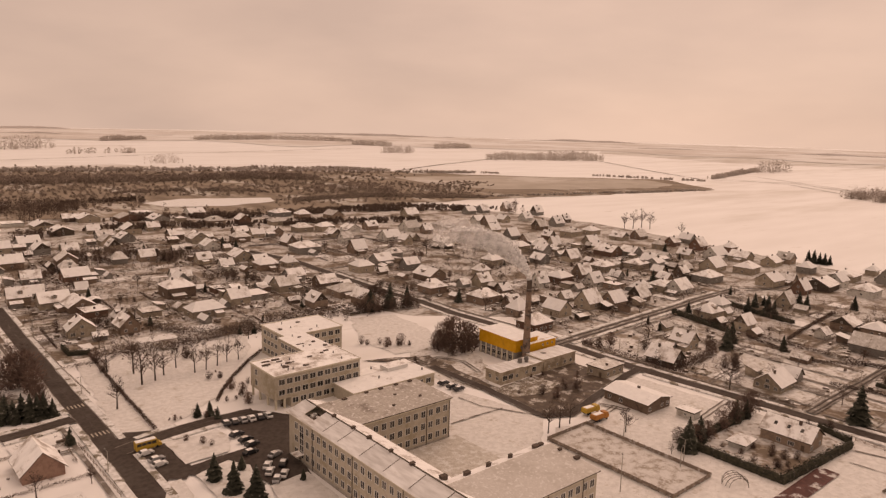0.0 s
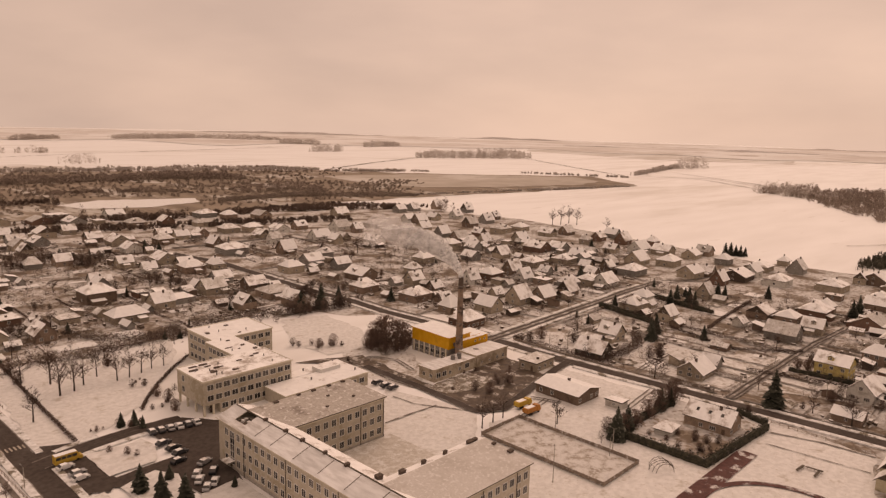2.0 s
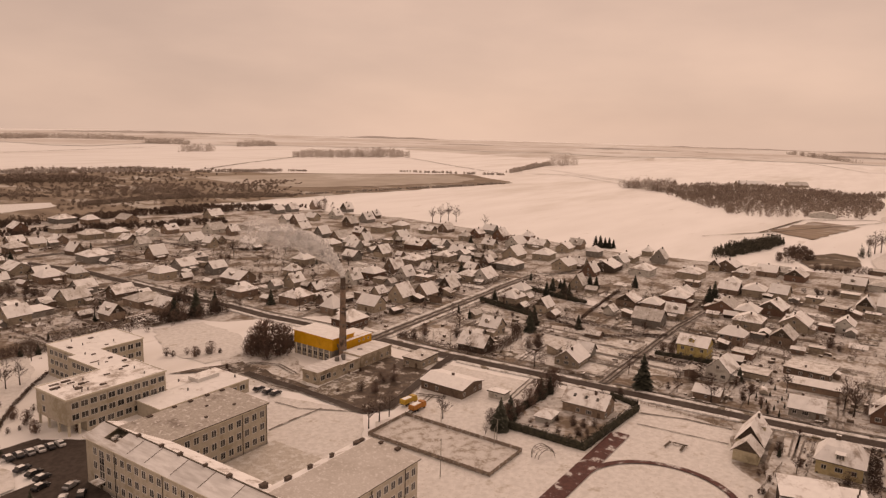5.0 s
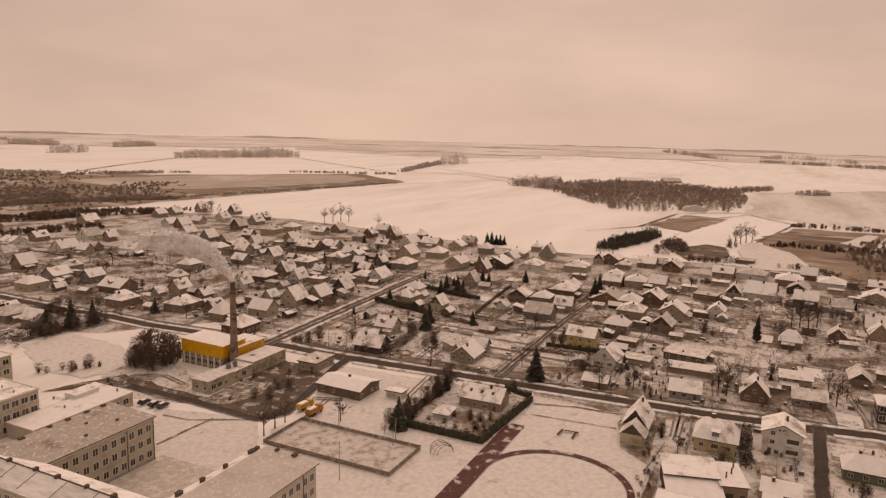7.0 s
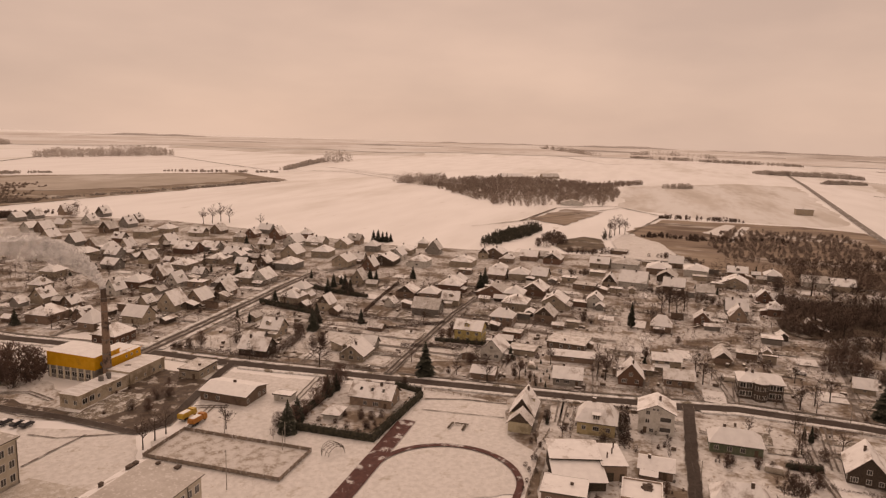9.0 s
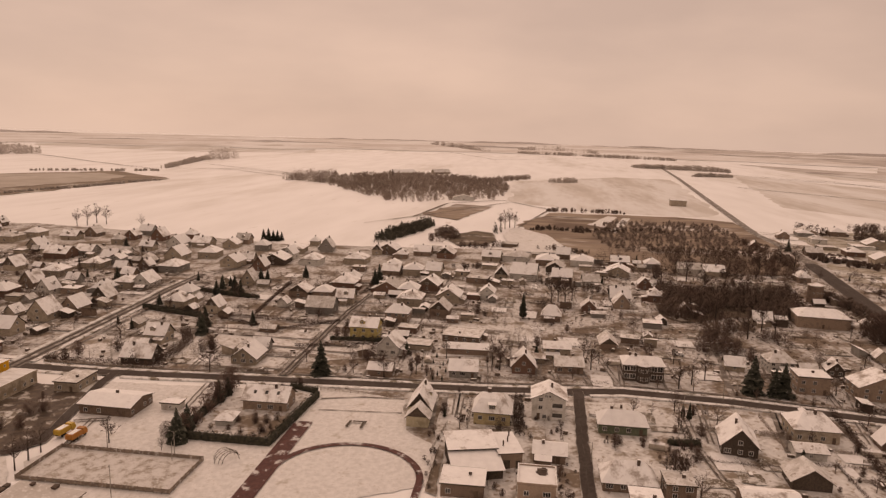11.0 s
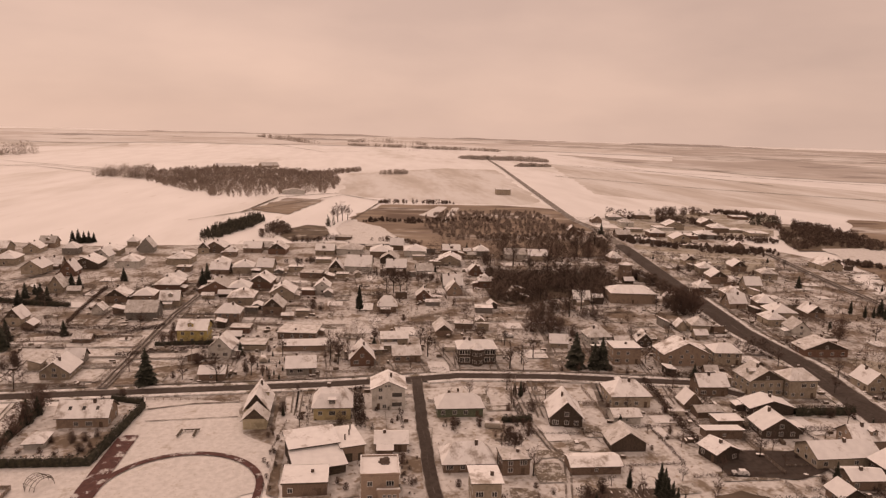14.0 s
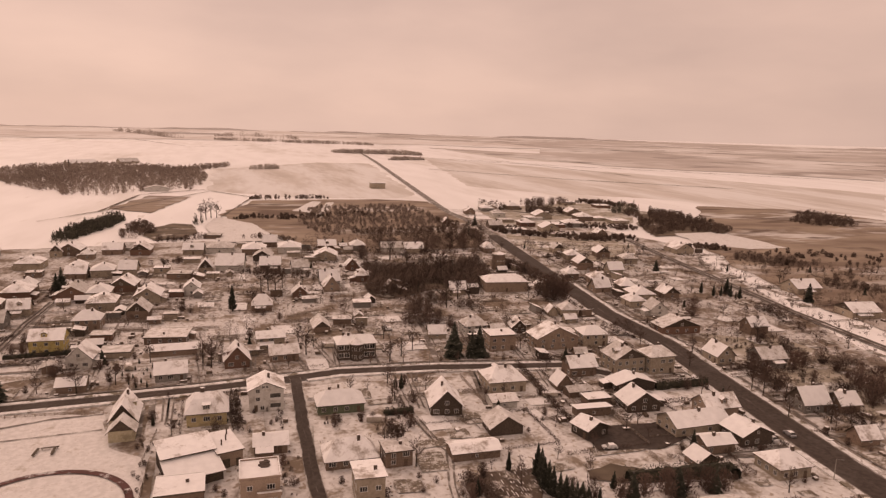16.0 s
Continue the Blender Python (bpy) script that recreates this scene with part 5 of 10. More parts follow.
house(304.3, 505.4, -1, 12.5, 11.4, 4.1, 7.0, "hip", "tan_plaster")
house(168.9, 568.0, 87, 15.4, 12.8, 3.8, 7.6, "gable", "tan_plaster")
house(483.8, 341.6, 93, 12.2, 10.1, 3.5, 6.9, "gable", "tan_plaster")
house(366.4, 470.5, 3, 14.3, 11.9, 3.3, 8.2, "gable", "white_plaster")
house(123.7, 585.3, 90, 16.7, 15.2, 3.3, 6.5, "gable", "dark_timber")
house(553.3, -228.3, -9, 13.8, 16.6, 2.3, 2.6, "flat", "grey_block")
house(521.0, -289.5, -5, 10.0, 8.3, 3.3, 6.5, "gable", "brown_brick")
house(339.7, 490.8, 2, 10.8, 9.0, 3.8, 7.6, "gable", "brown_brick")
house(465.9, 377.3, -1, 14.0, 12.8, 4.3, 7.4, "hip", "tan_plaster")
house(144.3, 577.8, -2, 8.8, 7.3, 3.4, 6.9, "gable", "tan_plaster")
house(421.3, 425.7, -2, 10.9, 9.1, 3.2, 8.0, "gable", "tan_plaster")
house(186.1, 570.5, 1, 9.4, 7.8, 3.7, 7.5, "gable", "tan_plaster")
house(521.1, 302.2, 89, 11.0, 9.2, 4.0, 8.0, "gable", "grey_block")
house(503.6, 336.0, -1, 11.4, 9.5, 3.2, 7.8, "gable", "brown_brick")
house(551.9, -257.5, -8, 16.7, 14.8, 3.9, 7.8, "gable", "tan_plaster")
house(399.1, 464.3, 2, 16.3, 14.8, 4.1, 7.1, "hip", "tan_plaster")
house(487.8, 373.6, 2, 12.3, 11.2, 4.2, 7.3, "hip", "tan_plaster")
house(574.9, -216.8, 86, 11.8, 9.8, 3.3, 6.7, "gable", "brown_brick")
house(285.1, 552.9, -4, 12.7, 11.5, 3.8, 6.5, "hip", "tan_plaster")
house(594.2, -178.6, -8, 9.0, 7.5, 3.4, 6.9, "gable", "red_timber")
house(240.4, 578.9, -4, 14.6, 13.3, 4.3, 7.4, "hip", "peach_brick")
house(470.2, 416.1, 2, 11.5, 9.6, 3.8, 9.3, "gable", "brown_brick")
house(118.2, 620.2, 94, 16.7, 14.3, 3.4, 6.8, "gable", "tan_plaster")
house(574.9, -272.8, -4, 16.4, 16.7, 2.8, 3.1, "flat", "red_timber")
house(264.6, 575.9, 86, 12.7, 10.6, 4.1, 8.2, "gable", "red_timber")
house(583.8, -249.9, -4, 14.5, 13.2, 3.9, 6.7, "hip", "red_timber")
house(449.4, 459.5, -1, 11.6, 9.7, 3.6, 8.9, "gable", "brown_brick")
house(577.9, -291.7, -9, 16.7, 16.7, 3.8, 6.6, "hip", "grey_block")
house(444.7, 469.6, 1, 10.1, 8.5, 4.1, 8.2, "gable", "white_plaster")
house(206.6, 617.9, 94, 16.5, 13.8, 3.4, 6.8, "gable", "grey_block")
house(609.6, -239.9, -4, 11.7, 14.1, 2.6, 2.9, "flat", "tan_plaster")
house(500.3, 422.3, -3, 11.2, 9.3, 3.8, 9.4, "gable", "grey_block")
house(102.0, 649.8, 2, 15.3, 16.7, 2.4, 2.7, "flat", "white_plaster")
house(225.1, 615.4, -1, 7.6, 9.1, 2.5, 2.8, "flat", "tan_plaster")
house(186.7, 637.1, 92, 16.7, 16.7, 3.3, 6.5, "gable", "red_timber")
house(157.2, 645.3, 91, 16.7, 16.5, 3.6, 7.1, "gable", "tan_plaster")
house(324.8, 579.6, 0, 11.8, 10.8, 4.6, 7.9, "hip", "brown_brick")
house(350.8, 567.4, 93, 15.2, 12.6, 3.8, 7.5, "gable", "peach_brick")
house(474.0, 465.9, 90, 10.4, 8.7, 3.7, 7.4, "gable", "tan_plaster")
house(146.6, 655.6, -4, 12.7, 10.6, 3.2, 6.5, "gable", "tan_plaster")
house(313.3, 601.7, 4, 16.2, 14.7, 4.3, 7.4, "hip", "grey_block")
house(624.1, -273.0, -6, 16.7, 16.7, 2.4, 2.7, "flat", "white_plaster")
house(245.8, 636.2, 4, 14.7, 12.2, 4.1, 8.2, "gable", "white_plaster")
house(502.5, 463.4, 3, 10.8, 9.0, 3.3, 8.2, "gable", "white_plaster")
house(593.6, -347.7, -6, 16.7, 16.7, 2.8, 3.1, "flat", "tan_plaster")
house(421.5, 541.6, 0, 14.0, 11.7, 3.4, 8.5, "gable", "tan_plaster")
house(527.3, 434.9, 1, 8.4, 7.0, 3.9, 7.9, "gable", "brown_brick")
house(629.7, -285.3, -5, 16.7, 16.7, 4.0, 8.0, "gable", "tan_plaster")
house(614.6, -322.0, -7, 16.7, 15.5, 4.5, 7.7, "hip", "brown_brick")
house(646.6, -246.3, -5, 13.5, 12.2, 4.0, 6.9, "hip", "white_plaster")
house(614.4, -335.0, -8, 16.7, 16.7, 2.5, 2.8, "flat", "tan_plaster")
house(209.4, 671.0, 2, 16.7, 16.7, 2.6, 2.9, "flat", "white_plaster")
house(668.0, -224.1, -6, 11.9, 10.0, 3.3, 6.6, "gable", "brown_brick")
house(487.9, 528.5, 3, 11.3, 9.4, 3.9, 7.9, "gable", "grey_block")
house(650.3, -328.1, -6, 16.2, 13.5, 3.9, 7.8, "gable", "brown_brick")
house(545.1, 487.4, 0, 10.7, 8.9, 4.0, 9.9, "gable", "grey_block")
house(689.6, -249.9, -5, 14.4, 13.1, 3.7, 6.4, "hip", "grey_block")
house(507.4, 527.8, 2, 10.6, 8.8, 3.5, 8.6, "gable", "grey_block")
house(701.8, -255.3, -9, 16.7, 16.7, 3.4, 6.8, "gable", "peach_brick")
house(538.9, 526.1, 4, 9.1, 7.6, 4.0, 10.0, "gable", "peach_brick")
house(701.7, -283.1, -4, 14.6, 13.2, 4.5, 7.8, "hip", "brown_brick")
house(681.0, -337.5, -6, 16.7, 16.7, 2.6, 2.9, "flat", "grey_block")
house(711.7, -394.7, -9, 16.7, 16.7, 2.7, 3.1, "flat", "red_timber")
house(742.8, -367.2, -5, 16.7, 16.7, 2.8, 3.1, "flat", "tan_plaster")
house(932.2, -182.2, -2, 14.0, 19.0, 7.0, 7.4, "flat", "tan_plaster")


# ---- houses with a look of their own ----
def white_house():
    root = thing("house", 218.5, -7.8, 0, 0, "white plastered three-storey house with snowy gable roof", "house", "houses of the town")
    L, W, e, r = 10.5, 10.4, 7.2, 9.6
    part("wall", wall_mesh("gable", L, W, e, r, "white_plaster"), None, root)
    part("roof", roof_mesh("gable", L, W, e, r), None, root)
    x = -L / 2
    for y, z, k in ((2.6, 3.6, "house"), (2.6, 6.2, "house"), (1.3, .7, "house"), (-.2, 7.6, "small"), (.9, 7.6, "small")):
        on_wall("window", WIN[k], root, x, y, z, 90)
    on_wall("door", DOOR, root, x, 3.2, .3, 90)
    for z in (.5, 3.7):
        # flush dark panel in place of the shade inside a recess
        part("loggia", bare_box(x - .03, -4.2, z, x + .3, -1.1, z + 2.1), "window_glass", root, "dark recessed loggia")
        part("rail", bare_box(x - .12, -4.3, z, x - .04, -1.0, z + .8), "frame_white", root)
    for y0 in (-3.2, 0, 3.2):
        for z in (1.0, 4.0):
            on_wall("window", WIN["house"], root, L / 2, y0, z, -90)
    for x0 in (-3, 0, 3):
        for z in (1.0, 3.9, 5.9):
            on_wall("window", WIN["house"], root, x0, -W / 2, z, 180)
            on_wall("window", WIN["house"], root, x0, W / 2, z, 0)
    bm = bmesh.new()
    box(bm, -.9, -1.2, 8.8, .1, -.5, 11.0, 0, 1)
    part("chimney", bm, ("soot_brick", "roof_snow"), root)


def log_house():
    root = thing("house", 260.6, -42.9, 0, 90, "dark timber two-storey house with white window frames and corner bay", "house", "houses of the town")
    L, W, e, r = 14.6, 9.6, 6.4, 8.4
    part("wall", wall_mesh("hip", L, W, e, r, "dark_timber"), None, root)
    part("roof", roof_mesh("hip", L, W, e, r), None, root)
    bm = bmesh.new()
    for k in range(8):
        a, b = 6.2832 * k / 8, 6.2832 * (k + 1) / 8
        faces(bm, [(math.cos(a) * 2.4, W / 2 + math.sin(a) * 2.4, -.2), (math.cos(b) * 2.4, W / 2 + math.sin(b) * 2.4, -.2), (math.cos(b) * 2.4, W / 2 + math.sin(b) * 2.4, 6.6), (math.cos(a) * 2.4, W / 2 + math.sin(a) * 2.4, 6.6)], [(0, 1, 2, 3)])
    bay = part("bay", bm, "dark_timber", root)
    bm = bmesh.new()
    for k in range(8):
        a, b = 6.2832 * k / 8, 6.2832 * (k + 1) / 8
        slab(bm, [(math.cos(a) * 3.0, W / 2 + math.sin(a) * 3.0, 6.6), (math.cos(b) * 3.0, W / 2 + math.sin(b) * 3.0, 6.6), (0, W / 2, 9.0)], .15)
    part("bay_roof", bm, ("roof_snow", "eave_wood"), root, "pointed snowy roof of the bay")
    for z in (1.0, 4.0):
        for x in (-5.8, -3.9, 3.9, 5.8):
            on_wall("window", WIN["annex"], root, x, W / 2, z, 0)
        for a in (45, 90, 135):
            on_wall("window", WIN["house"], root, math.cos(radians(a)) * 2.24, W / 2 + math.sin(radians(a)) * 2.24, z, a - 90)
        for y in (-2.8, 0, 2.8):
            on_wall("window", WIN["house"], root, L / 2, y, z, -90)
            on_wall("window", WIN["house"], root, -L / 2, y, z, 90)
        for x in (-5, -1.7, 1.7, 5):
            on_wall("window", WIN["house"], root, x, -W / 2, z, 180)
    for x, y in ((-3, -.5), (2.6, .4), (4.5, -.4)):
        bm = bmesh.new()
        box(bm, x - .4, y - .35, 7.4, x + .4, y + .35, 9.6, 0, 1)
        part("chimney", bm, ("soot_brick", "roof_snow"), root)


def flat_brick_house():
    root = thing("house", 161.6, -4.0, 0, 0, "peach brick two-storey house with flat roof and balcony", "house", "houses of the town")
    part("wall", bare_box(-4.7, -4.5, -.2, 4.8, 4.5, 7.4), "peach_brick", root)
    part("wall", bare_box(-6.6, -4.5, -.2, -4.7, .5, 4.0), "peach_brick", root)
    bm = bmesh.new()
    box(bm, -4.9, -4.7, 7.4, 5.0, 4.7, 7.65, 1, 0)
    part("roof", bm, ("roof_snow", "peach_brick"), root)
    for x0, y0, x1, y1 in ((-4.9, -4.7, -4.55, 4.7), (4.65, -4.7, 5.0, 4.7), (-4.55, -4.7, 4.65, -4.4), (-4.55, 4.4, 4.65, 4.7)):
        bm = bmesh.new()
        box(bm, x0, y0, 7.65, x1, y1, 8.05, 1, 0)
        part("parapet", bm, ("roof_snow", "peach_brick"), root)
    bm = bmesh.new()
    box(bm, -6.9, -4.8, 4.0, -4.75, .8, 4.2, 1, 0)
    box(bm, -6.9, -4.8, 4.2, -6.75, .8, 4.9, 1, 0)
    part("balcony", bm, ("roof_snow", "peach_brick"), root, "snowy balcony on the lower wing")
    rng = random.Random(3)
    for k in range(9):
        part("roof_rubble", bare_box(.2 + k * .35, -2.0 + rng.uniform(-.6, .8), 7.64, .7 + k * .35, -1.2 + rng.uniform(0, 1.5), 7.75 + rng.uniform(.05, .4)), "soot_brick", root)
    for z in (1.0, 4.6):
        for y in (-2.4, 2.4):
            on_wall("window", WIN["wide" if y < 0 else "house"], root, -6.6 if (z < 2 and y < 0) else -4.7, y, z, 90)
        for x in (-2.4, 2.4):
            on_wall("window", WIN["house"], root, x, -4.5, z, 180)
            on_wall("window", WIN["house"], root, x, 4.5, z, 0)
        for y in (-2.4, 2.4):
            on_wall("window", WIN["house"], root, 4.8, y, z, -90)
    for y in (-3.4, -2.2, -1.0):
        on_wall("window", WIN["small"], root, -6.6, y, 2.6, 90)


def yellow_house():
    root = thing("house", 211.6, 9.6, 0, 90, "yellow plastered house with steep snowy mansard roof and dormer", "house", "houses of the town")
    L, W = 11.2, 10.6
    part("wall", bare_box(-L / 2, -W / 2, -.2, L / 2, W / 2, 4.2), "straw_plaster", root)
    bm = bmesh.new()
    a, b = L / 2 + .7, W / 2 + .7
    lo = [(-a, -b, 4.2), (a, -b, 4.2), (a, b, 4.2), (-a, b, 4.2)]
    hi = [(-a * .62, -b * .45, 7.6), (a * .62, -b * .45, 7.6), (a * .62, b * .45, 7.6), (-a * .62, b * .45, 7.6)]
    top = [(-a * .5, 0, 8.8), (a * .5, 0, 8.8)]
    for k in range(4):
        j = (k + 1) % 4
        slab(bm, [lo[k], lo[j], hi[j], hi[k]], .2)
    slab(bm, [hi[0], hi[1], top[1], top[0]], .2)
    slab(bm, [hi[2], hi[3], top[0], top[1]], .2)
    slab(bm, [hi[1], hi[2], top[1]], .2)
    slab(bm, [hi[3], hi[0], top[0]], .2)
    part("roof", bm, ("roof_snow", "eave_wood"), root)
    bm = bmesh.new()
    box(bm, -1.0, b * .3, 5.2, 1.0, b - .6, 6.6, 0)
    slab(bm, [(-1.3, b * .2, 7.0), (1.3, b * .2, 7.0), (1.3, b - .3, 6.7), (-1.3, b - .3, 6.7)], .15, 1, 2)
    part("dormer", bm, ("cream_plaster", "roof_snow", "eave_wood"), root)
    on_wall("window", WIN["wide"], root, 0, b - .6, 5.3, 0)
    for x in (-3.6, 0, 3.6):
        for y, turn in ((W / 2, 0), (-W / 2, 180)):
            on_wall("window", WIN["wide" if x == 0 else "house"], root, x, y, 1.6, turn)
    for y in (-3, 0, 3):
        on_wall("window", WIN["house"], root, L / 2, y, 1.6, -90)
        on_wall("window", WIN["house"], root, -L / 2, y, 1.6, 90)
    bm = bmesh.new()
    box(bm, .6, -.6, 8.0, 1.8, .3, 10.0, 0, 1)
    part("chimney", bm, ("soot_brick", "roof_snow"), root)


for px, py, pr in ((218.5, -7.8, 7), (260.6, -42.9, 9), (161.6, -4.0, 7), (211.6, 9.6, 7.5)):
    PLOTS.append((px, py, pr))


def shed_row():
    root = thing("shed", 0, 0, 0, 0, "dark timber sheds with stepped snowy roofs and a flat end", "shed", "sheds of the town")
    root.matrix_world = pose(178.5, 12.0, 0, 0, 0, 16) @ pose(-178.0, -13.0, 0)
    for name, v in (("wall", [(170.2, 7.4, 2.9), (178.4, 7.4, 4.3), (178.4, 20.3, 4.3), (170.2, 20.3, 2.9)]), ("wall", [(178.5, 7.4, 5.0), (186.6, 7.4, 6.2), (186.6, 20.3, 6.2), (178.5, 20.3, 5.0)])):
        bm = bmesh.new()
        faces(bm, [(x, y, -.2) for x, y, z in v] + v, [(0, 1, 5, 4), (1, 2, 6, 5), (2, 3, 7, 6), (3, 0, 4, 7), (4, 5, 6, 7)])
        part(name, bm, "dark_timber", root)
    for v in ([(169.4, 20.9, 2.98), (169.4, 6.9, 2.98), (178.6, 6.9, 4.55), (178.6, 20.9, 4.55)], [(177.9, 20.9, 5.15), (177.9, 6.9, 5.15), (187.2, 6.9, 6.5), (187.2, 20.9, 6.5)]):
        bm = bmesh.new()
        slab(bm, v, .2)
        part("roof", bm, ("roof_snow", "eave_wood"), root)
    part("wall", bare_box(175.8, .8, -.2, 188.6, 7.2, 4.5), "peach_brick", root)
    bm = bmesh.new()
    box(bm, 175.3, .4, 4.5, 189.0, 7.6, 4.75, 1, 0)
    part("roof", bm, ("roof_snow", "eave_wood"), root)
    for x, y in ((180, 5.2), (182.5, 3.4), (186, 2.2)):
        bm = bmesh.new()
        tube(bm, x, y, 4.7, 6.3, .22, .2, 7)
        part("flue", bm, "soot_brick", root)
    for y0, y1, x, z in ((1.4, 2.6, 175.74, 2.3), (4.2, 6.6, 175.74, 2.6), (8.6, 11.4, 170.14, 2.2), (12.6, 15.6, 170.14, 2.2), (17.0, 19.2, 170.14, 2.0)):
        part("door", bare_box(x - .04, y0, 0, x + .1, y1, z), "eave_wood", root)
    PLOTS.extend(((174, 14, 8), (183, 14, 8), (182, 4, 7)))


shed_row()


# ---- the school: a three-storey U round a courtyard ----
def row_of_windows(parent, mesh, x0, y0, x1, y1, n, levels, turn, skip=()):
    for k in range(n):
        f = (k + 0.5) / n
        for lv, z in enumerate(levels):
            if (k, lv) not in skip:
                on_wall("window", mesh, parent, x0 + (x1 - x0) * f, y0 + (y1 - y0) * f, z, turn)


def school():
    root = thing("school", 0, 0, 0, 0, "cream plastered three-storey school with low snowy roofs round a courtyard", "school")
    h = 12.3
    part("wall", bare_box(87, 91, -0.3, 97.2, 163, h), "school_plaster", root)
    part("wall", bare_box(97.2, 144.4, -0.3, 128.5, 158, h), "school_plaster", root)
    part("wall", bare_box(97.2, 91, -0.3, 127, 108, h), "school_plaster", root)
    for x0, y0, x1, y1 in ((86.94, 90.94, 97.26, 163.06), (97.26, 144.34, 128.56, 158.06), (97.26, 90.94, 127.06, 108.06)):
        part("plinth", bare_box(x0, y0, -0.3, x1, y1, 0.9), "concrete", root)
        part("cornice", bare_box(x0 - 0.25, y0 - 0.25, h - 0.42, x1 + 0.25, y1 + 0.25, h - 0.02), "school_trim", root)
    # roof of the long bar: two slopes, with a bare well near its end
    for y0, y1 in ((90.4, 101), (101, 110.5), (110.5, 120), (120, 129.5), (129.5, 139), (139, 146), (146, 152.5), (157.5, 163.6)):
        bm = bmesh.new()
        slab(bm, [(86.4, y1, 12.35), (86.4, y0, 12.35), (92.3, y0, 14.4), (92.3, y1, 14.4)], 0.22)
        part("roof_sheet", bm, ("roof_thin_snow", "school_trim"), root, "street-side roof sheet under thin streaky snow")
    bm = bmesh.new()
    slab(bm, [(86.4, 157.5, 12.35), (86.4, 152.5, 12.35), (88.5, 152.5, 13.08), (88.5, 157.5, 13.08)], 0.22)
    part("roof_sheet", bm, ("roof_thin_snow", "school_trim"), root)
    bm = bmesh.new()
    slab(bm, [(92.3, 163.6, 14.4), (92.3, 90.4, 14.4), (97.8, 90.4, 12.55), (97.8, 163.6, 12.55)], 0.22)
    part("roof", bm, ("roof_snow", "eave_wood"), root)
    bm = bmesh.new()
    box(bm, 88.5, 152.6, 12.3, 92.2, 157.4, 12.5)
    part("roof_well", bm, "soot_brick", root, "dark bare patch cut into the snowy roof")
    for x, y in ((90.0, 155.8), (90.6, 154.0), (91.2, 156.4)):
        part("roof_hatch", bare_box(x - .35, y - .5, 12.45, x + .35, y + .5, 13.0), "frame_white", root, "pale hatch in the roof well")
    bm = bmesh.new()
    slab(bm, [(97.0, 143.9, 12.62), (129.1, 143.9, 12.5), (126.8, 158.3, 14.3), (92.6, 158.3, 14.3)], 0.25)
    part("roof", bm, ("roof_metal", "eave_wood"), root, "grey metal roof with streaks of melting snow")
    bm = bmesh.new()
    slab(bm, [(97.0, 90.4, 12.62), (127.6, 90.4, 12.4), (126.0, 104.2, 14.45), (92.4, 104.2, 14.45)], 0.25)
    part("roof", bm, ("roof_frost", "eave_wood"), root, "grey metal roof under frost")
    bm = bmesh.new()
    slab(bm, [(127.6, 108.4, 12.7), (97.0, 108.4, 12.7), (92.4, 104.2, 14.45), (126.0, 104.2, 14.45)], 0.25)
    part("roof", bm, ("roof_snow", "eave_wood"), root)
    part("gable", bare_box(128.0, 144.6, 12.3, 128.45, 157.9, 12.6), "school_plaster", root)
    part("parapet", bare_box(97.4, 157.6, 12.3, 126.4, 158.0, 13.95), "school_plaster", root)
    part("ridge_board", bare_box(92.15, 91.0, 14.2, 92.5, 163.0, 14.5), "eave_wood", root)
    # seams across the street-side slope
    for y in (146.0, 139.0, 129.5, 120.0, 110.5, 101.0):
        bm = bmesh.new()
        faces(bm, [(87.2, y - .11, 12.66), (87.2, y + .11, 12.66), (92.0, y + .11, 14.33), (92.0, y - .11, 14.33)], [(0, 1, 2, 3)])
        part("seam", bm, "eave_wood", root)
    # snow guard rails of the ridge and the chimneys
    for x, y, w, z in ((92.4, 149, .5, 14.2), (92.4, 140, .5, 14.2), (92.4, 133, .55, 14.2), (92.4, 124, .45, 14.2), (92.4, 116, .6, 14.2), (94.4, 107.5, .8, 14.0), (101, 157.6, .7, 13.8), (108.5, 157.8, .5, 13.9), (113.5, 157.8, .6, 13.9), (119, 157.9, .55, 13.9), (124, 157.8, .6, 13.9), (115, 153, .35, 13.2), (121, 149, .35, 12.8), (111, 148, .35, 12.7), (99.5, 105.5, .7, 14.1), (106, 105.4, .5, 14.2), (113, 105.4, .45, 14.2), (121.5, 105.2, .8, 14.1), (123.3, 105.2, .6, 14.1), (125.5, 101, .5, 13.7), (126.3, 96.5, .7, 13.1)):
        bm = bmesh.new()
        box(bm, x - w, y - w * .7, z - .4, x + w, y + w * .7, z + 0.55, 0)
        box(bm, x - w - .06, y - w * .7 - .06, z + 0.55, x + w + .06, y + w * .7 + .06, z + 0.72, 0)
        part("chimney", bm, "soot_brick", root)
    levels = (1.5, 5.1, 8.7)
    row_of_windows(root, WIN["school"], 87, 160.5, 87, 92, 24, levels, 90, skip=[(1, 0), (1, 1), (1, 2)])
    for z in (1.5, 3.3, 5.1, 6.9, 8.7):
        on_wall("window", WIN["annex"], root, 87, 156.3, z, 90)
    row_of_windows(root, WIN["school"], 98.4, 144.4, 128, 144.4, 11, levels, 180)
    row_of_windows(root, WIN["school"], 128, 158, 101, 158, 8, levels, 0)
    row_of_windows(root, WIN["school"], 98.4, 91, 126.6, 91, 11, levels, 180)
    row_of_windows(root, WIN["school"], 126, 108, 99, 108, 8, levels, 0)
    row_of_windows(root, WIN["school"], 97.2, 111, 97.2, 142, 10, levels, -90)
    row_of_windows(root, WIN["school"], 128.5, 146, 128.5, 157, 3, levels, -90)
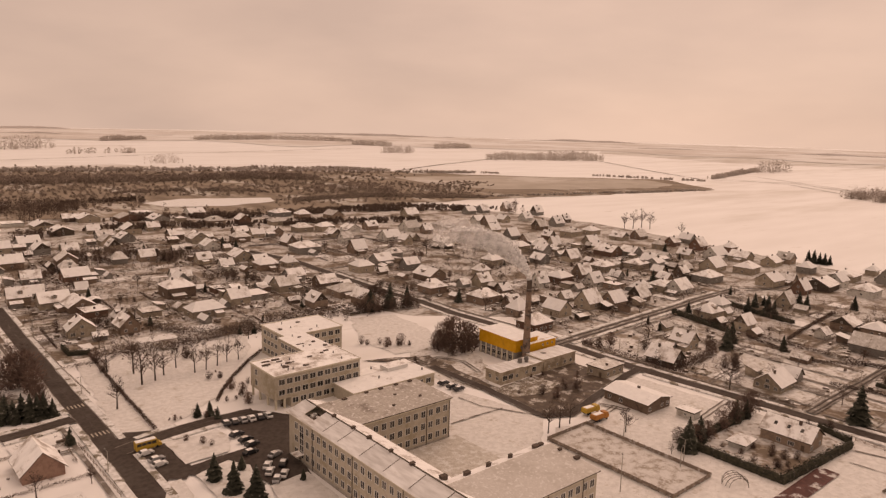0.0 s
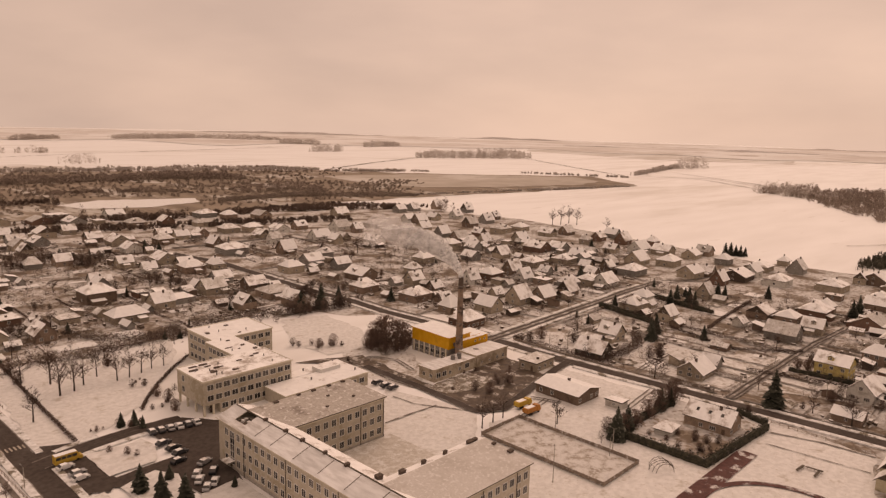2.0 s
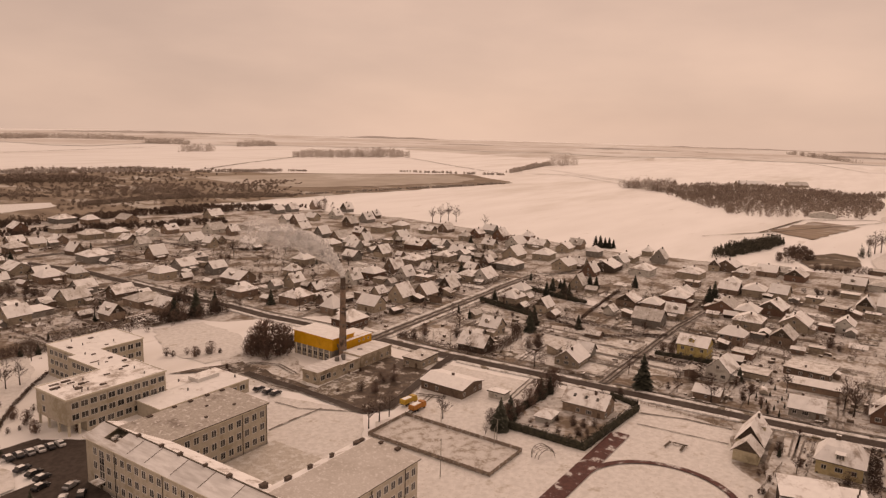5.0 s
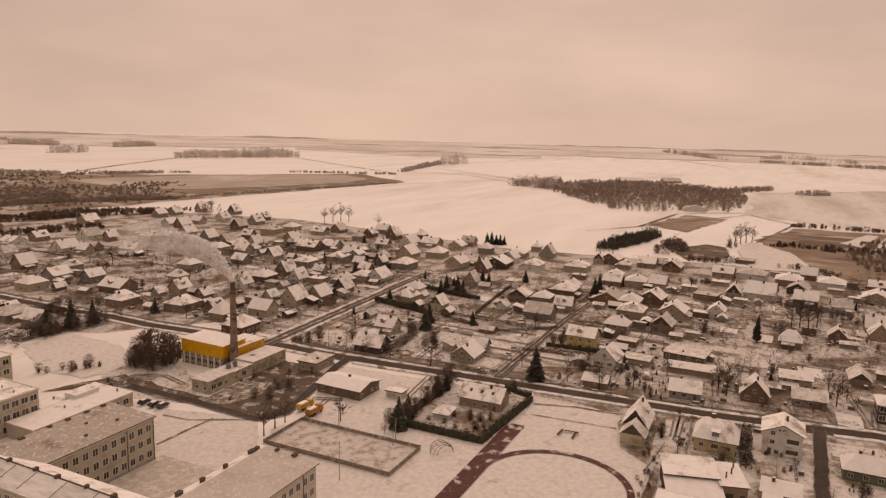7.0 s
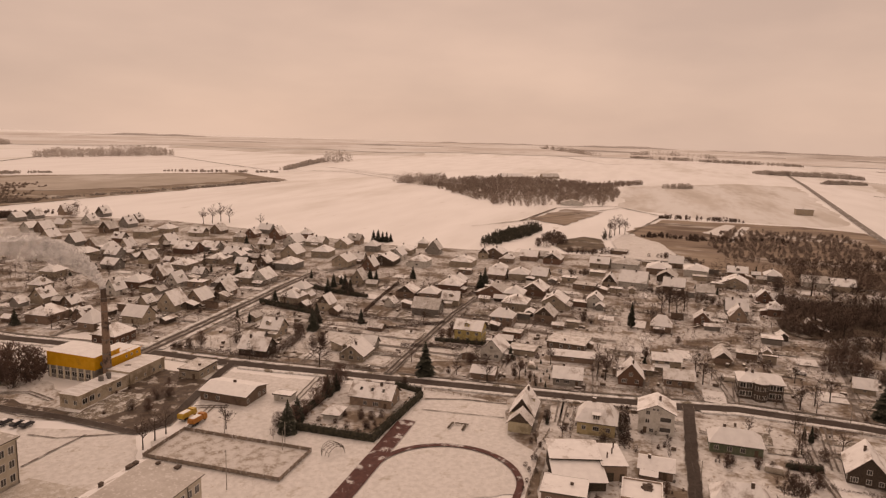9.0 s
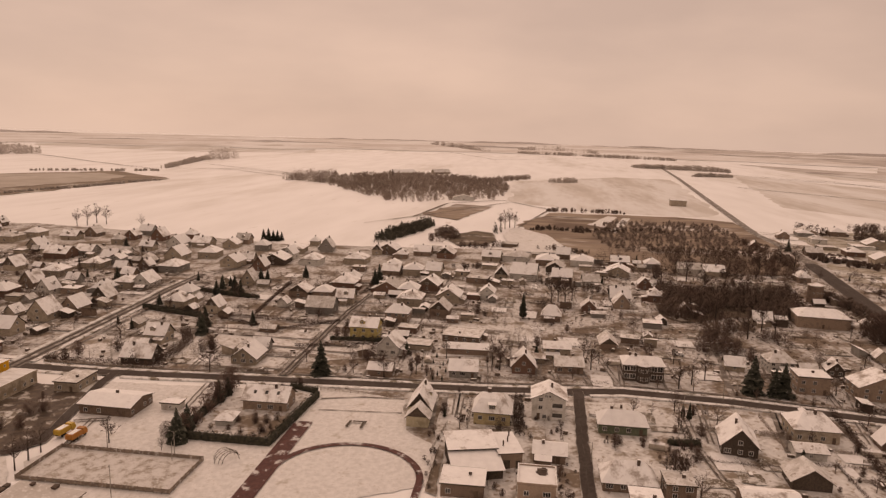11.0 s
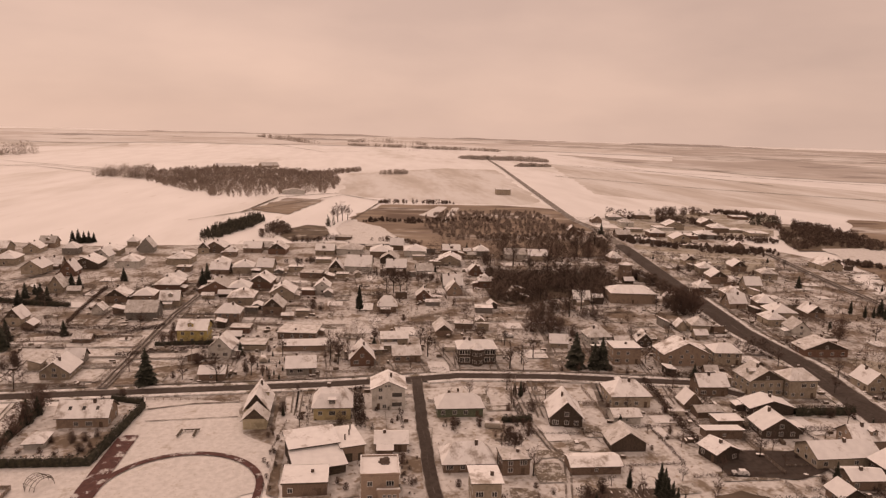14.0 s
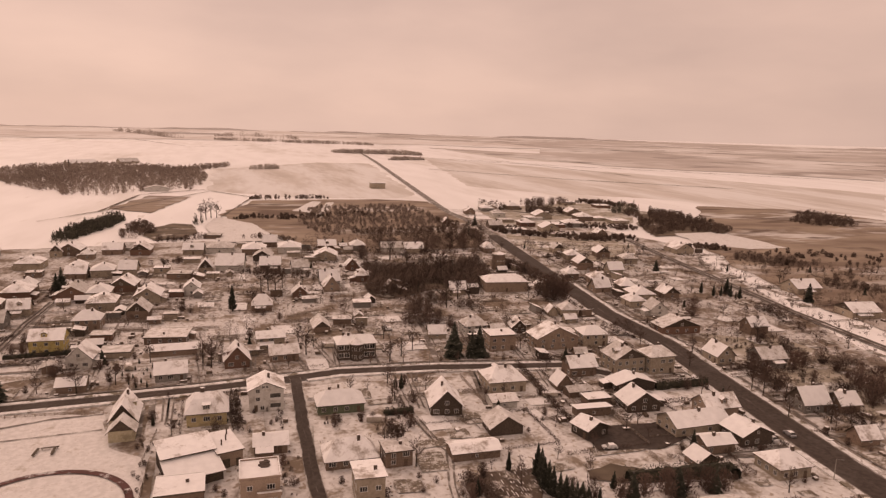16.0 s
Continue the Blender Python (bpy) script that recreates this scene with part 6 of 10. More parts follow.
    row_of_windows(root, WIN["school"], 127, 93, 127, 108, 4, levels, -90)
    for x, y in ((86.85, 150.6), (86.85, 132), (86.85, 112), (86.85, 96), (119.8, 144.25), (128.2, 144.25), (110, 90.85), (122, 90.85)):
        bm = bmesh.new()
        tube(bm, x, y, 0, 12.0, 0.09, 0.09, 6)
        part("downpipe", bm, "eave_wood", root)
    bm = bmesh.new()
    box(bm, 84.6, 155.0, 2.7, 87.0, 158.2, 2.95, 0, 1)
    part("porch_roof", bm, ("concrete", "roof_snow"), root, "snowy concrete canopy over the entrance")
    on_wall("door", DOOR, root, 87, 157, 0.4, 90)
    bm = bmesh.new()
    box(bm, 104, 158.2, -0.2, 118, 179.4, 3.8, 0)
    box(bm, 103.6, 158.2, 3.8, 118.4, 179.4, 4.1, 0, 1)
    part("passage", bm, ("school_plaster", "roof_snow"), root, "low covered passage with snow on its flat roof")


school()
white_house()
log_house()
flat_brick_house()
yellow_house()


def annex():
    root = thing("school_annex", 0, 0, 0, 0, "cream three-storey flat-roofed school wing with snowy roof", "school")
    h = 10.8
    part("wall", bare_box(103, 191.7, -0.3, 129, 208.6, 3.3), "school_plaster", root)
    part("wall", bare_box(97.5, 191.7, 3.3, 129, 208.6, h), "school_plaster", root)
    part("wall", bare_box(117.6, 208.6, -0.3, 128.4, 228.2, h), "school_plaster", root)
    part("wall", bare_box(120, 228.2, -0.3, 145, 246.4, h), "school_plaster", root)
    for x, y in ((98.0, 192.2), (98.0, 197.5), (98.0, 203), (98.0, 208.1), (101, 192.2)):
        part("column", bare_box(x - .3, y - .3, -0.2, x + .3, y + .3, 3.3), "school_trim", root)
    for x0, y0, x1, y1 in ((97.2, 191.4, 129.3, 208.9), (117.3, 208.9, 128.7, 227.9), (119.7, 227.9, 145.3, 246.7)):
        bm = bmesh.new()
        box(bm, x0, y0, h, x1, y1, h + 0.3, 1, 0)
        part("roof", bm, ("roof_snow", "school_trim"), root)
    for x0, y0, x1, y1 in ((97.2, 191.4, 129.3, 191.7), (97.2, 191.7, 97.5, 208.9), (97.5, 208.6, 117.3, 208.9), (129.0, 191.7, 129.3, 208.9), (119.7, 228, 120, 246.7), (145.0, 227.9, 145.3, 246.7), (120, 246.4, 145, 246.7)):
        bm = bmesh.new()
        box(bm, x0, y0, h + 0.3, x1, y1, h + 0.55, 1, 0)
        part("parapet", bm, ("roof_snow", "school_trim"), root)
    rng = random.Random(4)
    for k in range(34):
        x, y = (rng.uniform(99, 127), rng.uniform(193.5, 207)) if k < 20 else (rng.uniform(119, 127), rng.uniform(210, 227)) if k < 27 else (rng.uniform(122, 143), rng.uniform(230, 245))
        bm = bmesh.new()
        if k % 3:
            a, b = rng.uniform(.3, 1.5), rng.uniform(.25, .5)
            box(bm, x - a, y - b, h + .3, x + a, y + b, h + .3 + rng.uniform(.15, .45), 0)
            part("roof_curb", bm, "soot_brick", root)
        else:
            tube(bm, x, y, h + .3, h + 1.1, .22, .18, 7)
            part("vent_pipe", bm, "steel_grey", root)
    levels = (1.1, 4.5, 7.9)
    row_of_windows(root, WIN["annex"], 103.2, 191.7, 128.8, 191.7, 9, levels[:1], 180)
    row_of_windows(root, WIN["annex"], 98.5, 191.7, 128.8, 191.7, 11, levels[1:], 180)
    row_of_windows(root, WIN["annex"], 117.6, 226, 117.6, 210, 6, levels, 90)
    row_of_windows(root, WIN["annex"], 128.4, 210, 128.4, 226, 5, levels, -90)
    row_of_windows(root, WIN["annex"], 129.5, 228.2, 144.5, 228.2, 5, levels, 180)
    row_of_windows(root, WIN["annex"], 120, 245, 120, 230, 5, levels, 90)
    row_of_windows(root, WIN["annex"], 144, 246.4, 121, 246.4, 8, levels, 0)
    row_of_windows(root, WIN["annex"], 145, 230, 145, 245, 5, levels, -90)
    row_of_windows(root, WIN["annex"], 116, 208.6, 99, 208.6, 6, levels[1:], 0)
    row_of_windows(root, WIN["school"], 97.5, 206, 97.5, 203, 1, levels[1:], 90)


annex()


def link_hall():
    root = thing("link_hall", 0, 0, 0, 0, "low flat-roofed hall deep in snow beside the school", "hall")
    for x0, y0, x1, y1 in ((118.6, 179.5, 152, 191.3), (129.5, 191.3, 152, 197)):
        part("wall", bare_box(x0, y0, -0.3, x1, y1, 4.4), "school_plaster", root)
        bm = bmesh.new()
        box(bm, x0 - .2, y0 - .2, 4.4, x1 + .2, y1 + (.0 if y0 < 180 else .2), 4.75, 1, 0)
        part("roof", bm, ("roof_snow", "school_trim"), root)
    bm = bmesh.new()
    box(bm, 139, 189, 4.7, 147.5, 194, 6.0, 1, 0)
    part("roof_light", bm, ("roof_snow", "frame_white"), root, "snow-capped roof light")
    row_of_windows(root, WIN["annex"], 120, 179.5, 151, 179.5, 9, (1.4,), 180)
    for x, y in ((133, 186), (150, 184), (136, 195), (149, 195.5)):
        bm = bmesh.new()
        tube(bm, x, y, 4.7, 5.6, .3, .25, 7)
        part("vent_pipe", bm, "steel_grey", root)


link_hall()


def boiler_house():
    root = thing("boiler_house", 0, 0, 0, 0, "boiler house with bright yellow cladding and low cream annexes", "boiler house")
    part("wall", bare_box(191, 178, -0.3, 203, 198, 4.5), "grey_block", root)
    part("cladding", bare_box(190.9, 177.9, 4.5, 203.1, 198.1, 9.0), "boiler_yellow", root, "bright yellow metal cladding")
    bm = bmesh.new()
    slab(bm, [(190.6, 177.6, 9.25), (203.4, 177.6, 9.25), (203.4, 198.4, 9.6), (190.6, 198.4, 9.6)], 0.3)
    part("roof", bm, ("roof_snow", "boiler_yellow"), root)
    for k in range(7):
        y = 179.2 + k * 2.95
        part("pilaster", bare_box(190.6, y - .25, 0, 191.0, y + .25, 4.5), "school_trim", root)
        if k < 6:
            on_wall("window", WIN["annex"], root, 191, y + 1.47, 1.2, 90)
    part("cladding", bare_box(197, 176.2, -0.3, 212, 177.8, 7.2), "boiler_yellow", root)
    part("cladding", bare_box(203.2, 177.8, -0.3, 212, 186, 7.2), "boiler_yellow", root)
    bm = bmesh.new()
    slab(bm, [(196.7, 175.9, 7.4), (212.3, 175.9, 7.4), (212.3, 177.8, 7.5), (196.7, 177.5, 7.5)], 0.25)
    slab(bm, [(203.5, 177.9, 7.5), (212.3, 177.9, 7.5), (212.3, 186.3, 7.7), (203.5, 186.3, 7.7)], 0.25)
    part("roof", bm, ("roof_snow", "boiler_yellow"), root)
    for x in (204.5, 207.2, 210):
        on_wall("window", WIN["small"], root, x, 176.2, 5.4, 180)
    part("wall", bare_box(170.5, 165.2, -0.3, 181.5, 173, 4.4), "boiler_brick", root)
    part("wall", bare_box(181.5, 165.6, -0.3, 193, 173.4, 3.9), "boiler_brick", root)
    part("wall", bare_box(193, 165.2, -0.3, 211, 174.2, 4.6), "boiler_brick", root)
    for x0, y0, x1, y1, z in ((170.2, 164.9, 181.5, 173.3, 4.4), (181.5, 165.3, 193, 173.6, 3.9), (193, 164.9, 211.3, 174.5, 4.6)):
        bm = bmesh.new()
        box(bm, x0, y0, z, x1, y1, z + 0.25, 1, 0)
        part("roof", bm, ("roof_thin_snow", "boiler_brick"), root)
        bm = bmesh.new()
        box(bm, x0, y0, z + .25, x1, y0 + .3, z + 0.5, 1, 0)
        part("parapet", bm, ("roof_snow", "boiler_brick"), root)
    for x, mesh in ((172.5, "annex"), (175.5, "annex"), (178.5, "house"), (184, "house"), (188, "annex"), (196, "small"), (200.5, "small"), (205, "house"), (208.5, "house")):
        on_wall("window", WIN[mesh], root, x, 165.2 if x < 181 or x > 193 else 165.6, 1.3, 180)
    for y in (167, 170.5):
        on_wall("window", WIN["house"], root, 170.5, y, 1.4, 90)
    for x, y, r, z in ((185, 170, .9, 1.6), (187.5, 169, .7, 2.0), (189.5, 171, .9, 1.2), (199, 171, 1.3, .7), (203, 170, 1.0, .5)):
        bm = bmesh.new()
        tube(bm, x, y, 4.1, 4.2 + z, r, r * .9, 10)
        part("tank", bm, "steel_grey", root)
    bm = bmesh.new()
    limb(bm, (194, 174.6, 3.0), (194, 178.2, 6.5), .5, .5, 8)
    part("flue_duct", bm, "steel_grey", root)


boiler_house()


def tall_chimney(x, y):
    root = thing("tall_chimney", x, y, 0, 0, "tall tapering brick chimney beside the boiler house", "chimney")
    bm = bmesh.new()
    tube(bm, 0, 0, -0.3, 28.5, 1.55, 1.0, 16)
    part("shaft", bm, "chimney_brick", root)
    bm = bmesh.new()
    tube(bm, 0, 0, 28.5, 33.4, 1.0, 0.92, 16)
    part("top", bm, "soot_brick", root, "soot-blackened top")
    for z in (5, 10, 15, 20, 25, 29.5, 33.0):
        bm = bmesh.new()
        r = 1.6 - 0.0195 * z
        tube(bm, 0, 0, z, z + 0.25, r + .05, r + .05, 16)
        part("band", bm, "steel_grey", root)
    part("base", bare_box(-1.9, -1.9, -0.3, 1.9, 1.9, 2.4), "chimney_brick", root)
    for k in range(12):
        bm = bmesh.new()
        box(bm, -.25, -1.75 + k * .045, 3 + k * 2.4, .25, -1.70 + k * .045, 3.1 + k * 2.4)
        part("rung", bm, "steel_grey", root)


tall_chimney(194.3, 175.6)


def smoke_material(name, thick):
    m = bpy.data.materials.new(name)
    m.use_nodes = True
    t = m.node_tree
    t.nodes.remove(t.nodes["Principled BSDF"])
    lit, back, see = t.nodes.new("ShaderNodeBsdfDiffuse"), t.nodes.new("ShaderNodeBsdfTranslucent"), t.nodes.new("ShaderNodeBsdfTransparent")
    both, mx = t.nodes.new("ShaderNodeMixShader"), t.nodes.new("ShaderNodeMixShader")
    lit.inputs[0].default_value = back.inputs[0].default_value = (0.9, 0.9, 0.9, 1)
    geo, ns, mr = t.nodes.new("ShaderNodeNewGeometry"), t.nodes.new("ShaderNodeTexNoise"), t.nodes.new("ShaderNodeMapRange")
    ns.inputs["Scale"].default_value, ns.inputs["Detail"].default_value = 0.35, 6
    mr.inputs[1].default_value, mr.inputs[2].default_value, mr.inputs[3].default_value, mr.inputs[4].default_value = 0.35, 0.62, thick * 0.25, thick
    for a, b in ((geo.outputs["Position"], ns.inputs["Vector"]), (ns.outputs[0], mr.inputs[0]), (lit.outputs[0], both.inputs[1]), (back.outputs[0], both.inputs[2]), (mr.outputs[0], mx.inputs[0]), (see.outputs[0], mx.inputs[1]), (both.outputs[0], mx.inputs[2]), (mx.outputs[0], t.nodes["Material Output"].inputs[0])):
        t.links.new(a, b)
    MATS[name] = m


def smoke(x, y, z):
    for name, thick in (("smoke_dense", .97), ("smoke_mid", .68), ("smoke_thin", .26)):
        smoke_material(name, thick)
    rng = random.Random(9)
    bm = bmesh.new()
    for k in range(19):
        f = k / 18
        lat = 14 * f + 18 * f ** 3
        c = Vector((x - .70 * lat + rng.uniform(-.5, .5) * f, y + .71 * lat, z + .6 + 26 * f - 9 * f * f + rng.uniform(-.5, .5)))
        r = 0.9 + 4.2 * f
        sphere = bmesh.ops.create_icosphere(bm, subdivisions=3, radius=1)["verts"]
        for v in sphere:
            n = 1 + 0.5 * noise.noise(v.co * 1.8 + Vector((k * 3.1, 0, 0)))
            v.co = c + Vector((v.co.x * r * 1.25, v.co.y * r * 1.25, v.co.z * r)) * n
        for fc in {fc for v in sphere for fc in v.link_faces}:
            fc.material_index = 0 if k < 8 else 1 if k < 13 else 2
            fc.smooth = True
    tagged(new("smoke", mesh_of(bm, "smoke", "smoke_dense", "smoke_mid", "smoke_thin")), "white smoke drifting away from the chimney top", "smoke", kind="stuff")


smoke(194.3, 175.6, 33.2)


# ---- sports ground ----
def sheet(name, pts, z, mat, label):
    bm = bmesh.new()
    bm.faces.new([bm.verts.new((x, y, z)) for x, y in pts])
    bmesh.ops.recalc_face_normals(bm, faces=bm.faces)
    f = bm.faces[:][0]
    if f.normal.z < 0:
        f.normal_flip()
    return tagged(new(name, mesh_of(bm, name, mat)), label, "ground", kind="structure")


sheet("court_floor", [(150, 84.5), (168, 84.5), (168, 125.5), (150, 125.5)], 0.42, "court_asphalt", "hard ball court with patchy snow")


sheet("courtyard", [(97.4, 108.2), (131, 108.2), (131, 144.2), (97.4, 144.2)], 0.40, "thin_snow_grass", "grass courtyard dusted with thin snow")


def board_fence(pts, h, mat, label, step=2.0):
    root = thing("board_fence", pts[0][0], pts[0][1], 0, 0, label, "fence", "fences")
    ox, oy = pts[0]
    for p, q in zip(pts, pts[1:]):
        d = math.dist(p, q)
        n = max(1, round(d / step))
        a = math.degrees(math.atan2(q[1] - p[1], q[0] - p[0]))
        bm = bmesh.new()
        box(bm, 0.03, -0.03, 0.1, d / n - 0.03, 0.03, h)
        panel = mesh_of(bm, "board", mat)
        bm = bmesh.new()
        box(bm, -0.06, -0.09, -0.2, 0.06, 0.09, h + 0.15)
        post = mesh_of(bm, "post", mat)
        for k in range(n):
            x, y = p[0] + (q[0] - p[0]) * k / n - ox, p[1] + (q[1] - p[1]) * k / n - oy
            on_wall("board", panel, root, x, y, 0.3, a)
            on_wall("post", post, root, x, y, 0.3, a)
    return root


board_fence([(150, 84.5), (168, 84.5), (168, 125.5), (150, 125.5), (150, 84.5)], 1.15, "fence_grey", "weathered low board fence round the ball court")


def track():
    bm = bmesh.new()
    pts = [(120, 66.5), (197.4, 66.4)]
    faces(bm, [(120, 63.9, 0.43), (197.4, 63.6, 0.43), (197.4, 69.0, 0.43), (120, 69.2, 0.43)], [(0, 1, 2, 3)])
    tagged(new("running_track", mesh_of(bm, "running_track", "track_red")), "reddish running strip half covered by snow", "track", kind="structure")
    bm = bmesh.new()
    cx, cy, r0, r1 = 165.5, 45.2, 18.7, 20.6
    line = [(120, cy - 1)] + [(cx + math.sin(a) * 1, cy - math.cos(a)) for a in [radians(k * 5) for k in range(37)]] + [(120, cy + 1)]
    last = None
    for i, (x, y) in enumerate(line):
        if i == 0 or i == len(line) - 1:
            s = -1 if i == 0 else 1
            a, b = (x, cy + s * r0), (x, cy + s * r1)
        else:
            a = (cx + (x - cx) * r0, cy + (y - cy) * r0)
            b = (cx + (x - cx) * r1, cy + (y - cy) * r1)
        pair = (bm.verts.new((*a, 0.45)), bm.verts.new((*b, 0.45)))
        if last:
            bm.faces.new((last[0], last[1], pair[1], pair[0]))
        last = pair
    bmesh.ops.recalc_face_normals(bm, faces=bm.faces)
    tagged(new("running_track", mesh_of(bm, "running_track", "track_red")), "curved reddish running lane edged by snow", "track", kind="structure")


track()


def bench_slab(x, y, rz):
    root = thing("bench", x, y, 0.3, rz, "dark wooden bench standing on the snowy sports ground", "bench", "benches of the sports ground")
    part("seat", bare_box(-2.2, -.35, .4, 2.2, .35, .5), "eave_wood", root)
    for k in (-1.8, 0, 1.8):
        part("leg", bare_box(k - .06, -.3, 0, k + .06, .3, .4), "concrete", root)


def climbing_frame(x, y):
    root = thing("climbing_frame", x, y, 0.3, -35, "rusty tube climbing frame standing in the snow", "playground")
    for k in range(5):
        bm = bmesh.new()
        for j in range(8):
            a, b = math.pi * j / 8, math.pi * (j + 1) / 8
            o = (k - 2) * 1.1
            r = 3.6 - 0.5 * abs(k - 2)
            limb(bm, (math.cos(a) * r, o, math.sin(a) * 2.6), (math.cos(b) * r, o * .9, math.sin(b) * 2.6), .07, .07, 5)
        part("arch", bm, "eave_wood", root)
    for a in (30, 60, 90, 120, 150):
        bm = bmesh.new()
        limb(bm, (math.cos(radians(a)) * 3, -2.4, math.sin(radians(a)) * 2.5), (math.cos(radians(a)) * 3, 2.4, math.sin(radians(a)) * 2.5), .05, .05, 5)
        part("bar", bm, "eave_wood", root)


# ---- vehicles ----
def wheel_mesh():
    bm = bmesh.new()
    bmesh.ops.create_cone(bm, cap_ends=True, segments=14, radius1=.33, radius2=.33, depth=.22)
    bmesh.ops.rotate(bm, verts=bm.verts, cent=(0, 0, 0), matrix=Matrix.Rotation(radians(90), 3, "X"))
    return mesh_of(bm, "wheel", "tyre_rubber")


WHEEL = wheel_mesh()
bm = bmesh.new()
bmesh.ops.create_cone(bm, cap_ends=True, segments=10, radius1=.2, radius2=.2, depth=.235)
bmesh.ops.rotate(bm, verts=bm.verts, cent=(0, 0, 0), matrix=Matrix.Rotation(radians(90), 3, "X"))
RIM = mesh_of(bm, "rim", "steel_grey")


def profile_body(prof, half, mats, taper=0.12, split=0.9):
    """A car body from its side outline, drawn in towards the roof."""
    bm = bmesh.new()
    rows = []
    for s in (-1, 1):
        rows.append([bm.verts.new((x, s * (half - (taper * max(0, z - split) / 0.5)), z)) for x, z in prof])
    n = len(prof)
    for i in range(n):
        j = (i + 1) % n
        f = bm.faces.new((rows[0][i], rows[0][j], rows[1][j], rows[1][i]))
        zi, zj = prof[i][1], prof[j][1]
        if len(mats) > 1 and min(zi, zj) >= split - .02 and abs(zi - zj) > .25:
            f.material_index = 1
        elif len(mats) > 2 and min(zi, zj) > split:
            f.material_index = 2
    bm.faces.new(rows[0][::-1])
    bm.faces.new(rows[1])
    bmesh.ops.recalc_face_normals(bm, faces=bm.faces)
    return bm


def car(x, y, rz, paint):
    word = {"white": "white", "silver": "silver grey", "dark": "dark", "black": "black"}[paint]
    root = thing("car", x, y, 0.37, rz, "%s parked car with snow on its roof" % word, "car", "parked cars")
    p = "car_" + paint
    part("body", profile_body([(-2.1, .3), (2.1, .3), (2.15, .62), (1.95, .82), (1.1, .92), (-1.95, .95), (-2.15, .75)], .86, (p,)), (p,), root)
    part("cabin", profile_body([(-1.75, .92), (1.05, .92), (.45, 1.42), (-1.25, 1.45)], .82, (p, "window_glass", "roof_snow"), .1, .91), (p, "window_glass", "roof_snow"), root, "glazed cabin under a snowy roof")
    for sx in (-1.3, 1.3):
        for sy in (-.8, .8):
            w = on_wall("wheel", WHEEL, root, sx, sy, .33, 0)
            part("rim", RIM, None, w)
    for s in (-.55, .55):
        part("headlight", bare_box(2.1, s - .16, .6, 2.17, s + .16, .74), "frame_white", root)


def minibus(x, y, rz, paint):
    root = thing("minibus", x, y, 0.38, rz, "bright yellow school minibus parked on the street", "bus")
    part("body", profile_body([(-3.4, .35), (3.3, .35), (3.5, .7), (3.4, 1.2), (2.75, 1.35), (2.2, 2.5), (-3.4, 2.6)], 1.02, (paint,), .04, 1.3), (paint,), root)
    for s in (-1, 1):
        for k in range(4):
            part("window", bare_box(-3.1 + k * 1.3, s * 1.0 - .04, 1.45, -1.95 + k * 1.3, s * 1.0 + .04, 2.2), "window_glass", root)
    part("windscreen", bare_box(2.3, -.85, 1.5, 2.62, .85, 2.15), "window_glass", root)
    part("roof_snow", bare_box(-3.3, -.9, 2.58, 2.0, .9, 2.64), "roof_snow", root)
    for sx in (-2.1, 2.2):
        for sy in (-.95, .95):
            on_wall("wheel", WHEEL, root, sx, sy, .36, 0)


def truck(x, y, rz, paint):
    root = thing("truck", x, y, 0.34, rz, "old %s service truck parked in the snow" % ("yellow" if "yellow" in paint else "orange"), "truck", "service trucks")
    part("cab", profile_body([(1.4, .6), (3.1, .6), (3.2, 1.3), (2.8, 2.4), (1.4, 2.45)], 1.1, (paint,), .05, 1.3), (paint,), root)
    part("windscreen", bare_box(2.95, -.9, 1.5, 3.12, .9, 2.1), "window_glass", root)
    part("chassis", bare_box(-3.2, -.5, .55, 2.9, .5, .8), "tyre_rubber", root)
    part("load_body", profile_body([(-3.3, .85), (1.2, .85), (1.2, 2.0), (.9, 2.3), (-3.0, 2.3), (-3.3, 2.0)], 1.15, (paint,), .06, 1.6), (paint,), root)
    part("snow_cover", bare_box(-2.8, -.8, 2.29, .7, .8, 2.36), "roof_snow", root)
    for sx in (-2.2, -1.2, 2.2):
        for sy in (-.95, .95):
            w = on_wall("wheel", WHEEL, root, sx, sy, .45, 0)
            w.scale = (1.35, 1.3, 1.35)


for cx, cy, turn, paint in ((56.0, 185.0, 8, "white"), (57.1, 179.7, 8, "silver"), (56.7, 176.6, 8, "white"), (80.9, 190.6, 82, "dark"), (83.4, 190.2, 82, "dark"), (85.9, 189.6, 82, "silver"), (88.4, 189.2, 82, "white"), (90.9, 188.8, 82, "dark"), (93.4, 188.4, 82, "white"),
                            (80.2, 181.6, 12, "dark"), (80.8, 177.0, 12, "black"), (80.9, 173.2, 12, "dark"), (78.4, 168.9, 12, "black"), (83.1, 163.7, 20, "silver"), (78.6, 159.2, 50, "white"), (77.6, 155.9, 50, "white"), (77.3, 151.4, 50, "silver"), (79.9, 152.6, 50, "white"), (82.5, 158.0, 50, "black")):
    car(cx, cy, turn, paint)
car(154.5, 177.4, 0, "dark")
car(154.8, 173.2, 0, "dark")
car(155.3, 170.2, 0, "dark")
car(238.1, 141.4, 100, "white")
car(165.7, -100.0, 80, "white")
car(161.3, -157.8, -8, "silver")
car(290.0, -62.2, 85, "white")
car(159.9, -149.9, 4, "white")


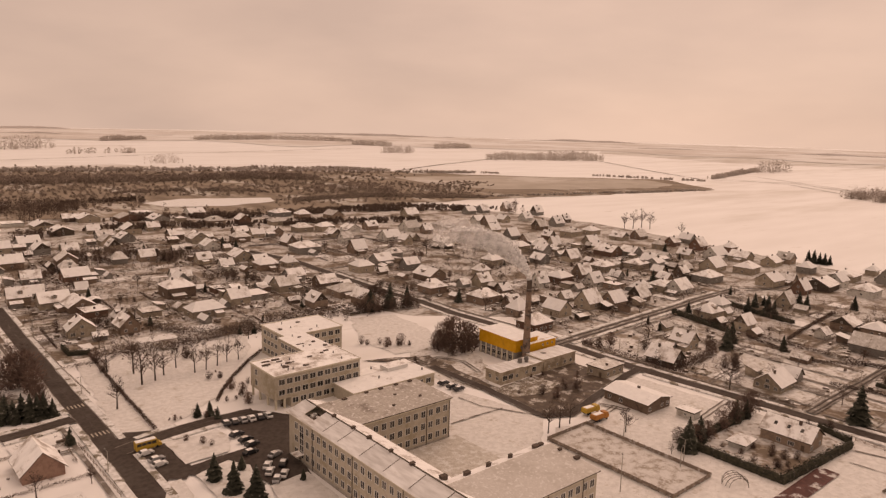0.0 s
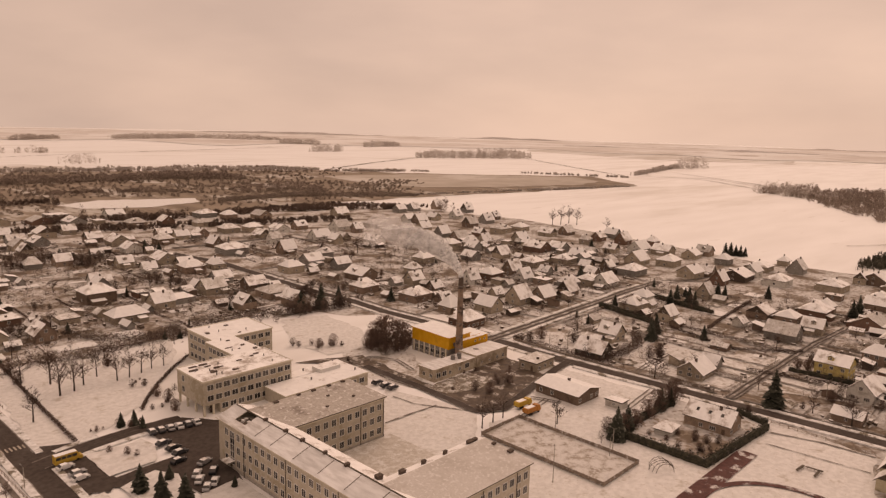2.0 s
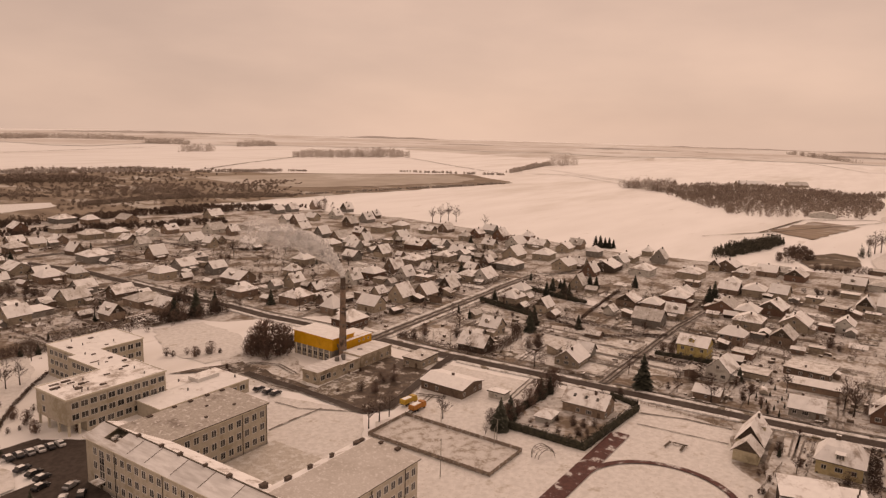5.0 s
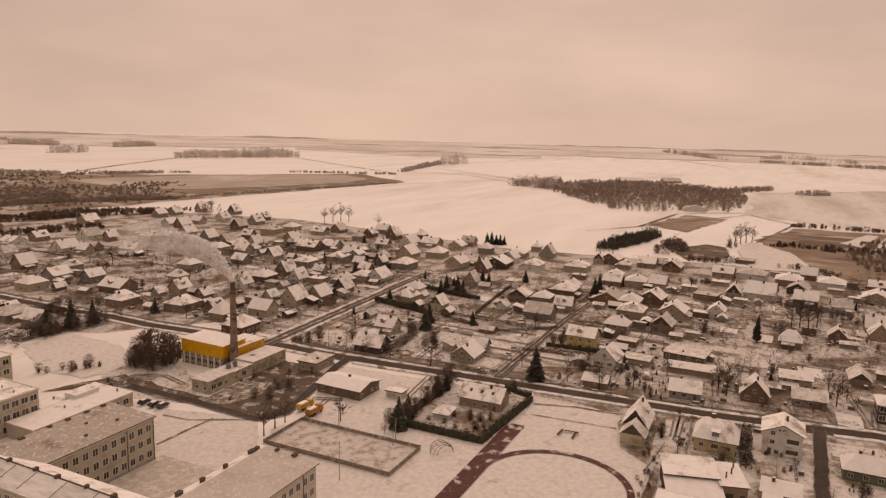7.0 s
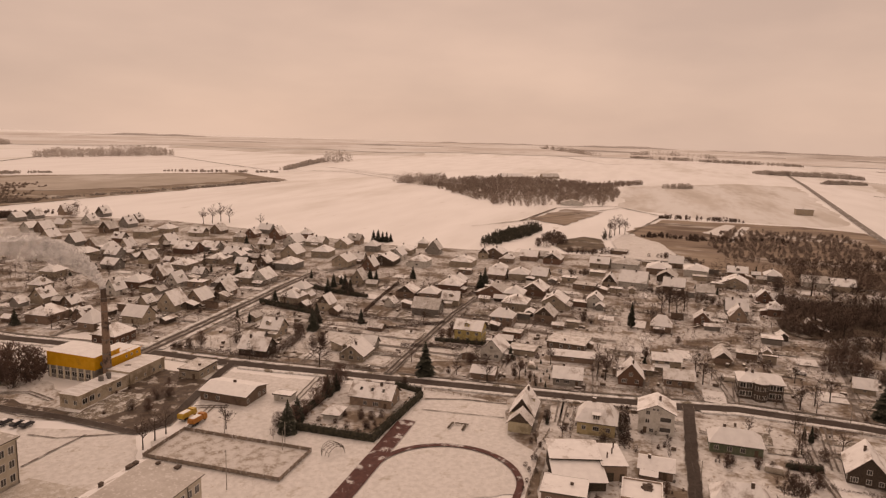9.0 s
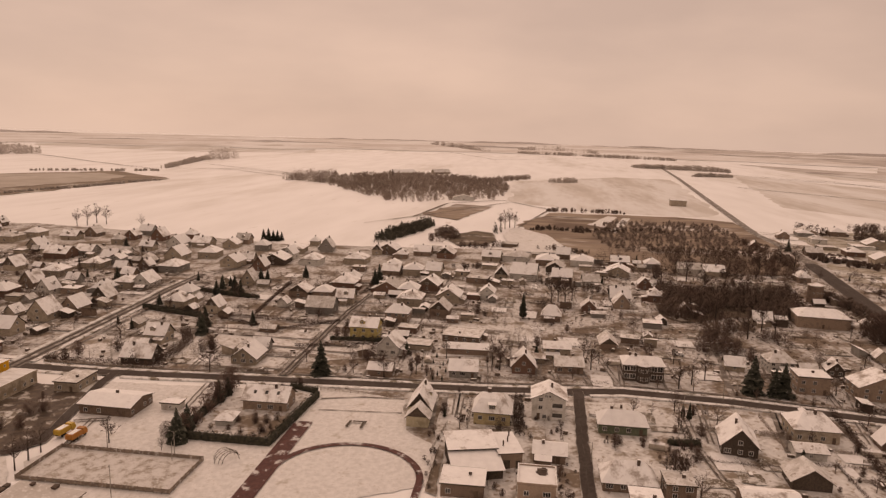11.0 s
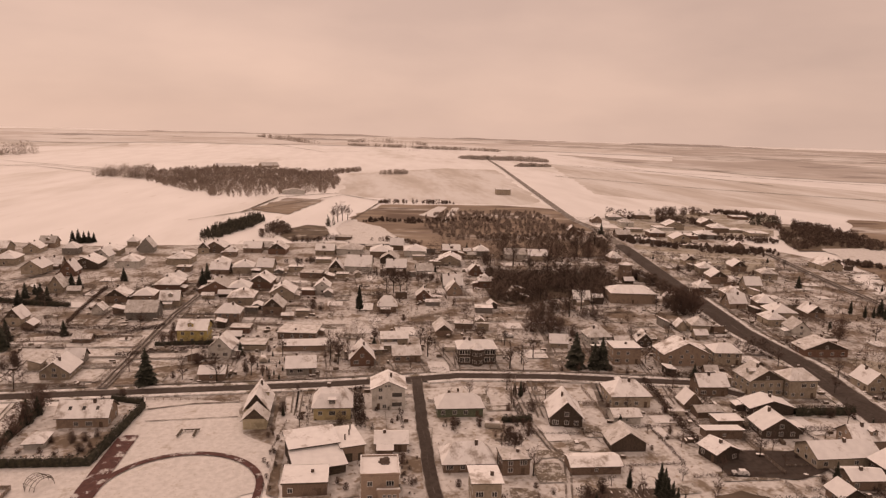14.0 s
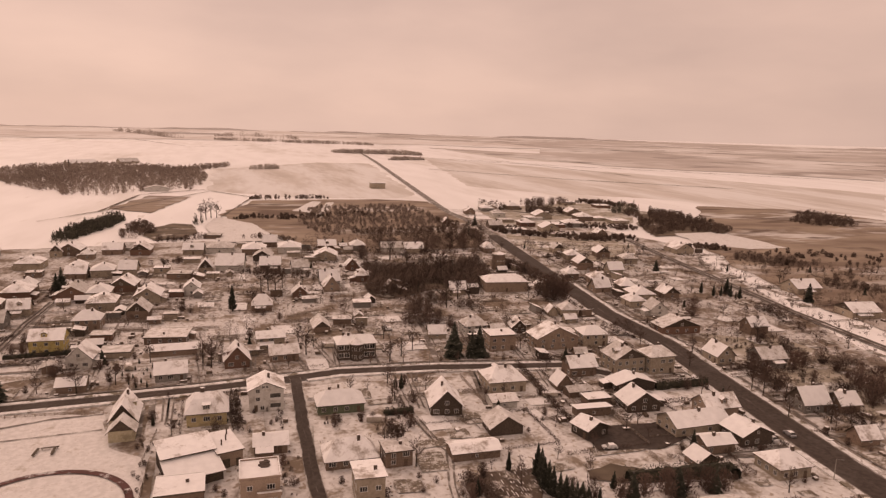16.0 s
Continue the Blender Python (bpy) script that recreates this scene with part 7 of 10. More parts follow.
def pole(x, y, h):
    root = thing("street_lamp", x, y, 0, random.Random(int(x)).uniform(0, 360), "thin grey street lamp post standing in the snow", "lamp post", "street lamps")
    bm = bmesh.new()
    tube(bm, 0, 0, -.2, h, .13, .08, 7)
    part("post", bm, "concrete", root)
    bm = bmesh.new()
    limb(bm, (0, 0, h - .1), (1.3, 0, h + .25), .05, .05, 5)
    part("arm", bm, "steel_grey", root)
    part("lamp_head", bare_box(1.1, -.14, h + .15, 1.75, .14, h + .32), "steel_grey", root)


minibus(57.8, 188.6, 1, 'bus_yellow')
truck(176.2, 130.4, -4, 'bus_yellow')
truck(174.1, 125.3, -3, 'truck_orange')
climbing_frame(169.6, 78.7)
pole(45.5, 181.0, 6.0)
pole(142.3, 94.7, 10.8)
pole(173.3, 115.0, 6.0)
pole(165.9, 92.3, 6.0)
pole(236.4, 154.1, 8.5)
pole(232.6, 160.3, 7.1)
pole(375.6, 190.8, 6.0)
pole(267.9, 83.9, 9.4)
pole(257.8, 63.1, 7.2)
pole(222.7, -50.6, 7.8)
pole(136.3, -149.5, 6.0)
pole(186.6, -19.2, 6.0)
pole(53.7, 240.0, 6.3)
pole(54.1, 314.3, 7.9)
pole(168.5, 112.4, 7.8)
pole(169.9, 93.7, 6.8)
pole(242.0, -67.8, 6.4)
pole(239.4, -105.3, 6.6)
pole(364.8, -186.3, 6.7)
bench_slab(197.8, 52.5, -5)
bench_slab(197.7, 48.2, 1)
bench_slab(199.8, 49.5, -86)

# ---- wheel tracks in the snow ----
def wheel_tracks(pts):
    for side in (-1, 1):
        rng = random.Random(int(pts[0][0]))
        bm, last = bmesh.new(), None
        for x, y, dx, dy in along(pts, 1.5):
            o, w = side * .75, .22 + rng.uniform(0, .14)
            row = [bm.verts.new((x - dy * (o + k), y + dx * (o + k), .33)) for k in (-w, w)]
            if last:
                bm.faces.new((last[0], last[1], row[1], row[0]))
            last = row
        bmesh.ops.recalc_face_normals(bm, faces=bm.faces)
        tagged(new("wheel_track", mesh_of(bm, "wheel_track", "slush")), "dark wheel rut pressed into the snow", "track", kind="structure")


wheel_tracks([(222.5, -51.6), (200.9, -51.2), (184.2, -53.0), (174.6, -55.2), (156.6, -50.6), (146.1, -49.1)])
wheel_tracks([(310.6, -79.5), (275.6, -76.9), (241.9, -74.3)])
wheel_tracks([(244.2, -4.4), (266.2, -5.2), (279.7, -6.3)])
wheel_tracks([(279.8, -29.2), (261.2, -32.0), (247.1, -33.9)])
wheel_tracks([(211.8, 21.7), (233.2, 22.9)])
wheel_tracks([(209.6, 20.6), (230.4, 21.0)])
wheel_tracks([(235.7, -83.4), (206.3, -79.3), (188.5, -78.3)])
wheel_tracks([(187.7, 129.0), (175.7, 126.7), (164.6, 124.6)])
wheel_tracks([(242.8, 47.2), (262.5, 48.3)])
wheel_tracks([(275.8, -36.6), (242.9, -34.3)])
wheel_tracks([(177.7, -126.5), (161.7, -127.1), (157.8, -128.1)])
wheel_tracks([(161.6, 206.2), (162.6, 194.3), (161.1, 177.4), (163.1, 162.6)])
wheel_tracks([(160.6, 200.0), (172.2, 200.8), (176.3, 190.9), (173.4, 179.4)])

# ---- brick water tower ----
def water_tower(x, y, h, r):
    root = thing("water_tower", x, y, 0, 0, "squat round brick tower with a snowy top", "tower")
    bm = bmesh.new()
    tube(bm, 0, 0, -.2, h, r, r * .97, 18)
    part("shaft", bm, "brown_brick", root)
    bm = bmesh.new()
    tube(bm, 0, 0, h - .5, h, r * 1.06, r * 1.06, 18)
    part("cornice", bm, "concrete", root)
    bm = bmesh.new()
    tube(bm, 0, 0, h, h + 1.3, r * 1.04, .3, 18)
    part("roof", bm, "roof_snow", root)
    for a in (150, 180, 210):
        on_wall("window", WIN["small"], root, math.cos(radians(a)) * r * .97, math.sin(radians(a)) * r * .97, h * .55, a - 90)
    PLOTS.append((x, y, r))


water_tower(406.9, -157.1, 10.0, 4.2)


# ---- zebra crossings ----
def zebra(x, y, rz, n):
    root = thing("zebra_crossing", x, y, 0, rz, "worn white zebra crossing painted on asphalt", "road marking", "zebra crossings")
    for k in range(n):
        part("bar", bare_box(-1.3, (k - n / 2) * 1.05, .36, 1.3, (k - n / 2) * 1.05 + .42, .40), "fence_pale", root)


zebra(49.4, 230.5, -89, 6)
zebra(50.0, 205.8, -89, 6)


def skylights(x, y):
    root = min(HOMES, key=lambda h: math.hypot(h[0] - x, h[1] - y))[2]
    roof = [c for c in root.children if c.name.startswith("roof")][0]
    zs = [v.co.z for v in roof.data.vertices]
    top, low = max(zs), min(zs)
    ys = max(v.co.y for v in roof.data.vertices)
    xs = max(v.co.x for v in roof.data.vertices)
    slope = (top - low) / ys
    for side in (-1, 1):
        for k in (-.5, 0, .5):
            bm = bmesh.new()
            cy = side * ys * .45
            z = top - slope * abs(cy) + .12
            e = slope * .5 * side
            faces(bm, [(k * xs - .45, cy - .5, z + e), (k * xs + .45, cy - .5, z + e), (k * xs + .45, cy + .5, z - e), (k * xs - .45, cy + .5, z - e),
                       (k * xs - .45, cy - .5, z + e - .3), (k * xs + .45, cy - .5, z + e - .3), (k * xs + .45, cy + .5, z - e - .3), (k * xs - .45, cy + .5, z - e - .3)],
                  [(0, 1, 2, 3), (0, 4, 5, 1), (1, 5, 6, 2), (2, 6, 7, 3), (3, 7, 4, 0)])
            bmesh.ops.recalc_face_normals(bm, faces=bm.faces)
            part("skylight", bm, "window_glass", root, "dark roof skylight")


skylights(215.4, 84.8)

# ---- polytunnels and a dug bed ----
def polytunnel(x, y, rz, l, r):
    root = thing("polytunnel", x, y, 0.3, rz, "small polytunnel with a snow-covered plastic cover", "greenhouse", "polytunnels")
    bm, n = bmesh.new(), 10
    rings = []
    for u in (-l / 2, l / 2):
        rings.append([bm.verts.new((u, r * math.cos(math.pi * k / n), r * 1.05 * math.sin(math.pi * k / n))) for k in range(n + 1)])
    for k in range(n):
        bm.faces.new((rings[0][k], rings[0][k + 1], rings[1][k + 1], rings[1][k])).material_index = 0 if 2 < k < 8 else 1
    part("cover", bm, ("roof_snow", "fence_pale"), root)
    for u in (-l / 2, l / 2):
        bm = bmesh.new()
        bm.faces.new([bm.verts.new((u, r * .97 * math.cos(math.pi * k / n), r * 1.0 * math.sin(math.pi * k / n))) for k in range(n + 1)])
        part("end_wall", bm, "fence_pale", root)
    PLOTS.append((x, y, 2.0))


polytunnel(199.4, -38.8, 80, 4.5, 1.5)
polytunnel(205.9, -99.8, 85, 5.0, 1.6)
polytunnel(273.3, -34.2, 85, 4.5, 1.6)
polytunnel(262.0, 38.0, 10, 4.5, 1.5)


def furrows(x0, x1, y0, y1, n):
    rng = random.Random(4)
    bm = bmesh.new()
    for k in range(n):
        y = y0 + (y1 - y0) * (k + .5) / n
        last = None
        for i in range(13):
            x = x0 + (x1 - x0) * i / 12
            w, h = (y1 - y0) / n * rng.uniform(.34, .44), rng.uniform(.12, .22)
            row = [bm.verts.new((x, y + o * w + rng.uniform(-.06, .06), .34 + z)) for o, z in ((-1, 0), (-.3, h), (.4, h * .9), (1, 0))]
            if last:
                for j in range(3):
                    bm.faces.new((last[j], last[j + 1], row[j + 1], row[j])).material_index = 1 if j == 1 and rng.random() < .25 else 0
            last = row
    bmesh.ops.recalc_face_normals(bm, faces=bm.faces)
    tagged(new("furrows", mesh_of(bm, "furrows", "mud", "fresh_snow")), "dark furrowed vegetable bed with snow between ridges", "garden bed", kind="stuff")


furrows(147.0, 160.2, -72.2, -61.6, 15)

# ---- trees ----
def grow(bm, p, d, length, r, depth, rng, twigs):
    if depth == 0:
        s = d.orthogonal().normalized() * max(r * 2.2, .045)
        bm.faces.new([bm.verts.new(q) for q in (p - s, p + s, p + d * length * 1.15)])
        return
    steps = 2 if depth > 1 else 1
    for s in range(steps):
        q = p + d * (length / steps)
        limb(bm, p, q, r, r * 0.78, 4 if depth > 2 else 3)
        p, r = q, r * 0.78
        d = (d + Vector((rng.uniform(-.16, .16), rng.uniform(-.16, .16), rng.uniform(-.02, .14)))).normalized()
        if depth > 0:
            for k in range((twigs if s == steps - 1 else twigs - 1) + (2 if depth == 1 else 0)):
                a = rng.uniform(0, 6.283)
                out = Vector((math.cos(a), math.sin(a), rng.uniform(.1, .8)))
                grow(bm, p, (d * .7 + out * rng.uniform(.55, .95)).normalized(), length * rng.uniform(.55, .78), r * .62, depth - 1, rng, twigs)


def bare_meshes(seed):
    rng = random.Random(seed)
    tr, cr = bmesh.new(), bmesh.new()
    lean = Vector((rng.uniform(-.04, .04), rng.uniform(-.04, .04), 1))
    top = lean * rng.uniform(2.2, 3.0)
    limb(tr, (0, 0, -.2), top, .24, .17, 7)
    limb(tr, top, lean * 5.2, .17, .09, 6)
    for k in range(11):
        a = k * 2.4 + rng.uniform(-.4, .4)
        z = rng.uniform(2.0, 5.2)
        up = rng.uniform(.45, 1.3)
        grow(cr, lean * z, Vector((math.cos(a), math.sin(a), up)).normalized(), rng.uniform(1.8, 2.8) * (1.25 - z / 9), .075, 2, rng, 3)
    grow(cr, lean * 5.2, lean.normalized(), 2.4, .09, 2, rng, 4)
    return mesh_of(tr, "trunk", "bark"), mesh_of(cr, "crown", "twig_brown")


def bush_meshes(seed):
    rng = random.Random(seed)
    tr, cr = bmesh.new(), bmesh.new()
    for k in range(5):
        a = rng.uniform(0, 6.28)
        limb(tr, (math.cos(a) * .3, math.sin(a) * .3, -.1), (math.cos(a) * 1.2, math.sin(a) * 1.2, 3.0), .10, .05, 4)
    for k in range(26):
        a = rng.uniform(0, 6.28)
        r = rng.uniform(.2, 1.6)
        grow(cr, Vector((math.cos(a) * r * .5, math.sin(a) * r * .5, rng.uniform(.4, 3.0))), Vector((math.cos(a) * r, math.sin(a) * r, rng.uniform(.5, 1.8))).normalized(), rng.uniform(1.4, 2.4), .08, 1, rng, 3)
    for k in range(820):
        a, z = rng.uniform(0, 6.28), rng.uniform(.3, 8.0)
        r = rng.uniform(.1, 3.3) * math.sqrt(max(.05, 1 - ((z - 3.9) / 4.6) ** 2))
        c = Vector((math.cos(a) * r, math.sin(a) * r, z))
        d = Vector((math.cos(a) * r * .3 + rng.uniform(-.6, .6), math.sin(a) * r * .3 + rng.uniform(-.6, .6), rng.uniform(.2, 1.3))).normalized() * rng.uniform(.55, 1.15)
        s = d.orthogonal().normalized() * .095
        cr.faces.new([cr.verts.new(q) for q in (c - s, c + s, c + d)])
    return mesh_of(tr, "trunk", "bark"), mesh_of(cr, "crown", "bush_brown")


def conifer_meshes(seed, slim=1.0):
    rng = random.Random(seed)
    tr, cr = bmesh.new(), bmesh.new()
    limb(tr, (0, 0, -.2), (0, 0, 9.6), .22, .03, 6)
    tiers = 17
    for k in range(tiers):
        f = k / (tiers - 1)
        z = .7 + 8.9 * f
        r = (2.6 * (1 - f) ** 0.85 + .22) * slim * rng.uniform(.82, 1.15)
        n = 11 if f < .6 else 8
        for j in range(n):
            a = 6.283 * (j + rng.uniform(-.35, .35)) / n + k
            l = r * rng.uniform(.55, 1.2)
            w = .42 * l * rng.uniform(.8, 1.3) + .1
            out, side = Vector((math.cos(a), math.sin(a), 0)), Vector((-math.sin(a), math.cos(a), 0))
            z0, drop = z + rng.uniform(-.15, .15), (.30 if slim > .7 else -.8) * l
            p0 = Vector((0, 0, z0 + .25))
            tip = out * l + Vector((0, 0, z0 - drop))
            mid = out * l * .6 + Vector((0, 0, z0 - drop * .35))
            vs = [cr.verts.new(v) for v in (p0, mid + side * w, tip, mid - side * w, mid - Vector((0, 0, .35)))]
            for t in ((0, 1, 2), (0, 2, 3), (0, 4, 1), (1, 4, 2), (2, 4, 3)):
                cr.faces.new([vs[i] for i in t])
    return mesh_of(tr, "trunk", "bark"), mesh_of(cr, "crown", "conifer_green")


BARE = [bare_meshes(s) for s in range(7)]
BUSHES = [bush_meshes(s + 20) for s in range(5)]
CONIFERS = [conifer_meshes(s + 40) for s in range(4)]
CYPRESSES = [conifer_meshes(s + 60, .62) for s in range(3)]


def plant(name, pair, x, y, h, unit, label, category, group, wide=1.0):
    rng = random.Random(int(x * 31) + int(y * 17))
    ob = new(name, pair[0])
    s = h / unit
    ob.matrix_world = pose(x, y, 0, 0, 0, rng.uniform(0, 360)) @ Matrix.Diagonal((s * wide, s * wide, s, 1))
    tagged(ob, label, category, group)
    part("crown", pair[1], None, ob)
    PLOTS.append((x, y, 1.0))


def bare_tree(x, y, h):
    plant("bare_tree", BARE[int(x * 7 + y * 3) % 7], x, y, h, 8.6, "leafless winter tree with brown twigs over snow", "tree", "leafless trees", 1.0)


def bush(x, y, h):
    plant("bush", BUSHES[int(x * 7 + y * 3) % 5], x, y, h, 8.4, "dense brown leafless bush standing in snow", "bush", "bushes", 1.05)


def conifer(x, y, h):
    plant("spruce", CONIFERS[int(x * 7 + y * 3) % 4], x, y, h, 9.8, "dark green spruce dusted with snow", "tree", "spruces", 1.15)


def cypress(x, y, h):
    plant("thuja", CYPRESSES[int(x * 7 + y * 3) % 3], x, y, h, 9.8, "slim dark green columnar thuja", "tree", "thujas", 1.1)


conifer(42.0, 203.8, 5.2)
conifer(35.2, 230.5, 8.1)
conifer(36.9, 227.7, 8.5)
conifer(38.8, 227.8, 8.1)
conifer(40.7, 228.4, 7.7)
conifer(76.7, 201.6, 4.6)
conifer(80.0, 200.2, 4.9)
conifer(80.9, 196.4, 4.1)
conifer(65.0, 161.0, 7.6)
conifer(66.5, 152.8, 8.5)
conifer(69.3, 146.4, 9.1)
conifer(469.7, 708.8, 4.2)
conifer(276.3, 137.9, 9.2)
conifer(365.4, 231.8, 7.9)
conifer(238.3, 73.7, 13.0)
conifer(177.2, 96.8, 10.4)
conifer(185.2, 97.8, 8.4)
conifer(207.8, 98.4, 7.6)
conifer(214.0, 98.1, 6.2)
conifer(278.5, 138.4, 8.4)
conifer(519.2, 206.0, 9.2)
conifer(518.7, 201.9, 10.1)
conifer(520.8, 198.9, 8.3)
conifer(520.0, 195.2, 8.7)
conifer(524.5, 193.5, 6.9)
conifer(398.0, 132.2, 7.7)
conifer(318.2, 180.3, 6.1)
conifer(392.1, 86.3, 11.7)
conifer(468.1, 288.8, 6.8)
conifer(344.2, 162.9, 8.3)
conifer(358.6, 166.2, 7.9)
conifer(381.4, 158.3, 7.6)
cypress(334.5, 2.6, 12.7)
conifer(251.3, -80.1, 14.1)
conifer(250.6, -90.3, 12.4)
conifer(249.9, -87.0, 10.2)
conifer(385.9, -256.3, 7.7)
conifer(587.4, -202.7, 10.2)
conifer(237.5, -121.0, 6.0)
conifer(324.2, -261.7, 9.0)
conifer(299.4, -294.5, 10.5)
cypress(155.7, -73.3, 9.5)
cypress(152.8, -73.1, 9.6)
cypress(147.9, -72.9, 8.8)
cypress(143.8, -74.0, 7.6)
cypress(138.8, -77.5, 7.2)
cypress(140.8, -75.6, 7.0)
cypress(149.2, -72.3, 9.0)
cypress(145.7, -73.1, 8.4)
cypress(142.5, -74.9, 7.4)
cypress(139.6, -76.4, 7.0)
cypress(137.8, -78.5, 6.6)
cypress(137.8, -81.5, 5.8)
cypress(326.7, -247.0, 7.5)
cypress(319.7, -249.8, 6.8)
cypress(319.0, -254.0, 6.1)
cypress(315.8, -257.7, 7.5)
cypress(311.6, -260.2, 7.5)
cypress(222.3, -52.5, 6.0)
cypress(223.7, -50.8, 5.2)
bare_tree(59.3, 221.5, 9.6)
bare_tree(72.0, 237.8, 13.4)
bare_tree(76.7, 239.0, 11.3)
bare_tree(80.9, 242.8, 10.6)
bare_tree(87.0, 247.7, 9.0)
bare_tree(73.1, 250.5, 12.6)
bare_tree(90.6, 239.2, 10.2)
bare_tree(94.9, 239.7, 9.3)
bare_tree(99.8, 241.4, 9.5)
bare_tree(104.4, 243.4, 8.2)
bare_tree(108.9, 243.4, 8.3)
bare_tree(96.1, 264.9, 7.2)
bare_tree(154.2, 128.9, 8.6)
bare_tree(159.7, 129.3, 8.8)
bare_tree(164.8, 129.5, 7.8)
bare_tree(173.3, 115.0, 7.8)
bare_tree(233.5, 114.0, 9.4)
bare_tree(66.1, 257.0, 10.0)
bare_tree(230.1, 141.7, 7.0)
bare_tree(123.3, 265.4, 7.5)
bare_tree(278.3, 347.8, 10.4)
bare_tree(308.0, 375.8, 10.5)
bare_tree(551.0, 374.6, 15.3)
bare_tree(564.8, 374.9, 15.6)
bare_tree(562.3, 364.2, 14.3)
bare_tree(543.7, 378.8, 13.1)
bare_tree(555.9, 528.3, 11.3)
bare_tree(560.0, 331.0, 9.6)
bare_tree(251.8, 107.5, 7.0)
bare_tree(257.8, 9.8, 11.1)
bare_tree(262.3, 12.9, 10.2)
bare_tree(265.4, -24.8, 10.1)
bare_tree(276.2, -22.8, 9.5)
bare_tree(372.6, -15.4, 12.5)
bare_tree(372.5, -19.1, 11.9)
bare_tree(370.4, -11.7, 11.2)
bare_tree(377.0, -22.8, 11.4)
bare_tree(340.9, -6.5, 10.3)
bare_tree(171.7, 98.5, 3.5)
bare_tree(240.8, 50.8, 9.0)
bare_tree(245.5, 54.0, 7.8)
bare_tree(246.9, 40.1, 7.8)
bare_tree(655.1, 21.2, 16.2)
bare_tree(645.1, 25.1, 15.9)
bare_tree(638.7, 29.2, 13.7)
bare_tree(651.1, 16.5, 13.9)
bare_tree(178.1, -40.0, 8.3)
bare_tree(181.9, -38.4, 6.7)
bare_tree(180.9, -43.0, 7.4)
bare_tree(251.1, -54.7, 9.8)
bare_tree(256.7, -60.4, 9.1)
bare_tree(262.5, -66.3, 9.3)
bare_tree(224.7, -41.3, 4.0)
bare_tree(236.5, -177.4, 7.6)
bare_tree(221.7, -165.7, 7.1)
bare_tree(191.0, -173.5, 8.9)
bare_tree(194.7, -181.4, 9.2)
bare_tree(187.1, -179.5, 8.9)
bare_tree(196.4, -173.3, 8.1)
bare_tree(172.9, -167.9, 7.5)
bare_tree(166.2, -178.1, 8.5)
bare_tree(247.8, -218.6, 8.9)
bare_tree(141.5, -102.5, 6.4)
bare_tree(159.9, -187.1, 6.4)
bare_tree(430.1, -78.2, 14.5)
bare_tree(446.0, -96.1, 16.7)
bare_tree(409.8, -98.9, 15.5)
bare_tree(424.9, -113.5, 14.6)
bare_tree(391.3, -115.1, 15.0)
bare_tree(367.7, -82.6, 13.9)
bare_tree(353.1, -91.6, 12.2)
bare_tree(326.0, -111.0, 12.8)
bare_tree(337.9, -108.8, 13.1)
bare_tree(322.7, -98.3, 12.5)
bare_tree(501.7, -178.2, 15.8)
bare_tree(528.4, -177.9, 16.6)
bare_tree(481.1, -149.4, 14.2)
bush(157.0, 232.1, 3.8)
bush(163.3, 223.1, 4.3)
bush(169.3, 221.5, 5.3)
bush(161.9, 202.8, 2.2)
bush(182.5, 204.9, 14.1)
bush(183.8, 199.6, 12.8)
bush(180.6, 208.0, 11.3)
bush(191.5, 203.0, 9.6)
bush(95.0, 209.5, 4.8)
bush(94.1, 216.4, 4.1)
bush(93.4, 201.9, 3.9)
bush(70.3, 202.8, 1.9)
bush(76.5, 203.3, 2.3)
bush(78.4, 199.3, 2.3)
bush(100.9, 193.4, 2.3)
bush(41.4, 207.7, 1.9)
bush(67.7, 187.0, 2.1)
bush(70.7, 182.5, 2.5)
bush(72.2, 180.1, 2.1)
bush(93.8, 255.8, 4.7)
bush(91.9, 229.9, 3.0)
bush(95.4, 228.7, 2.6)
bush(233.2, 177.9, 3.5)
bush(234.0, 175.5, 3.5)
bush(235.0, 171.9, 4.5)
bush(240.9, 170.6, 6.0)
bush(247.5, 158.4, 6.5)
bush(185.9, 149.0, 5.0)
bush(189.1, 146.6, 5.4)
bush(175.5, 150.2, 4.0)
bush(177.5, 145.6, 4.0)
bush(66.3, 271.7, 5.3)
bush(65.3, 257.6, 4.6)
bush(45.2, 286.9, 7.4)
bush(42.0, 289.2, 6.0)
bush(41.2, 255.3, 13.4)
bush(40.0, 262.5, 11.4)
bush(214.5, 86.5, 4.0)
bush(263.0, 60.4, 4.6)
bush(263.1, 47.4, 3.7)
bush(254.7, 43.6, 3.1)
bush(259.4, 41.4, 3.2)
bush(248.9, 36.5, 3.0)
bush(244.3, 33.7, 3.0)
bush(272.5, 37.4, 2.8)
bush(212.2, 25.1, 3.8)
bush(206.9, 18.7, 2.2)
bush(337.5, 25.0, 5.1)
bush(334.6, 21.1, 4.5)
bush(260.3, 5.3, 4.5)
bush(270.1, 10.6, 5.6)
bush(213.9, -33.8, 2.7)
bush(203.4, -50.0, 1.9)
bush(211.2, -46.2, 2.7)
bush(199.5, -38.5, 2.9)
bush(202.2, -35.5, 2.6)
bush(247.2, -73.7, 1.8)
bush(263.2, -100.1, 3.4)
bush(448.6, -77.9, 9.8)
bush(466.5, -92.6, 10.3)
bush(480.0, -157.6, 10.9)
bush(211.4, -79.2, 2.0)
bush(199.8, -157.2, 2.2)
bush(231.7, -183.3, 6.0)
bush(191.6, -195.7, 7.0)
bush(204.4, -218.5, 6.6)
bush(192.7, -217.0, 8.4)
bush(187.2, -216.3, 7.3)
bush(212.5, -210.2, 6.6)
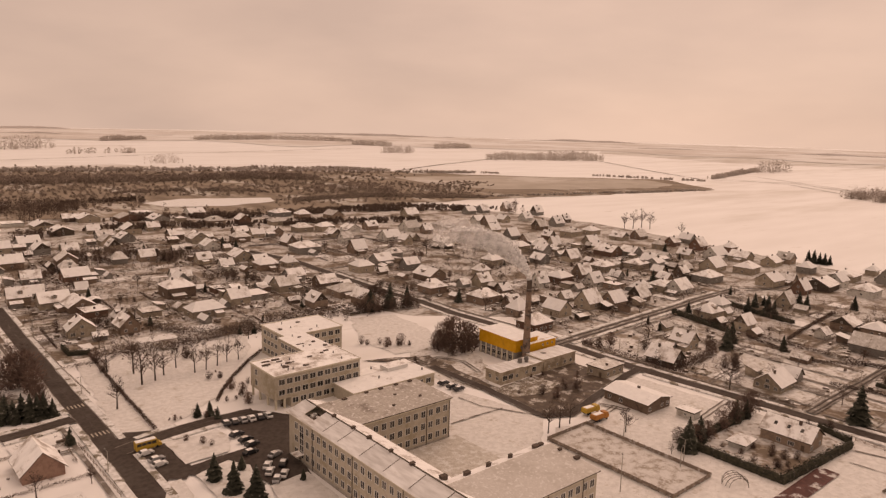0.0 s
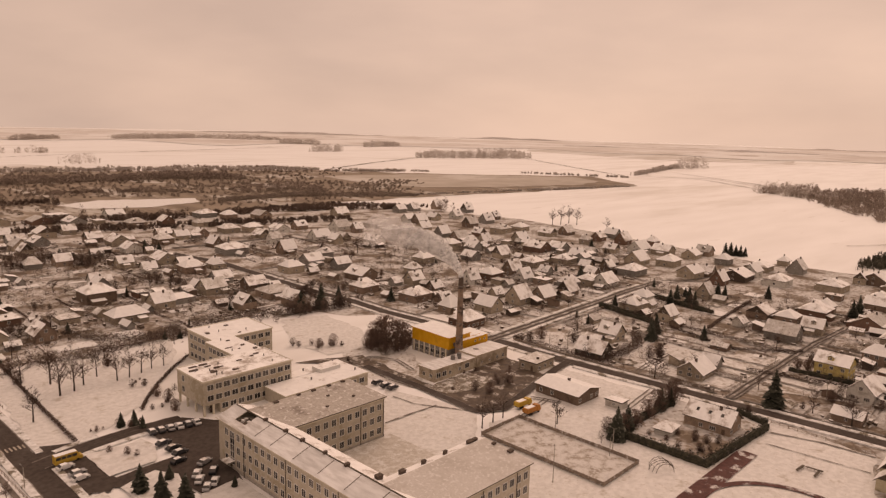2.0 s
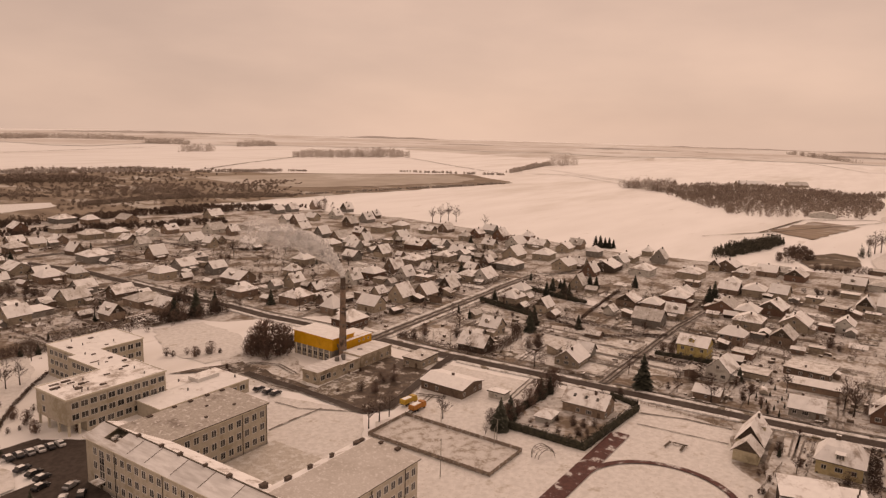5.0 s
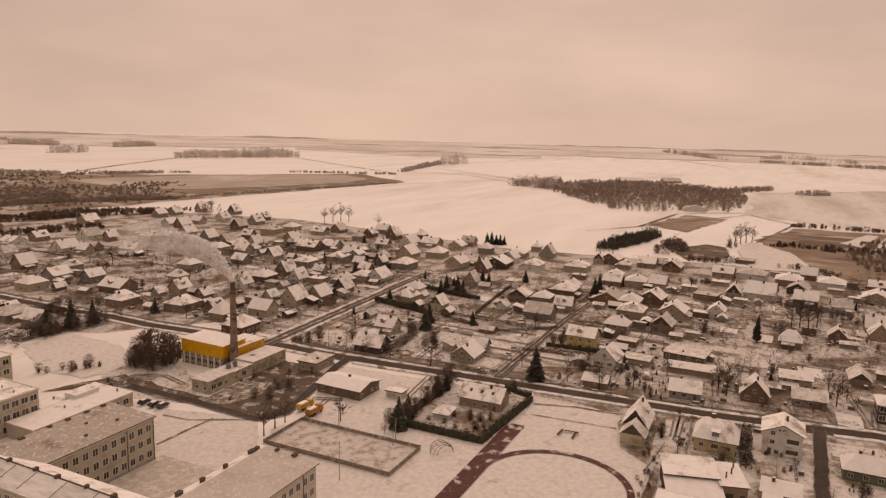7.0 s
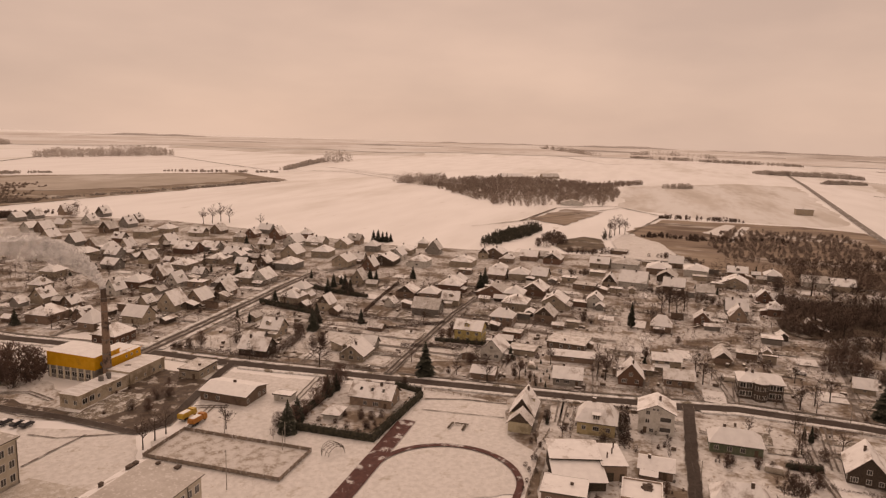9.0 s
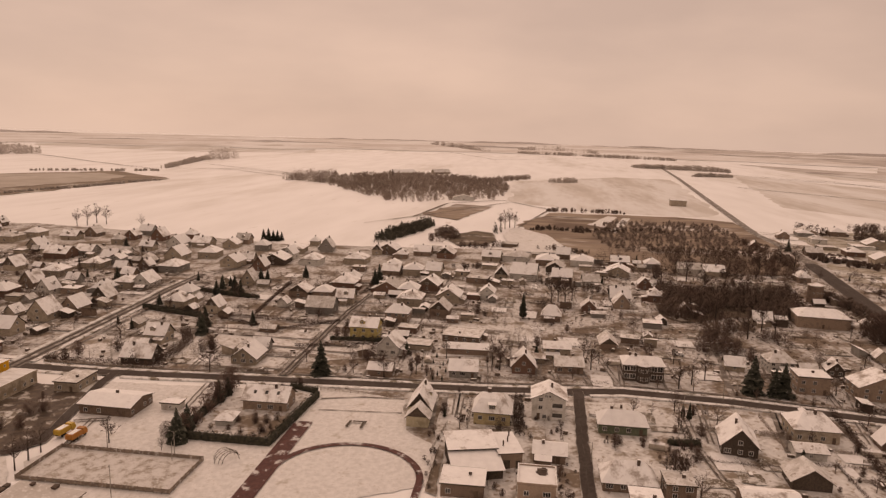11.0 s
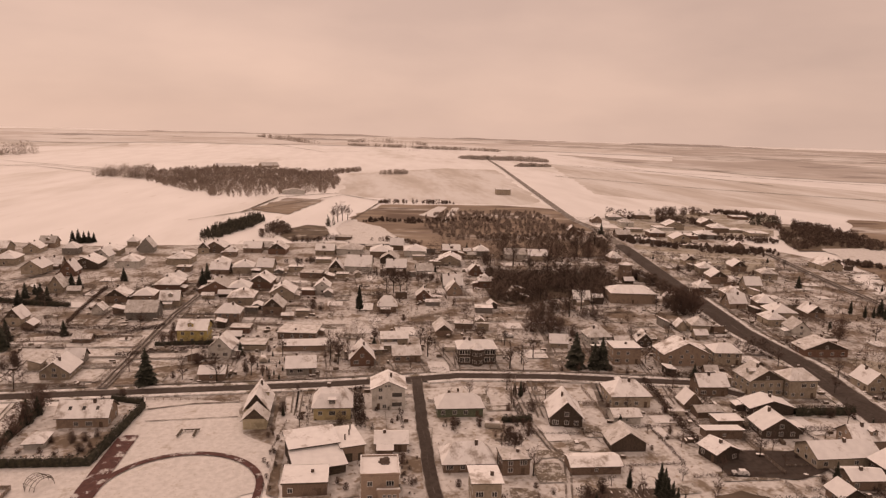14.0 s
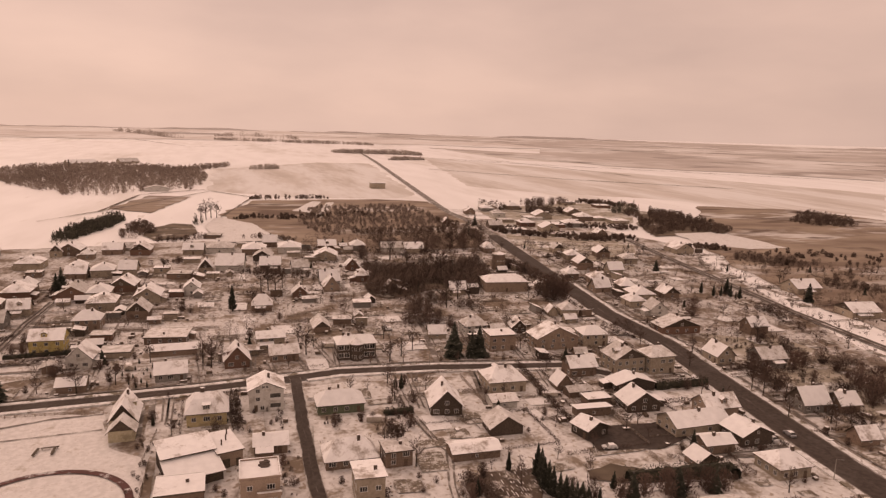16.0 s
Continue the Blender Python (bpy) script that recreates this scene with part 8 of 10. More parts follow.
bush(200.5, -27.1, 3.2)
bush(199.8, -34.8, 1.8)
bush(199.5, -38.2, 2.2)
bush(200.0, -42.7, 1.6)
bush(201.8, -45.7, 2.2)
bush(203.5, -51.5, 2.2)
bush(186.3, -43.3, 4.1)
bush(190.1, -42.4, 4.5)
bush(163.8, -23.9, 2.2)
bush(204.8, -10.2, 1.1)
bush(166.8, 6.3, 2.2)
bush(163.8, 4.2, 2.1)
bush(144.6, -77.5, 5.2)
bush(142.1, -82.3, 6.1)
bush(140.7, -89.3, 5.6)
bush(140.4, -95.4, 6.3)
bush(140.0, -101.5, 7.0)
bush(139.8, -107.1, 6.4)
bush(138.7, -112.1, 6.8)
bush(138.6, -117.1, 5.6)
bush(214.0, -187.7, 7.3)
bush(204.1, -185.1, 7.6)
bush(194.3, -183.0, 6.9)
bush(210.5, -204.3, 7.5)
bush(184.5, -203.5, 9.4)
bush(176.5, -204.9, 10.2)
bush(188.0, -212.2, 8.7)
bush(182.1, -214.8, 10.6)
bush(150.8, -51.7, 3.9)
bush(152.0, -55.7, 3.9)
bush(148.8, -53.2, 4.4)
conifer(143.5, -80.0, 4.4)
conifer(140.1, -92.0, 6.8)
conifer(139.4, -104.3, 7.3)
conifer(138.2, -114.2, 6.2)
bush(327.0, -157.9, 15.2)
bush(328.4, -163.4, 13.5)
bush(334.4, -157.4, 12.4)
bush(286.1, -212.6, 9.0)
conifer(31.1, 232.1, 8.2)
conifer(32.6, 228.4, 7.3)
conifer(42.7, 226.9, 6.1)
conifer(29.3, 229.9, 8.9)
bush(36.9, 258.4, 11.3)
bush(41.5, 261.4, 11.8)
bush(41.9, 248.7, 9.6)
bush(32.3, 244.3, 8.6)
bush(40.9, 236.8, 7.5)
bush(32.6, 261.6, 11.4)
bush(187.9, 99.7, 4.5)
bush(179.6, 99.1, 5.8)
bush(182.7, 97.9, 6.3)
bush(189.1, 97.3, 6.0)
bush(198.3, 97.9, 6.6)
bush(206.4, 98.8, 7.2)
bush(213.6, 98.8, 8.2)
bush(219.7, 99.2, 7.6)
bush(179.5, 101.1, 5.1)
bush(194.7, 80.7, 3.0)
bush(193.9, 76.9, 3.3)
bush(196.7, 74.6, 3.0)
bush(187.6, 76.2, 2.9)
bush(222.9, 82.5, 2.9)
bush(225.8, 77.3, 3.3)
bush(200.0, 166.0, 2.2)
bush(189.9, 163.0, 1.7)
bush(201.0, 155.8, 1.8)
bush(210.6, 155.0, 2.3)
bush(169.7, 155.6, 1.6)
bush(190.4, 153.8, 1.5)
bush(184.8, 164.0, 1.5)
bush(157.9, 196.6, 2.6)
bush(180.7, 214.2, 2.4)
bush(177.4, 206.8, 8.9)
bush(187.1, 199.8, 8.0)
bush(192.4, 201.5, 5.7)
bush(177.8, 199.6, 6.4)
bush(183.5, 209.6, 10.5)
bush(178.4, 211.4, 5.7)
conifer(353.9, 157.0, 9.1)
conifer(352.5, 153.3, 7.7)
conifer(378.3, 152.0, 8.8)
conifer(379.7, 148.7, 7.5)
conifer(386.6, 87.6, 9.9)
conifer(287.9, 141.8, 9.2)
conifer(288.9, 144.5, 7.1)
conifer(208.6, 5.3, 5.6)
conifer(188.8, 272.1, 11.2)
conifer(201.0, 272.7, 12.6)
conifer(211.3, 272.4, 9.9)
conifer(236.8, 261.9, 7.7)
conifer(200.0, 468.0, 8.4)
conifer(207.5, 463.4, 6.7)
conifer(128.7, 271.3, 4.1)
conifer(123.2, 273.2, 4.1)
conifer(269.2, 262.2, 6.3)

for bx, by, bh in ((82.0, 200.6, 1.6), (88.6, 207.6, 2.0), (91.7, 207.3, 1.5), (97.2, 214.2, 2.2), (94.3, 210.1, 1.4), (101.0, 218.4, 2.4), (69.0, 203.8, 1.0), (72.1, 203.0, 1.1), (94.3, 233.1, 1.2), (96.5, 235.0, 1.0), (158.1, 229.6, 2.6), (163.1, 227.9, 3.0), (165.6, 224.2, 2.4), (168.4, 222.2, 3.0), (172.0, 219.5, 2.2)):
    bush(bx, by, bh)
conifer(72.7, 162.0, 4.5)
for bx, by, bh in ((259.7, 35.5, 2.0), (266.9, 35.1, 2.4), (251.7, 35.3, 1.8), (246.6, 32.1, 2.2), (254.3, 32.1, 1.6), (257.9, 31.4, 2.0), (241.5, 29.7, 2.6), (241.4, 33.1, 2.0), (261.8, 30.0, 1.8), (265.5, 38.6, 2.2), (254.9, 39.1, 2.0), (245.3, 35.8, 1.7), (250.7, 29.5, 2.1), (209.6, 24.6, 3.4)):
    cypress(bx, by, bh)
for bx, by, bh in ((186.9, 91.5, 2.2), (187.3, 86.2, 2.0), (185.8, 81.7, 2.6), (184.1, 77.3, 2.0), (187.6, 75.2, 2.4), (187.1, 72.8, 1.8), (193.6, 85.8, 2.2), (190.2, 74.3, 2.0), (192.9, 80.1, 2.4), (285.9, 81.3, 4.5), (286.4, 77.7, 4.8), (292.9, 76.4, 4.2), (298.5, 80.0, 4.6), (254.0, 127.0, 5.5), (257.0, 124.0, 6.0), (260.5, 126.5, 5.0)):
    bush(bx, by, bh)
conifer(82.6, 147.6, 3.4)

for bx, by, bh in (
    (165.2, -12.2, 3.0), (171.2, -16.3, 2.6), (161.3, -16.8, 3.0), (205.8, -10.4, 1.6), (200.5, -28.4, 2.6), (199.1, -35.0, 1.4), (192.6, -38.6, 1.4), (197.5, -41.9, 1.5),
    (199.1, -46.3, 2.4), (200.3, -48.6, 2.2), (199.0, -50.4, 2.4), (199.0, 26.7, 2.2), (194.9, 27.2, 1.8), (230.9, 22.2, 2.0), (266.8, 45.7, 2.0), (260.1, 41.9, 2.2),
    (251.4, 38.6, 1.6), (264.1, 38.2, 1.8), (155.1, -42.8, 2.6), (158.9, -47.1, 2.0), (161.9, -43.4, 1.8), (173.6, -66.0, 2.0), (170.0, -66.4, 2.2), (157.8, -55.8, 2.6),
    (168.9, -71.0, 1.8), (187.1, -81.1, 1.6), (181.6, -81.9, 1.6), (203.3, -8.6, 1.6), (208.1, 0.2, 2.0), (218.4, 1.3, 2.0), (215.9, 15.8, 2.0), (192.9, 24.3, 1.8),
    (183.8, -15.2, 1.5), (216.7, -79.0, 1.6), (209.6, -87.6, 1.6), (188.2, -89.4, 1.6), (206.8, -100.8, 1.5), (174.7, -121.6, 1.6), (159.7, -120.1, 2.0), (158.4, -141.9, 2.2),
    (154.8, -141.8, 2.0), (146.0, -124.5, 2.4), (142.5, -123.5, 2.4), (143.9, -127.8, 2.0), (148.7, -123.9, 2.2), (159.8, -169.6, 2.4), (149.7, -163.8, 2.2), (151.9, -170.1, 2.6),
    (139.5, -163.2, 2.4), (147.4, -173.6, 2.2), (207.2, -205.2, 3.4), (201.2, -204.8, 3.2), (190.3, -201.8, 3.0), (198.5, -217.7, 3.4), (188.1, -212.2, 3.0), (213.7, -220.8, 3.6),
    (219.2, -210.8, 3.2), (207.1, -221.1, 3.4), (229.2, -214.2, 3.0), (247.4, -221.2, 3.4), (234.8, -204.9, 3.0), (174.4, -203.7, 3.0), (165.8, -189.9, 2.6), (187.2, -179.5, 2.6),
    (194.7, -181.4, 2.4),
):
    if not on_road(bx, by, .6):
        bush(bx, by, bh)

def hedge(pts, h, w, mat):
    rng = random.Random(int(pts[0][0] * 10))
    bm = bmesh.new()
    ring = None
    for x, y, dx, dy in along(pts, 1.1):
        a, t = w * .36 * rng.uniform(.8, 1.1), h * rng.uniform(.78, .92)
        if mat != "hedge_green":
            break
        row = [bm.verts.new((x - dy * o * a + rng.uniform(-.1, .1), y + dx * o * a, z)) for o, z in ((-1, 0), (-1.05, t * .7), (-.5, t), (.5, t * .97), (1.05, t * .7), (1, 0))]
        if ring:
            for k in range(5):
                bm.faces.new((ring[k], ring[k + 1], row[k + 1], row[k]))
        ring = row
    for x, y, dx, dy in along(pts, 0.55):
        top = h * rng.uniform(.8, 1.15)
        for k in range(int(16 + w * 9)):
            o, z = rng.uniform(-w / 2, w / 2), rng.uniform(0.0, top)
            c = Vector((x - dy * o + rng.uniform(-.3, .3), y + dx * o + rng.uniform(-.3, .3), z + .25))
            s = .30
            bm.faces.new([bm.verts.new(c + Vector((rng.uniform(-s, s), rng.uniform(-s, s), rng.uniform(-s, s)))) for _ in range(3)])
        if rng.random() < .4:
            limb(bm, (x, y, -.1), (x + rng.uniform(-.3, .3), y + rng.uniform(-.3, .3), top * .9), .06, .02, 3)
    tagged(new("hedge", mesh_of(bm, "hedge", mat)), "dense dark evergreen hedge" if mat == "hedge_green" else "bare brown twiggy hedge along the plots", "hedge", "hedges")


hedge([(180.4, 99.6), (180.1, 71.2), (217.6, 68.6)], 2.6, 2.4, "hedge_green")
hedge([(212.6, 98.5), (179.9, 98.7)], 2.6, 2.6, "hedge_green")
hedge([(224.3, 79.9), (221.0, 69.8)], 2.2, 2.0, "hedge_green")
hedge([(59.9, 294.2), (60.0, 284.1), (66.7, 281.0)], 2.2, 1.2, "hedge_green")
hedge([(73.4, 276.2), (92.8, 270.7), (122.3, 273.9), (134.4, 272.4)], 3.5, 4.0, "twig_brown")
hedge([(139.6, 282.7), (178.8, 274.1), (212.5, 264.9)], 4.5, 5.0, "twig_brown")
hedge([(310.7, 184.5), (301.3, 149.9)], 2.2, 1.6, "hedge_green")
hedge([(232.3, 178.6), (233.2, 151.4), (233.4, 131.7)], 2.0, 1.5, "twig_brown")
hedge([(237.3, 136.5), (264.2, 137.6), (277.7, 146.3)], 3.0, 4.0, "twig_brown")
hedge([(86.1, 209.0), (90.6, 215.9), (99.6, 227.1), (111.2, 239.5), (120.3, 247.7)], 0.9, 0.9, "twig_brown")
hedge([(66.4, 283.7), (64.5, 244.6), (63.4, 199.5)], 1.0, 0.8, "twig_brown")
hedge([(236.4, -101.2), (217.7, -99.3), (195.2, -97.5), (183.4, -97.0)], 2.2, 2.0, "twig_brown")
hedge([(203.7, -139.2), (203.7, -160.0)], 3.0, 2.4, "hedge_green")
hedge([(202.8, -42.7), (203.0, -51.7)], 2.0, 2.5, "hedge_green")
hedge([(158.8, -29.4), (154.4, -34.2)], 2.0, 3.0, "twig_brown")
hedge([(147.6, -94.9), (146.6, -105.9), (145.4, -124.0), (142.4, -123.5)], 4.0, 4.0, "hedge_green")
hedge([(158.7, -54.2), (152.0, -58.0), (146.4, -58.9)], 2.5, 4.0, "twig_brown")
hedge([(239.8, -110.1), (242.7, -135.9)], 1.6, 1.4, "twig_brown")
hedge([(301.9, 141.3), (290.0, 108.5), (309.4, 86.6)], 1.2, 1.0, "twig_brown")
hedge([(268.2, 93.8), (277.9, 59.5)], 1.4, 1.0, "twig_brown")
hedge([(226.4, 2.0), (199.7, 0.9)], 3.0, 3.0, "twig_brown")
hedge([(312.6, 185.6), (308.7, 170.9), (304.1, 153.0)], 2.2, 2.0, "hedge_green")
hedge([(352.7, 181.3), (346.4, 160.7), (341.5, 138.7)], 2.6, 2.2, "hedge_green")
hedge([(306.2, 142.3), (305.0, 115.2), (303.6, 87.4)], 1.6, 1.4, "twig_brown")
hedge([(311.9, 128.4), (341.7, 131.8), (380.6, 135.2)], 1.6, 1.2, "twig_brown")
hedge([(280.9, 82.7), (282.6, 60.7)], 2.0, 1.6, "hedge_green")
hedge([(94.8, 303.3), (105.2, 285.9), (119.1, 278.1), (134.3, 283.0)], 3.2, 3.0, "twig_brown")


def fence(pts, h, mat):
    rng = random.Random(int(pts[0][0] * 10))
    root = thing("garden_fence", pts[0][0], pts[0][1], 0, 0, "weathered low garden fence beside the street", "fence", "garden fences")
    ox, oy = pts[0]
    bm = bmesh.new()
    box(bm, -.06, -.06, -.2, .06, .06, h + .12)
    post = mesh_of(bm, "post", mat)
    run = bmesh.new()
    prev = None
    for x, y, dx, dy in along(pts, 2.6):
        if on_road(x, y, 0.3):
            prev = None
            continue
        on_wall("post", post, root, x - ox, y - oy, 0, math.degrees(math.atan2(dy, dx)))
        if prev:
            for z in (.35, h - .2):
                limb(run, (prev[0] - ox, prev[1] - oy, z + .2), (x - ox, y - oy, z + .2), .04, .04, 4)
            n = 9
            for k in range(n):
                f = (k + .5) / n
                a, b = prev[0] + (x - prev[0]) * f - ox, prev[1] + (y - prev[1]) * f - oy
                t = h * rng.uniform(.93, 1.05) + .2
                faces(run, [(a - dx * .05, b - dy * .05, .25), (a + dx * .05, b + dy * .05, .25), (a + dx * .05, b + dy * .05, t), (a - dx * .05, b - dy * .05, t)], [(0, 1, 2, 3)])
        prev = (x, y)
    ob = part("picket_row", run, mat, root)
    ob["kind"] = "stuff"


fence([(184.5, 25.3), (204.4, 23.1)], 1.3, "fence_grey")
fence([(224.1, 69.4), (222.6, 40.0)], 1.0, "fence_grey")
fence([(165.3, 23.4), (184.9, 23.2)], 1.6, "fence_grey")
fence([(231.0, 177.6), (232.2, 105.2)], 1.1, "fence_grey")
fence([(242.0, -99.3), (241.8, -113.4)], 1.0, "fence_grey")
fence([(242.5, -50.8), (246.4, -71.2)], 1.0, "fence_grey")
fence([(234.7, -59.5), (235.5, -84.4)], 0.9, "fence_grey")
fence([(215.4, -49.0), (184.4, -52.2), (177.7, -57.0)], 0.9, "fence_grey")
fence([(232.6, -83.4), (211.4, -79.2)], 1.2, "fence_grey")
fence([(293.5, -172.1), (190.1, -165.7), (133.0, -163.5)], 1.0, "fence_grey")
fence([(318.3, -21.8), (326.9, -36.6)], 1.2, "fence_grey")
fence([(235.4, 89.6), (331.2, 88.8)], 1.2, "fence_grey")
fence([(240.8, 50.8), (323.1, 49.3)], 1.4, "fence_grey")
fence([(43.6, 201.7), (44.2, 177.6), (44.5, 167.1)], 1.1, "fence_grey")
fence([(55.8, 238.4), (54.4, 269.1), (54.1, 314.3)], 1.0, "fence_grey")


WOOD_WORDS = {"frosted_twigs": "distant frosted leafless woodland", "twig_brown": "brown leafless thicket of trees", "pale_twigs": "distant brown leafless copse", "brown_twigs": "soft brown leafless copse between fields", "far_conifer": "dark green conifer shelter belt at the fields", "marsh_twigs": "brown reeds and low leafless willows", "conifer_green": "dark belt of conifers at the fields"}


def tree_faces(verts, polys, x, y, t, rng, count, size, fine, slim=False, spread=1.0):
    """One tree of a wood: a thin stem and a crown of many small loose twig clumps, widest low down in conifers."""
    w = t * .016
    for q in ((w, 0), (0, w)):
        n = len(verts)
        verts.extend(((x - q[0], y - q[1], -.1), (x + q[0], y + q[1], -.1), (x, y, t * .75)))
        polys.append((n, n + 1, n + 2))
    wide = rng.uniform(.30, .44) * spread
    for _ in range(count):
        a, f = rng.uniform(0, 6.283), rng.random()
        if slim:
            z = .06 + .94 * (1 - math.sqrt(f))
            r = .24 * (1.02 - z) * math.sqrt(rng.random())
        else:
            u = rng.uniform(-1, 1)
            z = .5 + .48 * u
            r = wide * math.sqrt(max(.05, 1 - u * u)) * math.sqrt(rng.random())
        cx, cy, cz, n = x + math.cos(a) * r * t, y + math.sin(a) * r * t, z * t, len(verts)
        if fine and not slim:
            b, l = a + rng.uniform(-1.2, 1.2), t * rng.uniform(.10, .22)
            ux, uy, uz = math.cos(b) * l * .6, math.sin(b) * l * .6, l * rng.uniform(.2, .9)
            hw = size * rng.uniform(.7, 1.3)
            verts.extend(((cx - math.sin(b) * hw, cy + math.cos(b) * hw, cz), (cx + math.sin(b) * hw, cy - math.cos(b) * hw, cz + hw), (cx + ux, cy + uy, cz + uz)))
        else:
            k = size * rng.uniform(.6, 1.4)
            for _ in range(3):
                verts.append((cx + rng.uniform(-k, k), cy + rng.uniform(-k, k), cz + rng.uniform(-k, k) * 1.2))
        polys.append((n, n + 1, n + 2))


def crown_detail(x, y):
    """How many twig clumps a crown gets, their half size in metres, and whether they are long twigs."""
    d = math.hypot(x, y)
    return (200, .07, True) if d < 300 else (190, .12, True) if d < 560 else (85, .6, False) if d < 1000 else (52, 1.0, False) if d < 1600 else (30, 1.6, False)


def wood_object(verts, polys, mat):
    me = bpy.data.meshes.new("woodland")
    me.from_pydata(verts, [], polys)
    me.materials.append(MATS[mat])
    tagged(new("woodland", me), WOOD_WORDS[mat], "woodland", kind="stuff")


def wood(pts, h, depth, mat, dens):
    """A strip of woodland along a line, as deep as given, with an uneven canopy."""
    rng = random.Random(int(pts[0][0] * 3 + pts[0][1]))
    run = sum(math.dist(p, q) for p, q in zip(pts, pts[1:]))
    gap = max(2.5, h * 0.42)
    count = int(min(700 if mat != "marsh_twigs" else 1250, max(8, run * depth / gap ** 2 * dens)))
    verts, polys = [], []
    line = along(pts, max(1.0, run / 400))
    for _ in range(count):
        at = rng.randrange(len(line))
        x, y, dx, dy = line[at]
        o = rng.uniform(0, depth)
        swell = 0.72 + 0.4 * noise.noise(Vector((x / (h * 3.5), y / (h * 3.5), 0)) + Vector((o / (h * 4), 0, 0)))
        swell *= min(1.0, 0.5 + 4.0 * min(at, len(line) - 1 - at) / len(line))
        l = math.hypot(x, y)
        g = max(gap * .6, depth * .06)
        px, py = x + x / l * o + rng.gauss(0, g), y + y / l * o + rng.gauss(0, g)
        # sector cut to fit the camera's view, so nearer trees don't cover the pond
        if 62.8 < math.degrees(math.atan2(py, px)) < 72.4 and 727 < math.hypot(px, py) < 849:
            continue  # the frozen pond in the marsh stays open
        if on_road(px, py, .8):
            continue
        if dens < .75 and noise.noise(Vector((px / (h * 5), py / (h * 5), 3.0))) < -0.12 and rng.random() < .8:
            continue
        t = h * max(.35, min(1.1, swell + .2)) * rng.uniform(.75, 1.1) * (.7 if mat == "marsh_twigs" else 1)
        tree_faces(verts, polys, px, py, t, rng, *crown_detail(px, py), mat == "far_conifer", 1.9 if mat == "marsh_twigs" else 1.0)
    wood_object(verts, polys, mat)


def inside(x, y, poly):
    hit = False
    for (ax, ay), (bx, by) in zip(poly, poly[1:] + poly[:1]):
        if (ay > y) != (by > y) and x < (bx - ax) * (y - ay) / (by - ay) + ax:
            hit = not hit
    return hit


def grove(poly, h, mat, gap, open_at=-.35):
    """A wood that fills an outline on the ground, its trees at about the given gap, with small clearings."""
    rng = random.Random(int(poly[0][0] * 5 + poly[0][1]))
    verts, polys = [], []
    xs, ys = [p[0] for p in poly], [p[1] for p in poly]
    for i in range(int((max(xs) - min(xs)) / gap) + 1):
        for j in range(int((max(ys) - min(ys)) / gap) + 1):
            x, y = min(xs) + (i + rng.uniform(-.2, 1.2)) * gap, min(ys) + (j + rng.uniform(-.2, 1.2)) * gap
            v = noise.noise(Vector((x / (h * 2.6), y / (h * 2.6), 3.0)))
            if not inside(x, y, poly) or v < open_at or on_road(x, y, 1.0) or not all((x - a) ** 2 + (y - b) ** 2 > (r * .8) ** 2 for a, b, r in PLOTS):
                continue
            t = h * (.82 + .35 * v) * rng.uniform(.7, 1.15)
            tree_faces(verts, polys, x, y, t, rng, *crown_detail(x, y), mat == "far_conifer")
    wood_object(verts, polys, mat)


# the distant strips take colours already paled by haze
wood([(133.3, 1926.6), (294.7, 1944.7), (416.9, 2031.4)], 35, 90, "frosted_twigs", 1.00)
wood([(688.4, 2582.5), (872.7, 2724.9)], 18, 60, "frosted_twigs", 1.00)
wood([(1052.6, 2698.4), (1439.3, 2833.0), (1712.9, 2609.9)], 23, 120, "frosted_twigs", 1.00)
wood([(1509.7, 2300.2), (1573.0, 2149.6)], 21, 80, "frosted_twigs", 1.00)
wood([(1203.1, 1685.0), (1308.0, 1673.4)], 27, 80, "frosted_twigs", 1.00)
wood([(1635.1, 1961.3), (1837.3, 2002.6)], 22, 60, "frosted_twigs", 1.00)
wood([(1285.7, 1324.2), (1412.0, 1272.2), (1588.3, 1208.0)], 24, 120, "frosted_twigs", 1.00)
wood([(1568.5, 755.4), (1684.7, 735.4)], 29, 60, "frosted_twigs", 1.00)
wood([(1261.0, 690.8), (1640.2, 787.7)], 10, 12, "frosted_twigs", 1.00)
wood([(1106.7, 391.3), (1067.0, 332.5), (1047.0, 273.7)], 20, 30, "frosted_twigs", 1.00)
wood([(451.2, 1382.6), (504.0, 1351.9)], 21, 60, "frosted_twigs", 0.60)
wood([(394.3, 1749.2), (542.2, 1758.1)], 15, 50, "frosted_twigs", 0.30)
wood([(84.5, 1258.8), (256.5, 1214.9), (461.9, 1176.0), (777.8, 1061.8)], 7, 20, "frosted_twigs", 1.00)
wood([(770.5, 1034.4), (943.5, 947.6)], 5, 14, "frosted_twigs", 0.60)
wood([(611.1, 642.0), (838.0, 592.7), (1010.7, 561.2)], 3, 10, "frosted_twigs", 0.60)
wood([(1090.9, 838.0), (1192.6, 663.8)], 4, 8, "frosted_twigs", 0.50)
wood([(48.4, 764.4), (133.1, 728.7), (194.7, 705.8), (288.9, 666.7), (387.0, 660.0), (490.7, 658.0), (622.8, 644.0)], 5, 240, "marsh_twigs", 1.00)
wood([(58.5, 902.9), (244.9, 883.9), (429.9, 817.2), (574.5, 770.7)], 5, 420, "marsh_twigs", 1.00)
wood([(46.3, 736.1), (131.5, 720.4), (172.9, 717.2)], 13, 40, "brown_twigs", 0.80)
wood([(381.2, 698.7), (475.8, 705.9), (608.3, 628.9)], 5, 30, "marsh_twigs", 0.90)
